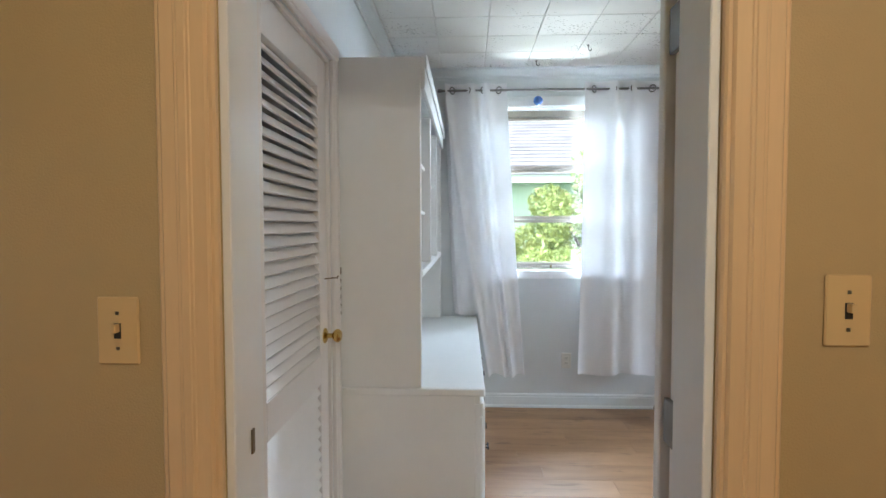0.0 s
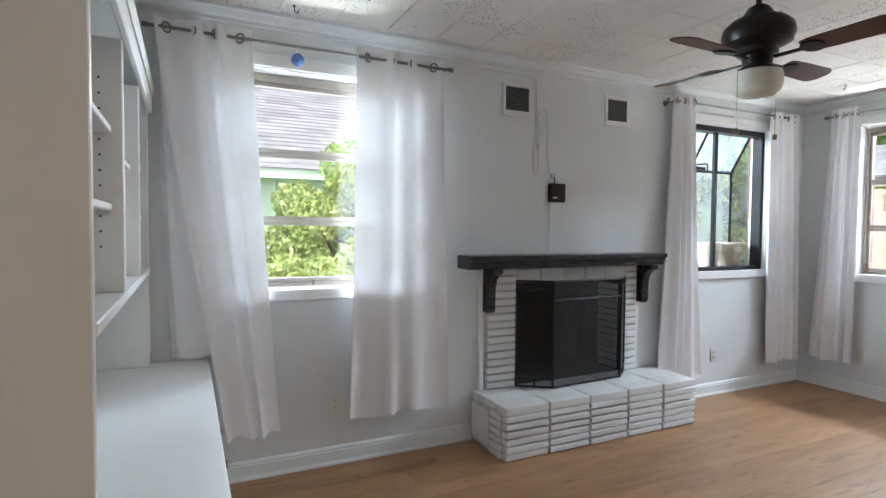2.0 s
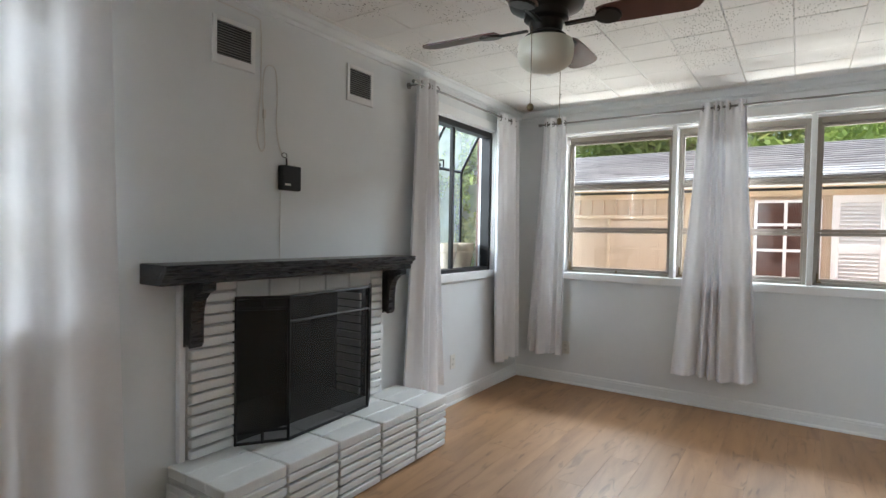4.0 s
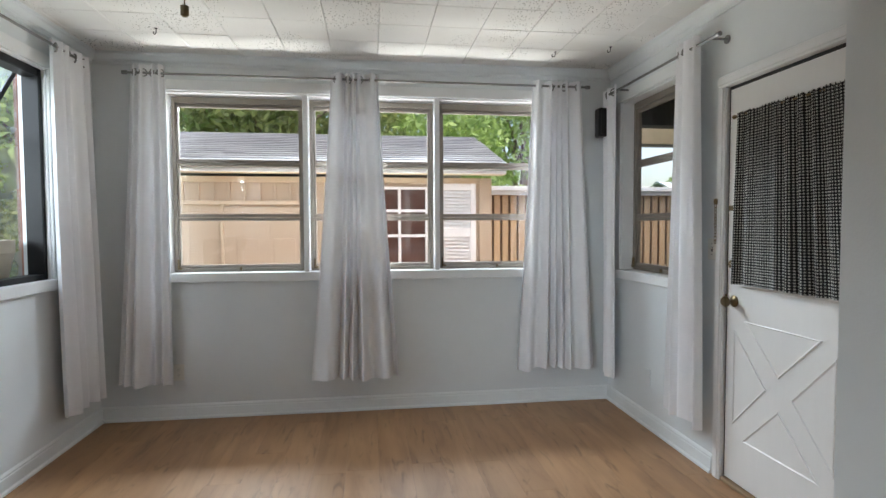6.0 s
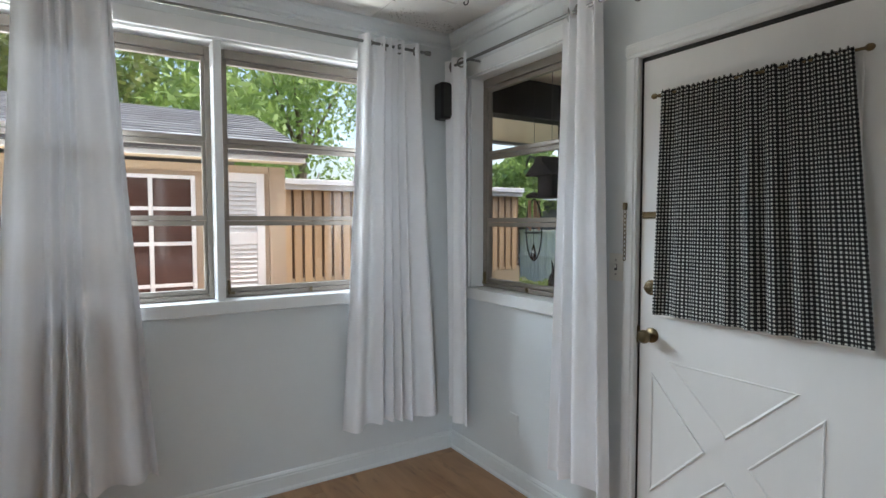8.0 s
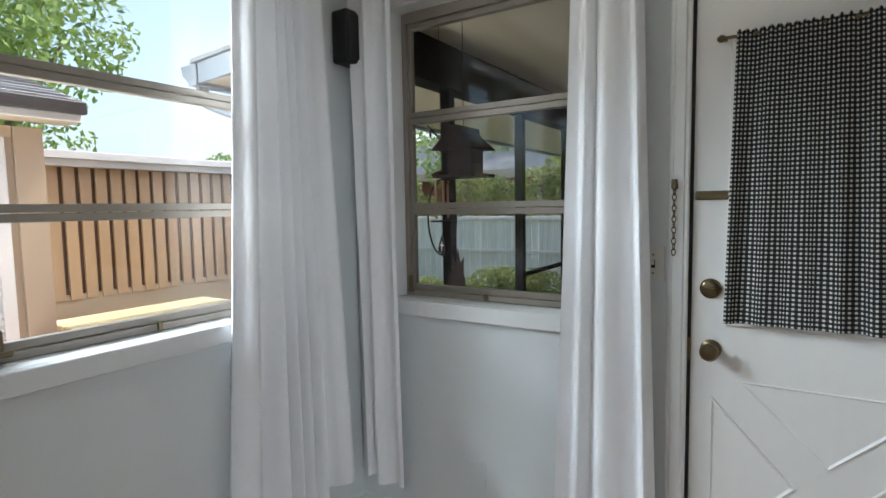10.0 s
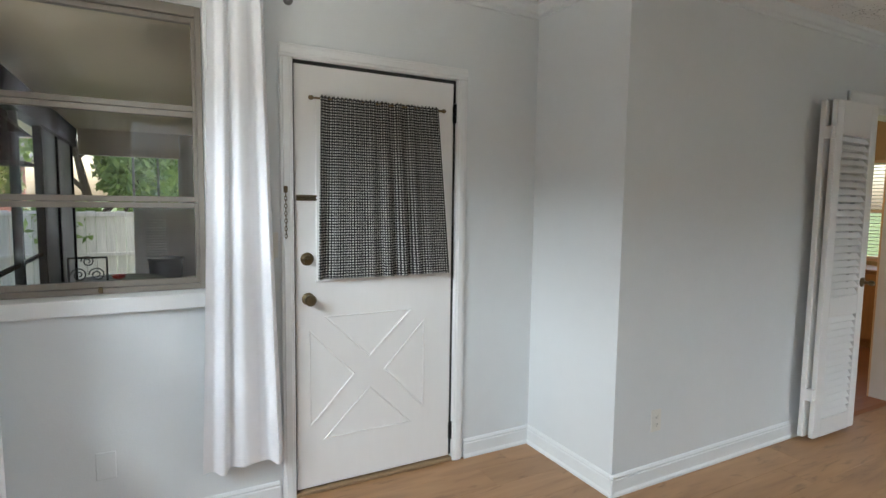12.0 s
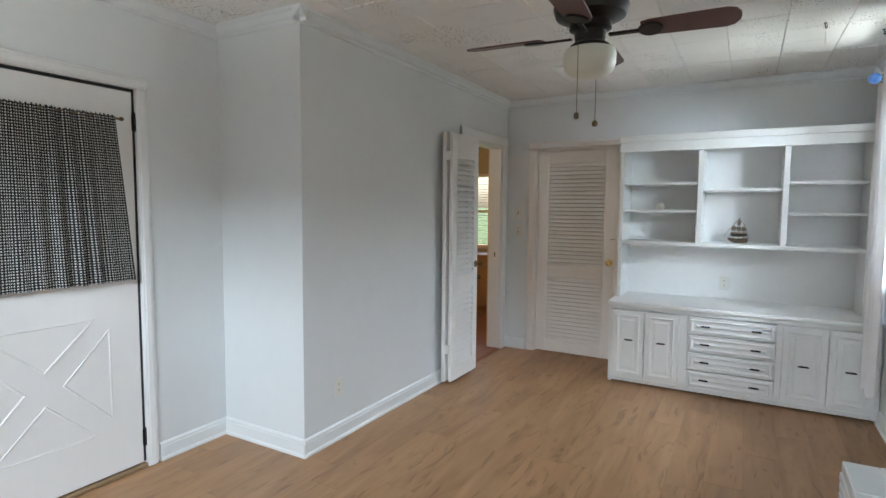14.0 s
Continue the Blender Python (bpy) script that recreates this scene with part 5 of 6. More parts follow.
for a in range(4):
    A = radians(3 + 90 * a)
    m = Matrix.Translation((CX, CY, 2.17)) @ Matrix.Rotation(A, 4, "Z")
    bm = bmesh.new()
    out = [(0.20, -0.045), (0.23, -0.055), (0.30, -0.06), (0.50, -0.066), (0.53, -0.054), (0.547, -0.025), (0.55, 0.0), (0.547, 0.025), (0.53, 0.054), (0.50, 0.066), (0.30, 0.06), (0.23, 0.055), (0.20, 0.045)]
    prism(bm, out, "z", -0.003, 0.003)
    bmesh.ops.transform(bm, matrix=m @ Matrix.Rotation(radians(-12), 4, "X"), verts=bm.verts)
    bl = k.add("blade", bm, BLADE, "dark mahogany blade")
    bm = bmesh.new()
    box(bm, 0.075, 0.20, -0.011, 0.011, -0.014, -0.004, bevel=0.003)
    lathe(bm, [(0.044, -0.013), (0.048, -0.010), (0.048, -0.005), (0.020, -0.0035)], (0.235, 0, 0), "Z", 16)
    bmesh.ops.transform(bm, matrix=m @ Matrix.Rotation(radians(-12), 4, "X"), verts=bm.verts)
    k.add("blade_arm", bm, FANM, "dark metal arm", bl)
for dx, dy, z1, kind in ((-0.138, -0.005, 1.831, 0), (0.121, -0.014, 1.837, 1)):
    bm = bmesh.new()
    rod(bm, (CX + dx, CY + dy, z1), (CX + dx, CY + dy, 2.12), 0.0014, 6)
    ch = k.add("pull_chain", bm, OLDBRASS)
    bm = bmesh.new()
    if kind:
        lathe(bm, [(0.004, 0.0), (0.009, -0.003), (0.009, -0.022), (0.004, -0.026)], (CX + dx, CY + dy, z1), "Z", 12)
    else:
        lathe(bm, [(0.003, 0.012), (0.011, 0.006), (0.014, -0.004), (0.010, -0.013), (0.003, -0.016)], (CX + dx, CY + dy, z1), "Z", 12)
    k.add("pull_knob", bm, OLDBRASS, "small brass pull", ch, smooth=True)


# -- hooks, crystal, ceiling register --
def ceiling_hook(x, y, turn=0):
    k = Kit("ceiling_hook", x, y, ZC, "small black screw hook in the ceiling", "hook", "ceiling hooks")
    bm = bmesh.new()
    c, s = math.cos(turn), math.sin(turn)
    pts = [(0, 0), (0, -0.018)] + [(0.011 - 0.011 * math.cos(a), -0.018 - 0.013 * math.sin(a) - 0.008 * a / 4) for a in np.linspace(0.3, 4.0, 9)]
    tube(bm, [(x + u * c, y + u * s, ZC + v) for u, v in pts], 0.0028, 6)
    k.add("hook", bm, BLACKM)
    bm = bmesh.new()
    lathe(bm, [(0.009, 0), (0.009, -0.003), (0.004, -0.005)], (x, y, ZC), "Z", 10)
    k.add("collar", bm, BLACKM)


for x, y, t in ((4.9, 3.45, 1.0), (5.02, 0.95, 1.2), (4.88, 0.62, 0.8), (1.06, 3.555, 0.3), (0.77, 3.87, 0.2)):
    ceiling_hook(x, y, t)
k = Kit("crystal_ornament", 0.78, 3.84, 2.21, "blue and clear glass ball hanging from a hook by the window", "ornament")
BLUE = material("blue_glass", (0.10, 0.24, 0.66), 0.06, vary=0.7, scale=26, spec=0.8)
bm = bmesh.new()
bmesh.ops.create_icosphere(bm, subdivisions=2, radius=0.034, matrix=Matrix.Translation((0.78, 3.84, 2.245)))
k.add("ball", bm, BLUE)
bm = bmesh.new()
lathe(bm, [(0.007, 0.0), (0.009, 0.006), (0.004, 0.014)], (0.78, 3.84, 2.278), "Z", 10)
tube(bm, [(0.78, 3.84, 2.29), (0.778, 3.845, 2.49)], 0.0011, 5)
k.add("string", bm, CORD)
bm = bmesh.new()
tube(bm, [(1.065, 3.557, 2.49), (1.066, 3.557, 2.41)], 0.0011, 5)
tagged(part("loose_string", bm, CORD), "short white string hanging from a hook", "string")

k = Kit("ceiling_register", 0.73, 1.94, ZC, "white metal air register in the ceiling", "vent")
bm = bmesh.new()
for d in ((0.60, 0.62, 1.86, 2.02), (0.84, 0.86, 1.86, 2.02), (0.62, 0.84, 1.86, 1.88), (0.62, 0.84, 2.0, 2.02)):
    box(bm, *d, ZC - 0.01, ZC - 0.001, bevel=0.002)
k.add("frame", bm, TRIM)
for i in range(5):
    y = 1.895 + i * 0.022
    bm = bmesh.new()
    prism(bm, [(y, ZC - 0.012), (y + 0.002, ZC - 0.012), (y + 0.014, ZC - 0.003), (y + 0.012, ZC - 0.003)], "x", 0.62, 0.84)
    k.add("slat", bm, TRIM)

# -- hall --
k = Kit("hall_window", HX0, -0.2, WH[2], "hall window with white slatted blinds", "window")
k.e["kind"] = "structure"
bm = bmesh.new()
for d in ((WH[0], WH[0] + 0.05, WH[2], WH[3]), (WH[1] - 0.05, WH[1], WH[2], WH[3]), (WH[0] + 0.05, WH[1] - 0.05, WH[2], WH[2] + 0.05), (WH[0] + 0.05, WH[1] - 0.05, WH[3] - 0.05, WH[3]), (WH[0] + 0.05, WH[1] - 0.05, 1.38, 1.42)):
    box(bm, HX0 - 0.08, HX0 - 0.04, *d, bevel=0.003)
k.add("frame", bm, HALLTRIM)
for i in range(28):
    z = WH[2] + 0.03 + i * 0.038
    bm = bmesh.new()
    prism(bm, [(HX0 - 0.02, z), (HX0 + 0.002, z + 0.006), (HX0 + 0.002, z + 0.0075), (HX0 - 0.02, z + 0.0015)], "y", WH[0] + 0.01, WH[1] - 0.01)
    k.add("slat", bm, PLATE)
WOODC = material("honey_wood", (0.42, 0.22, 0.09), 0.4, vary=0.2, scale=4, grain=(4, 4, 0.5))
k = Kit("hall_cabinet", -1.95, -0.05, 0, "honey-coloured wooden cabinet in the hall", "cabinet")
k.box("body", (-2.28, -1.75, -0.45, 0.4, 0.08, 0.78), WOODC)
k.box("top", (-2.28, -1.72, -0.48, 0.43, 0.781, 0.81), WOODC, "", None, 0.006)
k.box("plinth", (-2.28, -1.80, -0.42, 0.37, 0, 0.0795), WOODC)
for y0, y1 in ((-0.43, -0.03), (-0.02, 0.38)):
    d = k.box("door", (-1.75, -1.732, y0, y1, 0.1, 0.76), WOODC)
    knob(k, "X", (-1.732, y1 - 0.05 if y0 < -0.2 else y0 + 0.05, 0.5), 1, OLDBRASS, 0.012, "", d)
# assumed fixture for the hall lamp, out of view
k = Kit("hall_light", 0.65, -0.75, ZC, "assumed ceiling light in the hall, out of view", "ceiling light")
bm = bmesh.new()
lathe(bm, [(0.10, 0), (0.10, -0.02), (0.03, -0.03), (0.03, -0.06)], (0.65, -0.75, ZC), "Z", 20)
k.add("base", bm, BRASS)


# ---- garden window ----
k = Kit("window_6", 4.435, YN, 1.04, "black framed garden window with a sloping glass roof", "window")
k.e["kind"] = "structure"
GX0, GX1, GZ0, GZ1, GD = WG[0] + 0.004, WG[1] - 0.004, WG[2] + 0.004, WG[3] - 0.004, 0.33
bm = bmesh.new()
for d in ((GX0, GX0 + 0.035, GZ0, GZ1), (GX1 - 0.035, GX1, GZ0, GZ1), (GX0 + 0.035, GX1 - 0.035, GZ0, GZ0 + 0.035), (GX0 + 0.035, GX1 - 0.035, GZ1 - 0.05, GZ1)):
    box(bm, d[0], d[1], YN + 0.02, YN + 0.11, d[2], d[3], bevel=0.003)
k.add("frame", bm, BLACKM)
bm = bmesh.new()
box(bm, 4.29, 4.325, YN + 0.045, YN + 0.075, GZ0 + 0.0355, GZ1 - 0.0505, bevel=0.002)
k.add("centre_post", bm, BLACKM)
yo = YN + GD
zf = 1.93
bm = bmesh.new()
for x in (GX0 + 0.014, GX1 - 0.014, 4.33):
    rod(bm, (x, yo, GZ0 - 0.02), (x, yo, zf), 0.014, 4)
    rod(bm, (x, yo, zf), (x, YN + 0.15, GZ1 - 0.02), 0.014, 4)
rod(bm, (GX0, yo, zf), (GX1, yo, zf), 0.014, 4)
rod(bm, (GX0, yo, GZ0 - 0.01), (GX1, yo, GZ0 - 0.01), 0.014, 4)
for x in (GX0 + 0.014, GX1 - 0.014):
    rod(bm, (x, yo, GZ0 - 0.01), (x, YN + 0.15, GZ0 - 0.01), 0.014, 4)
k.add("projecting_frame", bm, BLACKM)
k.box("window_shelf", (GX0, GX1, YN + 0.14, yo, GZ0 - 0.02, GZ0 + 0.004), TRIM)
bm = bmesh.new()
box(bm, GX0 + 0.22, GX0 + 0.50, yo - 0.05, yo - 0.02, zf + 0.005, zf + 0.03, bevel=0.004)
rod(bm, (GX0 + 0.24, yo - 0.05, zf + 0.03), (GX0 + 0.46, yo - 0.10, zf + 0.05), 0.007, 6)
rod(bm, (GX0 + 0.46, yo - 0.1, zf + 0.05), (GX0 + 0.46, yo - 0.1, zf - 0.01), 0.007, 6)
k.add("crank", bm, BLACKM, "black window crank")
for quad in (((GX0, yo, GZ0), (GX1, yo, GZ0), (GX1, yo, zf), (GX0, yo, zf)), ((GX0, yo, zf), (GX1, yo, zf), (GX1, YN + 0.15, GZ1 - 0.02), (GX0, YN + 0.15, GZ1 - 0.02)),
             ((GX0 + 0.014, yo, GZ0), (GX0 + 0.014, YN + 0.15, GZ0), (GX0 + 0.014, YN + 0.15, GZ1 - 0.02), (GX0 + 0.014, yo, zf)), ((GX1 - 0.014, yo, GZ0), (GX1 - 0.014, YN + 0.15, GZ0), (GX1 - 0.014, YN + 0.15, GZ1 - 0.02), (GX1 - 0.014, yo, zf))):
    bm = bmesh.new()
    bm.faces.new([bm.verts.new(p) for p in quad])
    g = k.add("pane", bm, DUSTY)
    g.visible_shadow = False


def pot(x, y, z, r, h, mat, label):
    k = Kit("flower_pot", x, y, z, label, "flower pot")
    bm = bmesh.new()
    lathe(bm, [(r * 0.62, 0), (r * 0.66, h * 0.04), (r * 0.92, h * 0.6), (r * 0.95, h * 0.68), (r, h * 0.70), (r, h), (r * 0.92, h), (r * 0.86, h * 0.7), (r * 0.5, h * 0.65)], (x, y, z), "Z", 28)
    k.add("pot", bm, mat, smooth=True)
    return k


POTM = material("cream_glazed_pot", (0.62, 0.55, 0.44), 0.45, vary=0.1, scale=12)
pot(4.68, YN + 0.19, GZ0 + 0.004, 0.112, 0.235, POTM, "cream glazed flower pot on the garden window shelf")
pot(4.42, YN + 0.19, GZ0 + 0.004, 0.105, 0.235, POTM, "cream flower pot behind the garden window's post")

# ---- outdoors ----
GRASS = material("lawn", (0.075, 0.12, 0.03), 0.95, vary=0.35, scale=1.3, bump=0.8, bump_scale=40)
TAN = material("tan_painted_siding", (0.51, 0.41, 0.30), 0.7, vary=0.06, scale=2, bump=0.15)
TANTRIM = material("cream_house_trim", (0.60, 0.49, 0.35), 0.6, vary=0.05, scale=4)
SHINGLE = material("grey_shingle", (0.30, 0.295, 0.30), 0.9, vary=0.25, scale=14, bump=0.5, random_tint=0.16)
GREENW = material("pale_green_siding", (0.44, 0.54, 0.40), 0.7, vary=0.05, scale=3)
CONC = material("patio_concrete", (0.36, 0.34, 0.31), 0.85, vary=0.15, scale=2, bump=0.3)
BRICKR = material("red_brick", (0.33, 0.12, 0.075), 0.85, vary=0.25, scale=9, bump=0.5, random_tint=0.2)
FENCEG = material("weathered_grey_fence", (0.74, 0.71, 0.66), 0.85, vary=0.2, scale=3, grain=(6, 6, 0.5), random_tint=0.08)
FENCET = material("tan_fence_slat", (0.55, 0.39, 0.245), 0.75, vary=0.12, scale=4, grain=(5, 5, 0.5), random_tint=0.06)
BARK = material("bark", (0.13, 0.09, 0.065), 0.9, vary=0.3, scale=9, bump=0.8, grain=(5, 5, 0.6))
PORCHC = material("beige_porch_ceiling", (0.75, 0.65, 0.50), 0.55, vary=0.06, scale=2)
DARKB = material("dark_brown_beam", (0.012, 0.011, 0.010), 0.75, vary=0.2, scale=6, spec=0.12)


def leaf_material(name, base, base2):
    m = bpy.data.materials.new(name)
    m.use_nodes = True
    n, l = m.node_tree.nodes, m.node_tree.links
    geo, ramp = n.new("ShaderNodeNewGeometry"), n.new("ShaderNodeValToRGB")
    ramp.color_ramp.elements[0].color, ramp.color_ramp.elements[1].color = (*base, 1), (*base2, 1)
    l.new(geo.outputs["Random Per Island"], ramp.inputs[0])
    b = n["Principled BSDF"]
    b.inputs["Roughness"].default_value = 0.5
    l.new(ramp.outputs[0], b.inputs["Base Color"])
    tl, mx = n.new("ShaderNodeBsdfTranslucent"), n.new("ShaderNodeMixShader")
    mx.inputs[0].default_value = 0.4
    l.new(ramp.outputs[0], tl.inputs[0])
    l.new(b.outputs[0], mx.inputs[1])
    l.new(tl.outputs[0], mx.inputs[2])
    l.new(mx.outputs[0], n["Material Output"].inputs[0])
    return m


LEAF = leaf_material("green_leaves", (0.14, 0.23, 0.05), (0.36, 0.48, 0.14))
LEAFY = leaf_material("bright_yellow_green_leaves", (0.12, 0.16, 0.04), (0.33, 0.37, 0.12))

bm = bmesh.new()
S = 3000
bm.faces.new([bm.verts.new((x, y, GROUND)) for x, y in ((-S, -S), (S, -S), (S, S), (-S, S))])
structure("ground", bm, GRASS, "lawn and yard round the house", "ground")
bm = bmesh.new()
box(bm, 1.2, 7.0, -6.9, YS - 0.16, GROUND - 0.1, -0.12, bevel=0.01)
structure("pavement", bm, CONC, "concrete porch slab", "patio")
bm = bmesh.new()
box(bm, XE + 0.21, 7.09, -0.0 + YS - 0.15, 6.5, GROUND - 0.1, GROUND + 0.03)
structure("pavement", bm, CONC, "concrete path between the house and the garage", "path")

# unseen slab added over the room, so that daylight comes by the windows alone
bm = bmesh.new()
box(bm, XW - 2.6, XE + 0.22, HY0 - 0.4, YN + 0.2, ZC + 0.13, ZC + 0.19)
structure("roof", bm, SHINGLE, "unseen flat slab added above the ceiling to block daylight", "roof")


def foliage(rng, blobs, count, size, squash=1.0):
    """Leaves as small folded diamonds scattered over the shells of uneven clumps."""
    centres = np.array([b[:3] for b in blobs])
    radii = np.array([b[3] for b in blobs])
    pick = rng.choice(len(blobs), count, p=radii ** 2 / (radii ** 2).sum())
    d = rng.normal(size=(count, 3))
    d /= np.linalg.norm(d, axis=1)[:, None]
    rr = radii[pick] * (0.55 + 0.5 * rng.random(count) ** 0.6)
    p = centres[pick] + d * rr[:, None] * np.array([1, 1, squash])
    a = rng.normal(size=(count, 3))
    a /= np.linalg.norm(a, axis=1)[:, None]
    b = np.cross(a, rng.normal(size=(count, 3)))
    b /= np.linalg.norm(b, axis=1)[:, None]
    s = size * (0.6 + 0.8 * rng.random(count))[:, None]
    v = np.stack([p - a * s, p + b * s * 0.42, p + a * s, p - b * s * 0.42], 1).reshape(-1, 3)
    f = np.arange(count * 4).reshape(-1, 4)
    me = bpy.data.meshes.new("crown")
    me.from_pydata(v.tolist(), [], f.tolist())
    return me


def tree(x, y, z, h, spread, count, leaf, mat, label, seed, crown_from=0.35):
    rng = np.random.default_rng(seed)
    k = Kit("tree", x, y, z, label, "tree", "trees round the yard")
    bm = bmesh.new()
    pts, rad = [], []
    for i in range(6):
        s = i / 5
        pts.append(Vector((x + 0.25 * spread * math.sin(2.1 * s + seed) * s, y + 0.2 * spread * math.sin(1.7 * s + 2 * seed) * s, z + 0.75 * h * s)))
        rad.append(0.035 * h * (1 - 0.75 * s))
    for i in range(5):
        rod(bm, pts[i], pts[i + 1], rad[i], 8, rad[i + 1])
    blobs = []
    for i in range(11):
        s = crown_from + (1 - crown_from) * rng.random()
        base = pts[min(5, int(s * 5))]
        ang = rng.random() * 6.28
        out = spread * (0.35 + 0.6 * rng.random())
        tip = Vector((base.x + out * math.cos(ang), base.y + out * math.sin(ang), z + h * (s * 0.75 + 0.12 + 0.15 * rng.random())))
        rod(bm, base, tip, rad[min(5, int(s * 5))] * 0.5 + 0.01, 6, 0.012)
        blobs.append((*tip, spread * (0.32 + 0.28 * rng.random())))
    blobs.append((pts[-1].x, pts[-1].y, z + h * 0.88, spread * 0.5))
    k.add("trunk", bm, BARK, "brown tapered trunk with limbs")
    me = foliage(rng, blobs, count, leaf, 0.85)
    me.materials.append(mat)
    c = new("crown", me)
    c.parent = k.e
    c.location = -k.o
    tagged(c, "many small green leaves with gaps")
    return k


for i, (x, y, h, sp) in enumerate(((13.0, 9.5, 5.6, 2.4), (13.5, 6.4, 5.2, 2.4), (12.5, 3.6, 5.4, 2.3), (14.0, 1.2, 5.0, 2.2), (17.5, -2.2, 7.6, 3.0), (16.5, 12.5, 6.5, 2.8), (21, -10.0, 3.6, 1.5), (15.0, -8.6, 4.1, 1.2))):
    tree(x, y, GROUND, h, sp, 9500, 0.10, LEAF if i != 2 else LEAFY, "leafy green tree behind the garage", 20 + i, 0.2)
for i, (x, y, h, sp) in enumerate(((8.6, 8.6, 2.5, 1.0), (10.4, 9.6, 2.9, 1.3), (6.4, 9.8, 2.3, 1.0), (8.0, 11.6, 3.0, 1.3), (12.2, 8.4, 3.0, 1.3), (10.6, 7.2, 2.1, 0.8))):
    tree(x, y, GROUND, h, sp, 7500, 0.06, LEAFY, "leafy tree beyond the garden window", 40 + i, 0.15)
for i, (x, y, h, sp) in enumerate(((8.2, -10.4, 2.6, 1.1), (10.6, -10.6, 2.4, 1.0), (13.4, -10.4, 2.6, 1.2))):
    tree(x, y, GROUND, h, sp, 6500, 0.07, LEAFY, "leafy shrub behind the grey fence", 70 + i, 0.15)
for i, (x, y, h, sp) in enumerate(((5.6, -9.6, 4.2, 1.5), (4.4, -10.2, 4.4, 1.5), (9.5, -13.0, 5.5, 2.2), (13.0, -13.5, 5.8, 2.4))):
    tree(x, y, GROUND, h, sp, 5200, 0.11, LEAF, "leafy tree beyond the porch", 50 + i, 0.15)
tree(1.95, 6.9, GROUND, 2.45, 0.78, 17000, 0.034, LEAFY, "bright green shrub outside the window", 61, 0.12)
tree(1.15, 6.6, GROUND, 1.55, 0.66, 14000, 0.034, LEAFY, "low bright green shrub outside the window", 62, 0.1)
tree(2.5, 7.3, GROUND, 2.9, 0.75, 9000, 0.045, LEAF, "green shrub with a dark trunk outside the window", 63, 0.15)


# -- garage to the east --
def shingles(bm, x0, z0, x1, z1, y0, y1, course, width, seed):
    """Courses of shingles on one slope that runs up from (x0, z0) to (x1, z1)."""
    r = random.Random(seed)
    run_, L = Vector((x1 - x0, 0, z1 - z0)), math.hypot(x1 - x0, z1 - z0)
    up = run_.normalized()
    nrm = Vector((-up.z, 0, up.x)) if up.x > 0 else Vector((up.z, 0, -up.x))
    i = 0
    while i * course < L:
        s = i * course
        y = y0 - r.random() * width
        while y < y1:
            w = width * r.uniform(0.75, 1.2)
            a, b = max(y, y0), min(y + w - 0.006, y1)
            if b - a > 0.02:
                p = Vector((x0, 0, z0)) + up * s
                q = p + up * min(course * 1.1, L - s)
                t = 0.012 + r.uniform(0, 0.004)
                v = [bm.verts.new((c.x + nrm.x * h, yy, c.z + nrm.z * h)) for c, h in ((p, t), (q, 0.003)) for yy in (a, b)]
                v2 = [bm.verts.new((p.x, yy, p.z)) for yy in (a, b)]
                bm.faces.new((v[0], v[1], v[3], v[2]))
                bm.faces.new((v2[0], v2[1], v[1], v[0]))
            y += w
        i += 1


k = Kit("garage", 7.1, 3.5, GROUND, "tan board-and-batten garage with white shutters and a grey shingle roof", "garage")
GY0, GY1 = 0.93, 4.9
k.box("wall", (7.1, 10.3, GY0, GY1, GROUND, 1.86), TAN, "", None, 0)
k.box("corner_board", (7.075, 7.1, GY0 - 0.01, GY0 + 0.12, GROUND, 1.86), TAN)
k.box("frieze_board", (7.08, 7.0995, GY0 + 0.125, GY1, 1.80, 1.86), TANTRIM)
k.box("belt_board", (7.07, 7.0995, 2.83, GY1, 1.575, 1.615), TANTRIM)
for i in range(44):
    y = 2.86 + i * 0.148
    if y < GY1 - 0.05:
        k.box("batten", (7.078, 7.0995, y - 0.012, y + 0.012, 1.6155, 1.7995), TAN, "", None, 0.002)
k.box("door_post", (7.07, 7.0995, 2.76, 2.83, GROUND, 1.80), TANTRIM)
k.box("door_post", (7.075, 7.0995, 3.655, 3.69, GROUND, 1.5745), TANTRIM)
d = k.box("door", (7.08, 7.0995, 2.832, 3.654, GROUND, 1.55), TAN, "tan six-panel side door")
for y0, y1 in ((2.93, 3.2), (3.29, 3.56)):
    for z0, z1 in ((1.36, 1.48), (0.62, 1.26), (-0.2, 0.5)):
        bm = bmesh.new()
        rings = [[bm.verts.new((x, yy, zz)) for yy, zz in ((y0 + s, z0 + s), (y1 - s, z0 + s), (y1 - s, z1 - s), (y0 + s, z1 - s))] for s, x in ((0, 7.0795), (0.012, 7.088), (0.03, 7.0785))]
        for p, q in zip(rings, rings[1:]):
            for i in range(4):
                bm.faces.new((p[i], p[(i + 1) % 4], q[(i + 1) % 4], q[i]))
        bm.faces.new(rings[-1])
        k.add("door_panel", bm, TAN, "", d)
w = k.box("window", (7.085, 7.0995, 1.60, 2.18, 0.5, 1.765), material("dark_reflecting_glass", (0.10, 0.055, 0.045), 0.08, vary=0.35, scale=3), "garage window with white bars and dark panes")
for y in (1.60, 1.885, 2.145):
    k.box("window_bar", (7.068, 7.0848, y, y + 0.03, 0.5, 1.765), TRIM, "", w)
for z in (0.5, 0.93, 1.24, 1.50, 1.735):
    k.box("window_bar", (7.066, 7.0678, 1.60, 2.175, z, z + 0.028), TRIM, "", w, 0.0005)
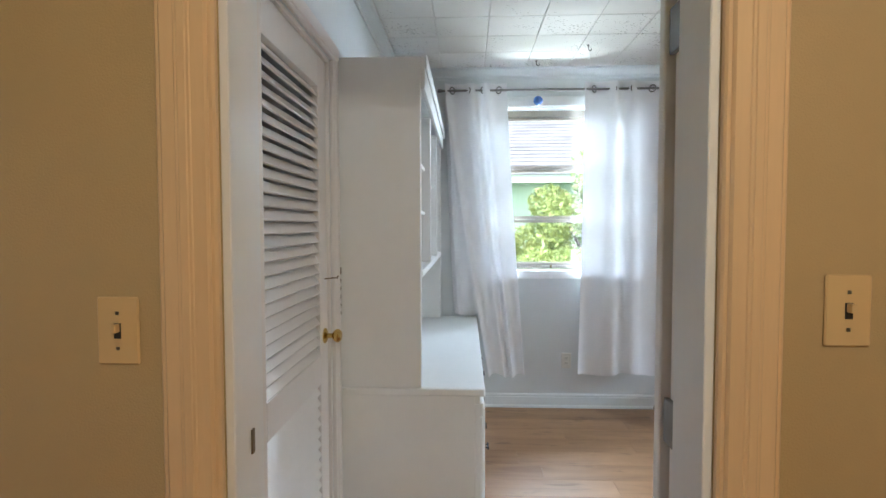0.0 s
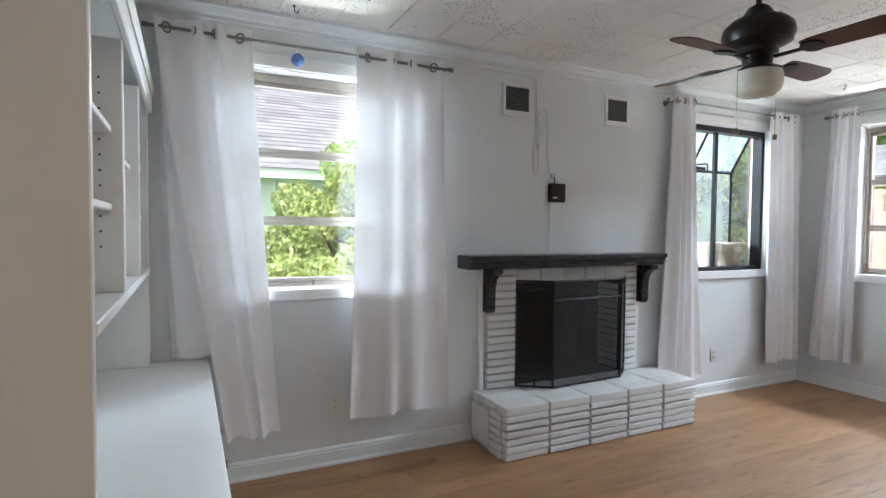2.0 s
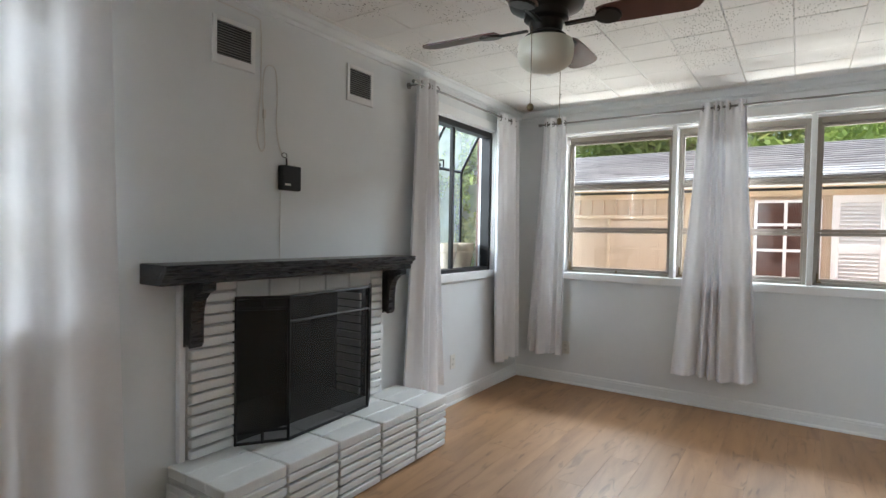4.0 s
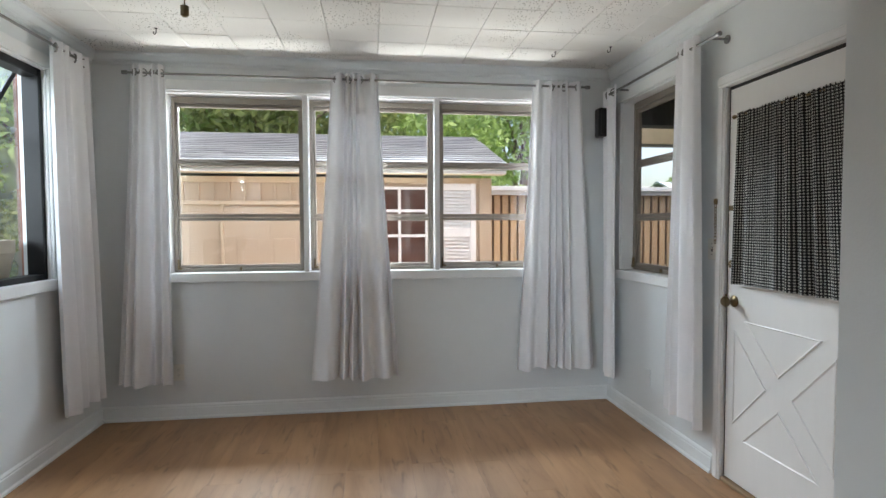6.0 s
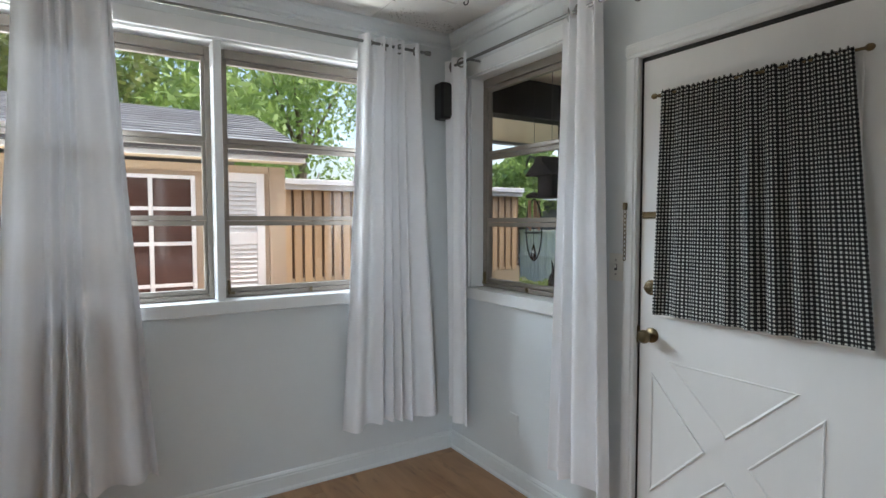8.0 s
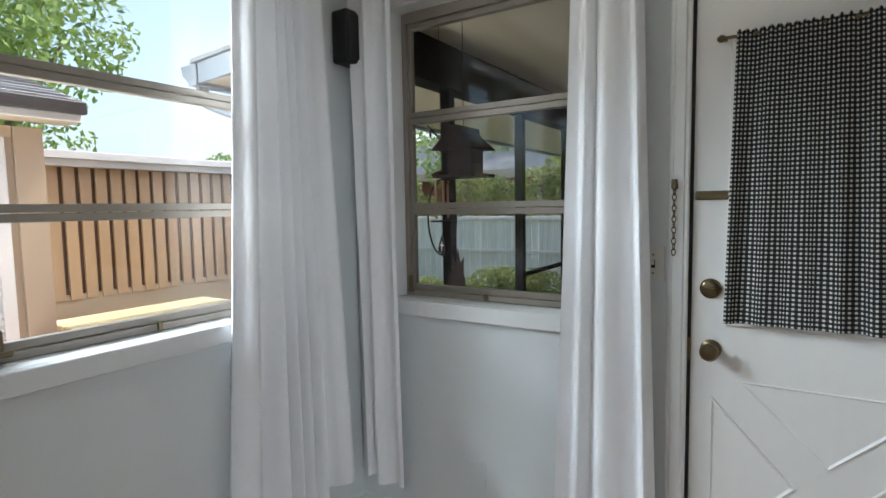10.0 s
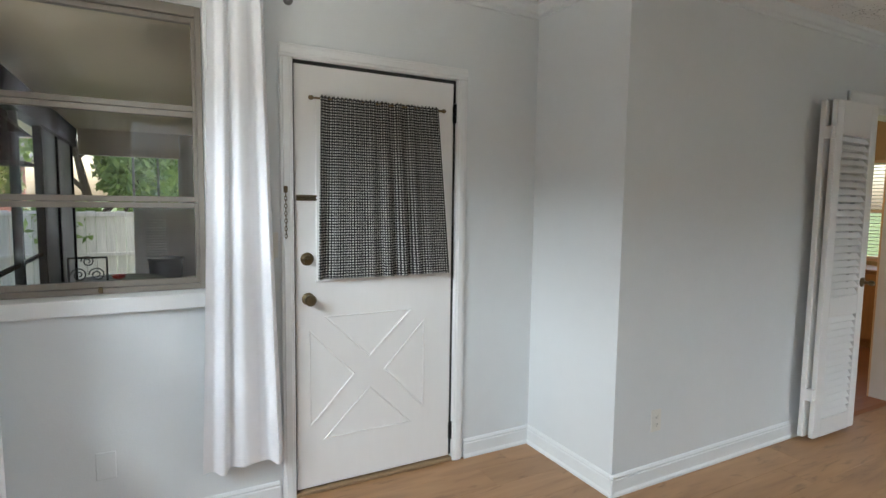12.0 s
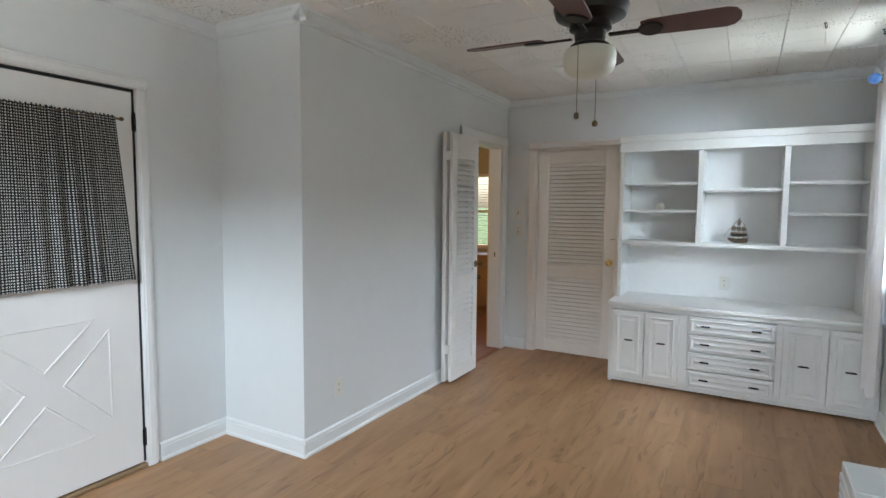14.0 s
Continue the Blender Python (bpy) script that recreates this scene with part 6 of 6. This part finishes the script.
for y0, y1 in ((1.09, 1.52), (2.24, 2.66)):
    sh = k.box("shutter", (7.066, 7.0995, y0, y0 + 0.06, 0.3, 1.80), TRIM, "white louvred shutter")
    bm = bmesh.new()
    box(bm, 7.066, 7.0995, y1 - 0.06, y1, 0.3, 1.80, bevel=0.002)
    for z0, z1 in ((0.3, 0.38), (1.24, 1.33), (1.73, 1.80)):
        box(bm, 7.066, 7.0995, y0 + 0.06, y1 - 0.06, z0, z1, bevel=0.002)
    k.add("shutter_rails", bm, TRIM, "", sh)
    for z0, z1 in ((0.38, 1.24), (1.33, 1.73)):
        c = int((z1 - z0) / 0.036)
        for i in range(c):
            z = z0 + (i + 0.5) * (z1 - z0) / c
            bm = bmesh.new()
            prism(bm, [(7.070, z - 0.017), (7.072, z - 0.019), (7.097, z + 0.012), (7.095, z + 0.016)], "y", y0 + 0.06, y1 - 0.06)
            k.add("slat", bm, TRIM, "", sh)
bm = bmesh.new()
prism(bm, [(6.93, 1.905), (6.93, 1.99), (8.7, 2.555), (10.5, 1.97), (10.5, 1.89), (8.7, 2.46), (7.1, 1.90)], "y", 0.80, GY1 + 0.2)
k.add("roof_deck", bm, SHINGLE)
bm = bmesh.new()
shingles(bm, 6.92, 1.992, 8.7, 2.56, 0.79, GY1 + 0.2, 0.125, 0.3, 2)
shingles(bm, 10.5, 1.975, 8.7, 2.56, 0.79, GY1 + 0.2, 0.125, 0.3, 3)
tagged(k.add("shingles", bm, leaf_material("grey_shingle_tabs", (0.27, 0.265, 0.27), (0.42, 0.415, 0.425)), "courses of worn grey shingles"), kind="stuff")
k.box("fascia", (6.915, 6.9295, 0.80, GY1 + 0.2, 1.89, 1.945), TRIM, "white fascia board")
k.box("gutter", (6.86, 6.914, 0.79, GY1 + 0.2, 1.925, 1.99), material("dark_gutter", (0.05, 0.045, 0.045), 0.5), "dark roof gutter", None, 0.008)
k.box("soffit", (6.93, 7.0995, 0.80, GY1, 1.888, 1.90), TANTRIM)

# -- slatted screen beyond the garage corner --
k = Kit("slat_fence", 8.0, -1.5, GROUND, "tan vertical slat fence on a low wall with a white cap", "fence")
k.box("base_wall", (8.02, 8.14, -2.4, 0.92, GROUND, 0.84), TAN, "", None, 0)
# dark board put behind the slats to give their gaps shade
k.box("gap_shade_board", (8.05, 8.12, -2.4, 0.92, 0.84, 1.74), material("slat_gap_shade_brown", (0.20, 0.12, 0.07), 0.8), "", None, 0)
k.box("cap_board", (7.93, 8.2, -2.4, 0.92, 1.79, 1.845), TRIM, "white cap board")
k.box("cap_board", (7.96, 8.16, -2.4, 0.92, 1.7405, 1.7895), TRIM)
for i in range(31):
    y = 0.88 - i * 0.105
    k.box("slat", (8.015, 8.035, y - 0.076, y, 0.80, 1.74), FENCET, "", None, 0.003)
k = Kit("garden_bench", 7.35, 0.35, GROUND, "low yellow painted garden bench by the fence", "bench")
YEL = material("yellow_paint", (0.74, 0.64, 0.40), 0.55, vary=0.1, scale=6)
for i in range(4):
    k.box("board", (7.2 + i * 0.13, 7.315 + i * 0.13, -0.35, 0.75, 0.70, 0.735), YEL, "", None, 0.006)
for x in (7.22, 7.66):
    for y in (-0.30, 0.70):
        k.box("leg", (x, x + 0.05, y - 0.025, y + 0.025, GROUND, 0.6995), YEL)

# -- neighbour to the north --
k = Kit("neighbour_house", 2.5, 8.4, GROUND, "pale green neighbouring house with a grey shingle roof", "house")
k.box("wall", (-6.0, 4.4, 8.4, 14.0, GROUND, 2.1), GREENW, "", None, 0)
for i in range(26):
    k.box("batten", (-5.9 + i * 0.4, -5.87 + i * 0.4, 8.38, 8.3995, GROUND, 2.08), GREENW, "", None, 0.002)
k.box("eave_board", (-6.3, 4.7, 7.93, 7.96, 2.0, 2.12), GREENW, "pale green fascia")
k.box("soffit", (-6.3, 4.7, 7.96, 8.4, 2.02, 2.04), GREENW)
bm = bmesh.new()
shingles(bm, 7.9, 2.12, 12.5, 4.9, -4.8, 6.4, 0.14, 0.32, 4)
bmesh.ops.transform(bm, matrix=Matrix(((0, -1, 0, 0), (1, 0, 0, 0), (0, 0, 1, 0), (0, 0, 0, 1))), verts=bm.verts)
k.add("roof", bm, leaf_material("neighbour_shingle_tabs", (0.25, 0.245, 0.24), (0.38, 0.375, 0.37)), "grey shingle roof")
bm = bmesh.new()
bm.faces.new([bm.verts.new(p) for p in ((-6.4, 7.9, 2.11), (4.8, 7.9, 2.11), (4.8, 12.5, 4.885), (-6.4, 12.5, 4.885))])
k.add("roof_deck", bm, SHINGLE)
k.box("window", (2.1, 3.0, 8.37, 8.3998, 0.9, 1.9), TRIM, "white framed window")

# -- porch to the south --
bm = bmesh.new()
box(bm, 1.2, 5.70, -6.9, YS - 0.16, 2.44, 2.52)
structure("porch_ceiling", bm, PORCHC, "beige painted porch ceiling", "ceiling")
k = Kit("porch_posts_and_beam", 5.7, -3.3, -0.12, "dark porch beam on slim dark posts", "porch")
k.box("beam", (5.62, 5.76, -6.85, YS - 0.17, 2.17, 2.4395), DARKB)
for y in (-0.86, -2.0, -3.1, -4.2, -5.3, -6.6):
    k.box("post", (5.655, 5.725, y - 0.035, y + 0.035, -0.12, 2.1695), DARKB)
for y0, y1 in ((-3.06, -2.04), (-4.16, -3.14)):
    k.box("rail", (5.675, 5.70, y0, y1, 0.80, 0.84), DARKB)
SCREEN = material("dark_blue_grey_board", (0.045, 0.055, 0.07), 0.6, vary=0.15, scale=4)
k = Kit("porch_screen", 5.69, -5.4, -0.12, "dark blue-grey board screen between porch posts", "screen")
for y0, y1 in ((-5.262, -4.238), (-6.562, -5.338)):
    k.box("board", (5.68, 5.70, y0, y1, -0.12, 2.168), SCREEN, "", None, 0.002)
# far end of the porch
k = Kit("porch_end_wall", 4.3, -6.75, -0.12, "pale porch end wall with a window and white shutters", "wall")
k.box("siding", (2.0, 4.25, -6.85, -6.72, -0.12, 2.44), TRIM, "", None, 0)
k.box("siding", (4.25, 4.92, -6.85, -6.72, -0.12, 1.30), TRIM, "", None, 0)
k.box("header", (4.25, 5.6, -6.85, -6.72, 2.06, 2.44), PORCHC, "", None, 0)
for x in (4.25, 4.55, 4.89):
    k.box("window_bar", (x, x + 0.03, -6.82, -6.76, 1.3, 2.06), TRIM)
k.box("pane", (4.28, 4.89, -6.80, -6.79, 1.3, 2.06), GLASS, "", None, 0)
sh = k.box("shutter", (4.45, 4.80, -6.719, -6.70, 0.15, 1.2), TRIM, "white louvred shutter")
for i in range(22):
    z = 0.22 + i * 0.042
    bm = bmesh.new()
    prism(bm, [(-6.699, z), (-6.697, z - 0.002), (-6.682, z - 0.022), (-6.684, z - 0.024)], "x", 4.48, 4.77)
    k.add("slat", bm, TRIM, "", sh)
k = Kit("brick_wing_wall", 3.9, -3.2, -0.12, "red brick house wall beside the porch", "wall")
k.box("wall", (2.6, 2.75, -6.7, YS - 0.17, -0.12, 2.44), BRICKR, "", None, 0)
IRON = BLACKM
k = Kit("patio_table", 5.0, -4.6, -0.12, "round dark metal patio table", "table")
bm = bmesh.new()
lathe(bm, [(0.43, 0.50), (0.45, 0.51), (0.45, 0.53), (0.43, 0.535)], (5.0, -4.6, -0.12 + 0.05), "Z", 28)
k.add("tabletop", bm, IRON)
for a in range(4):
    bm = bmesh.new()
    c, s = math.cos(a * 1.571 + 0.4), math.sin(a * 1.571 + 0.4)
    tube(bm, [(5.0 + 0.30 * c, -4.6 + 0.30 * s, 0.43), (5.0 + 0.2 * c, -4.6 + 0.2 * s, 0.2), (5.0 + 0.36 * c, -4.6 + 0.36 * s, -0.12)], 0.012)
    k.add("leg", bm, IRON)
k = Kit("red_bowl", 5.02, -4.5, 0.465, "small red bowl on the patio table", "bowl")
bm = bmesh.new()
lathe(bm, [(0.03, 0), (0.065, 0.02), (0.075, 0.05), (0.065, 0.05), (0.03, 0.012)], (5.02, -4.5, 0.466), "Z", 16)
k.add("bowl", bm, material("red_glaze", (0.5, 0.05, 0.04), 0.3), smooth=True)
k = Kit("patio_chair", 5.25, -3.95, -0.12, "scrolled black iron patio chair", "chair")
for x in (5.08, 5.42):
    for y in (-4.12, -3.78):
        bm = bmesh.new()
        rod(bm, (x, y, -0.12), (x, y, 0.32), 0.012, 8)
        k.add("leg", bm, IRON)
k.box("seat", (5.06, 5.44, -4.14, -3.76, 0.3205, 0.345), IRON, "", None, 0.01)
bm = bmesh.new()
for c, r0 in (((5.17, -3.77, 0.62), 0.075), ((5.33, -3.77, 0.62), 0.075), ((5.25, -3.77, 0.76), 0.06)):
    tube(bm, [(c[0] + r0 * (1 - a / 14) * math.cos(a), c[1], c[2] + r0 * (1 - a / 14) * math.sin(a)) for a in np.linspace(0, 11, 28)], 0.007, 5)
for x in (5.08, 5.42):
    rod(bm, (x, -3.77, 0.345), (x, -3.77, 0.80), 0.01, 8)
rod(bm, (5.08, -3.77, 0.8), (5.42, -3.77, 0.8), 0.01, 8)
k.add("backrest", bm, IRON)
k = Kit("dark_bin", 4.5, -6.2, -0.12, "dark grey plastic bin on the porch", "bin")
bm = bmesh.new()
lathe(bm, [(0.19, 0), (0.2, 0.01), (0.235, 0.62), (0.25, 0.63), (0.25, 0.66), (0.22, 0.66)], (4.5, -6.2, -0.12), "Z", 20)
k.add("body", bm, material("dark_grey_plastic", (0.05, 0.055, 0.065), 0.5), smooth=True)

# feeder, chime and iron bracket outside the porch window
RUST = material("rusty_metal", (0.020, 0.012, 0.010), 0.8, vary=0.3, scale=20, spec=0.1)
k = Kit("bird_feeder", 5.30, -0.42, 1.60, "dark rusty house-shaped bird feeder hanging on the porch", "bird feeder")
k.box("tray", (5.17, 5.43, -0.53, -0.31, 1.60, 1.618), RUST)
k.box("body", (5.22, 5.36, -0.49, -0.35, 1.618, 1.75), RUST)
bm = bmesh.new()
prism(bm, [(5.17, 1.745), (5.43, 1.745), (5.335, 1.83), (5.33, 1.865), (5.27, 1.865), (5.265, 1.83)], "y", -0.54, -0.30)
k.add("roof", bm, RUST)
for x in (5.39, 5.41):
    k.box("post", (x - 0.004, x + 0.004, -0.50, -0.49, 1.618, 1.745), RUST)
bm = bmesh.new()
tube(bm, [(5.3, -0.42, 1.865), (5.3, -0.42, 2.465)], 0.002, 5)
k.add("hanger", bm, RUST)
k.e.location = (5.25, -0.31, 1.57)
k = Kit("wind_chime", 5.40, -0.22, 1.15, "wind chime with copper tubes and a ring", "wind chime")
bm = bmesh.new()
lathe(bm, [(0.05, 1.60), (0.055, 1.61), (0.02, 1.625), (0.004, 1.63)], (5.40, -0.22, 0), "Z", 16)
k.add("cap", bm, RUST)
COPPER = material("copper_tube", (0.55, 0.30, 0.20), 0.3, metal=1.0)
for i in range(5):
    A = i * 1.257
    bm = bmesh.new()
    rod(bm, (5.40 + 0.035 * math.cos(A), -0.22 + 0.035 * math.sin(A), 1.37 + 0.02 * (i % 3)), (5.40 + 0.035 * math.cos(A), -0.22 + 0.035 * math.sin(A), 1.575), 0.007, 10)
    k.add("tube", bm, COPPER, smooth=True)
bm = bmesh.new()
tube(bm, [(5.40 + 0.11 * math.cos(a), -0.22 - 0.03 * math.cos(a), 1.375 + 0.205 * math.sin(a)) for a in np.linspace(0, 6.2832, 33)], 0.005, 6)
k.add("ring", bm, RUST)
bm = bmesh.new()
lathe(bm, [(0.06, 1.352), (0.062, 1.356), (0.06, 1.36)], (5.40, -0.22, 0), "Z", 16)
tube(bm, [(5.40, -0.22, 1.28), (5.40, -0.22, 2.435)], 0.0015, 5)
prism(bm, [(5.375, 1.19), (5.40, 1.175), (5.425, 1.19), (5.42, 1.23), (5.40, 1.285), (5.38, 1.23)], "y", -0.224, -0.216)
k.add("clapper", bm, RUST)
bm = bmesh.new()
box(bm, 5.397, 5.403, -0.215, -0.2145, 1.195, 1.245)
box(bm, 5.386, 5.414, -0.215, -0.2145, 1.222, 1.228)
k.add("cross_mark", bm, PLATE, "pale cross on the clapper")
k.e.location = (5.363, -0.258, 1.133)
k = Kit("iron_bracket", 5.62, -0.3, 1.85, "curved black iron hanging bracket on the porch post", "bracket")
bm = bmesh.new()
tube(bm, [(5.64, -0.82, 1.72), (5.62, -0.7, 1.82), (5.58, -0.5, 1.87), (5.50, -0.34, 1.87), (5.42, -0.25, 1.83), (5.41, -0.23, 1.79)], 0.007, 6)
k.add("arm", bm, IRON)
k = Kit("metal_cutout", 5.55, -0.80, -0.12, "rusty cut-out garden stake by the porch post", "garden stake")
bm = bmesh.new()
prism(bm, [(5.44, 0.6), (5.56, 0.6), (5.57, 0.95), (5.56, 1.02), (5.53, 1.05), (5.535, 1.14), (5.51, 1.08), (5.495, 1.17), (5.48, 1.08), (5.455, 1.12), (5.46, 1.02), (5.44, 0.94), (5.455, 0.86)], "y", -0.84, -0.835)
rod(bm, (5.5, -0.84, -0.12), (5.5, -0.84, 0.62), 0.01, 6)
k.add("plate", bm, RUST)
k.e.location = (5.475, -0.48, -0.12)

k = Kit("brick_pier", 6.05, -0.05, GROUND, "red brick pier at the porch corner", "pier")
k.box("core", (5.91, 6.24, -0.085, 0.13, GROUND, 2.355), MORTAR, "", None, 0)
bm = bmesh.new()
box(bm, -0.097, 0.097, -0.05, 0.05, -0.029, 0.029, bevel=0.003)
bme = mesh_of("brick", bm, BRICKR)
for j in range(40):
    z = 0.03 + j * 0.067
    for (x, y, rz) in ((5.95, 0.09, 90), (6.12, 0.09, 0), (5.953, 0.0, 90), (6.15, -0.045, 0), (6.2, 0.02, 90)) if j % 2 else ((6.0, 0.09, 0), (6.2, 0.06, 90), (5.953, 0.0, 90), (6.03, -0.045, 0), (6.197, 0.0, 90)):
        b = new("brick", bme)
        b.parent = k.e
        b.matrix_basis = pose(x - 6.05, y + 0.05, z, 0, 0, rz)

# grey board fence and hedge beyond the porch
k = Kit("board_fence", 9.0, -8.2, GROUND, "weathered grey board fence", "fence")
for i in range(80):
    x = 3.0 + i * 0.15
    k.box("board", (x, x + 0.143, -8.22, -8.2, GROUND, 1.19 + 0.01 * math.sin(i * 2.3)), FENCEG, "", None, 0.002)
for z in (0.4, 1.1):
    k.box("rail", (3.0, 15.0, -8.199, -8.16, z, z + 0.07), FENCEG)
rng = np.random.default_rng(9)
me = foliage(rng, [(7.2 + 0.27 * i, -6.4 + 0.1 * math.sin(i * 1.7), GROUND + (0.38 if i < 5 else 0.16) + 0.05 * math.sin(i * 2.3), 0.34 if i < 5 else 0.28) for i in range(24)], 15000, 0.035, 0.8)
me.materials.append(LEAFY)
tagged(new("hedge", me), "low bright green hedge along the fence", "hedge", kind="stuff")
k = Kit("far_house", 13.0, -14.0, GROUND, "low brick house beyond the fence with a pale roof edge", "house")
k.box("wall", (8.0, 18.0, -17.0, -12.0, GROUND, 2.3), BRICKR, "", None, 0)
k.box("eave_board", (7.6, 18.4, -11.75, -11.7, 2.2, 2.45), TANTRIM)
bm = bmesh.new()
prism(bm, [(-11.7, 2.45), (-14.5, 3.9), (-17.3, 2.45)], "x", 7.6, 18.4)
k.add("roof", bm, SHINGLE)
k = Kit("side_shed", 16.0, -9.0, GROUND, "dark gabled shed with a pale metal roof", "shed")
DARKSIDE = material("dark_stained_boards", (0.07, 0.075, 0.08), 0.7, vary=0.2, scale=4)
METALR = material("pale_metal_roofing", (0.62, 0.66, 0.68), 0.4, metal=0.3, vary=0.06, scale=3)
k.box("wall", (14.8, 17.2, -12.0, -6.2, GROUND, 2.08), DARKSIDE, "", None, 0)
bm = bmesh.new()
prism(bm, [(14.8, 2.081), (17.2, 2.081), (16.0, 2.50)], "y", -12.0, -6.2)
k.add("gable", bm, DARKSIDE)
for x0, x1 in ((14.45, 16.0), (17.55, 16.0)):
    bm = bmesh.new()
    prism(bm, [(x0, 2.06), (x1, 2.575), (x1, 2.61), (x0, 2.095)], "y", -12.2, -6.0)
    k.add("roof_slope", bm, METALR)
    for i in range(16):
        bm = bmesh.new()
        y = -12.0 + i * 0.4
        prism(bm, [(x0, 2.096), (x1, 2.611), (x1, 2.635), (x0, 2.12)], "y", y - 0.012, y + 0.012)
        k.add("roof_rib", bm, METALR)

# -- overhang of the porch roof, its gutter and downspout --
k = Kit("porch_eave", 6.4, -3.3, 2.2, "beige porch overhang with a pale grey fascia and gutter", "eave")
GUT = material("pale_grey_gutter", (0.30, 0.32, 0.34), 0.4, metal=0.2, vary=0.08, scale=6)
bm = bmesh.new()
prism(bm, [(5.762, 2.30), (6.90, 2.225), (6.90, 2.235), (5.762, 2.31)], "y", -6.9, 0.10)
k.add("soffit", bm, PORCHC)
bm = bmesh.new()
prism(bm, [(5.70, 2.41), (6.95, 2.335), (6.95, 2.36), (5.70, 2.435)], "y", -6.92, 0.15)
k.add("roof_edge", bm, SHINGLE)
bm = bmesh.new()
prism(bm, [(5.70, 2.275), (6.90, 2.212), (6.90, 2.334), (5.70, 2.409)], "y", 0.1005, 0.13)
k.add("fascia", bm, GUT)
bm = bmesh.new()
prism(bm, [(6.905, 2.20), (6.985, 2.20), (7.00, 2.23), (7.05, 2.27), (7.055, 2.31), (7.07, 2.325), (7.05, 2.33), (6.905, 2.33)], "y", -6.9, 0.14)
k.add("gutter", bm, GUT)
bm = bmesh.new()
path = [(6.96, 0.06, 2.20), (6.955, 0.06, 2.13), (6.90, 0.06, 2.08), (6.80, 0.06, 2.045), (6.35, 0.06, 1.89), (6.30, 0.06, 1.83), (6.285, 0.06, 1.74), (6.285, 0.06, GROUND)]
for dy in (-0.02, 0.0, 0.02):
    tube(bm, [(x, y + dy, z) for x, y, z in path], 0.022, 8)
k.add("downspout", bm, GUT, "ribbed pale downspout")
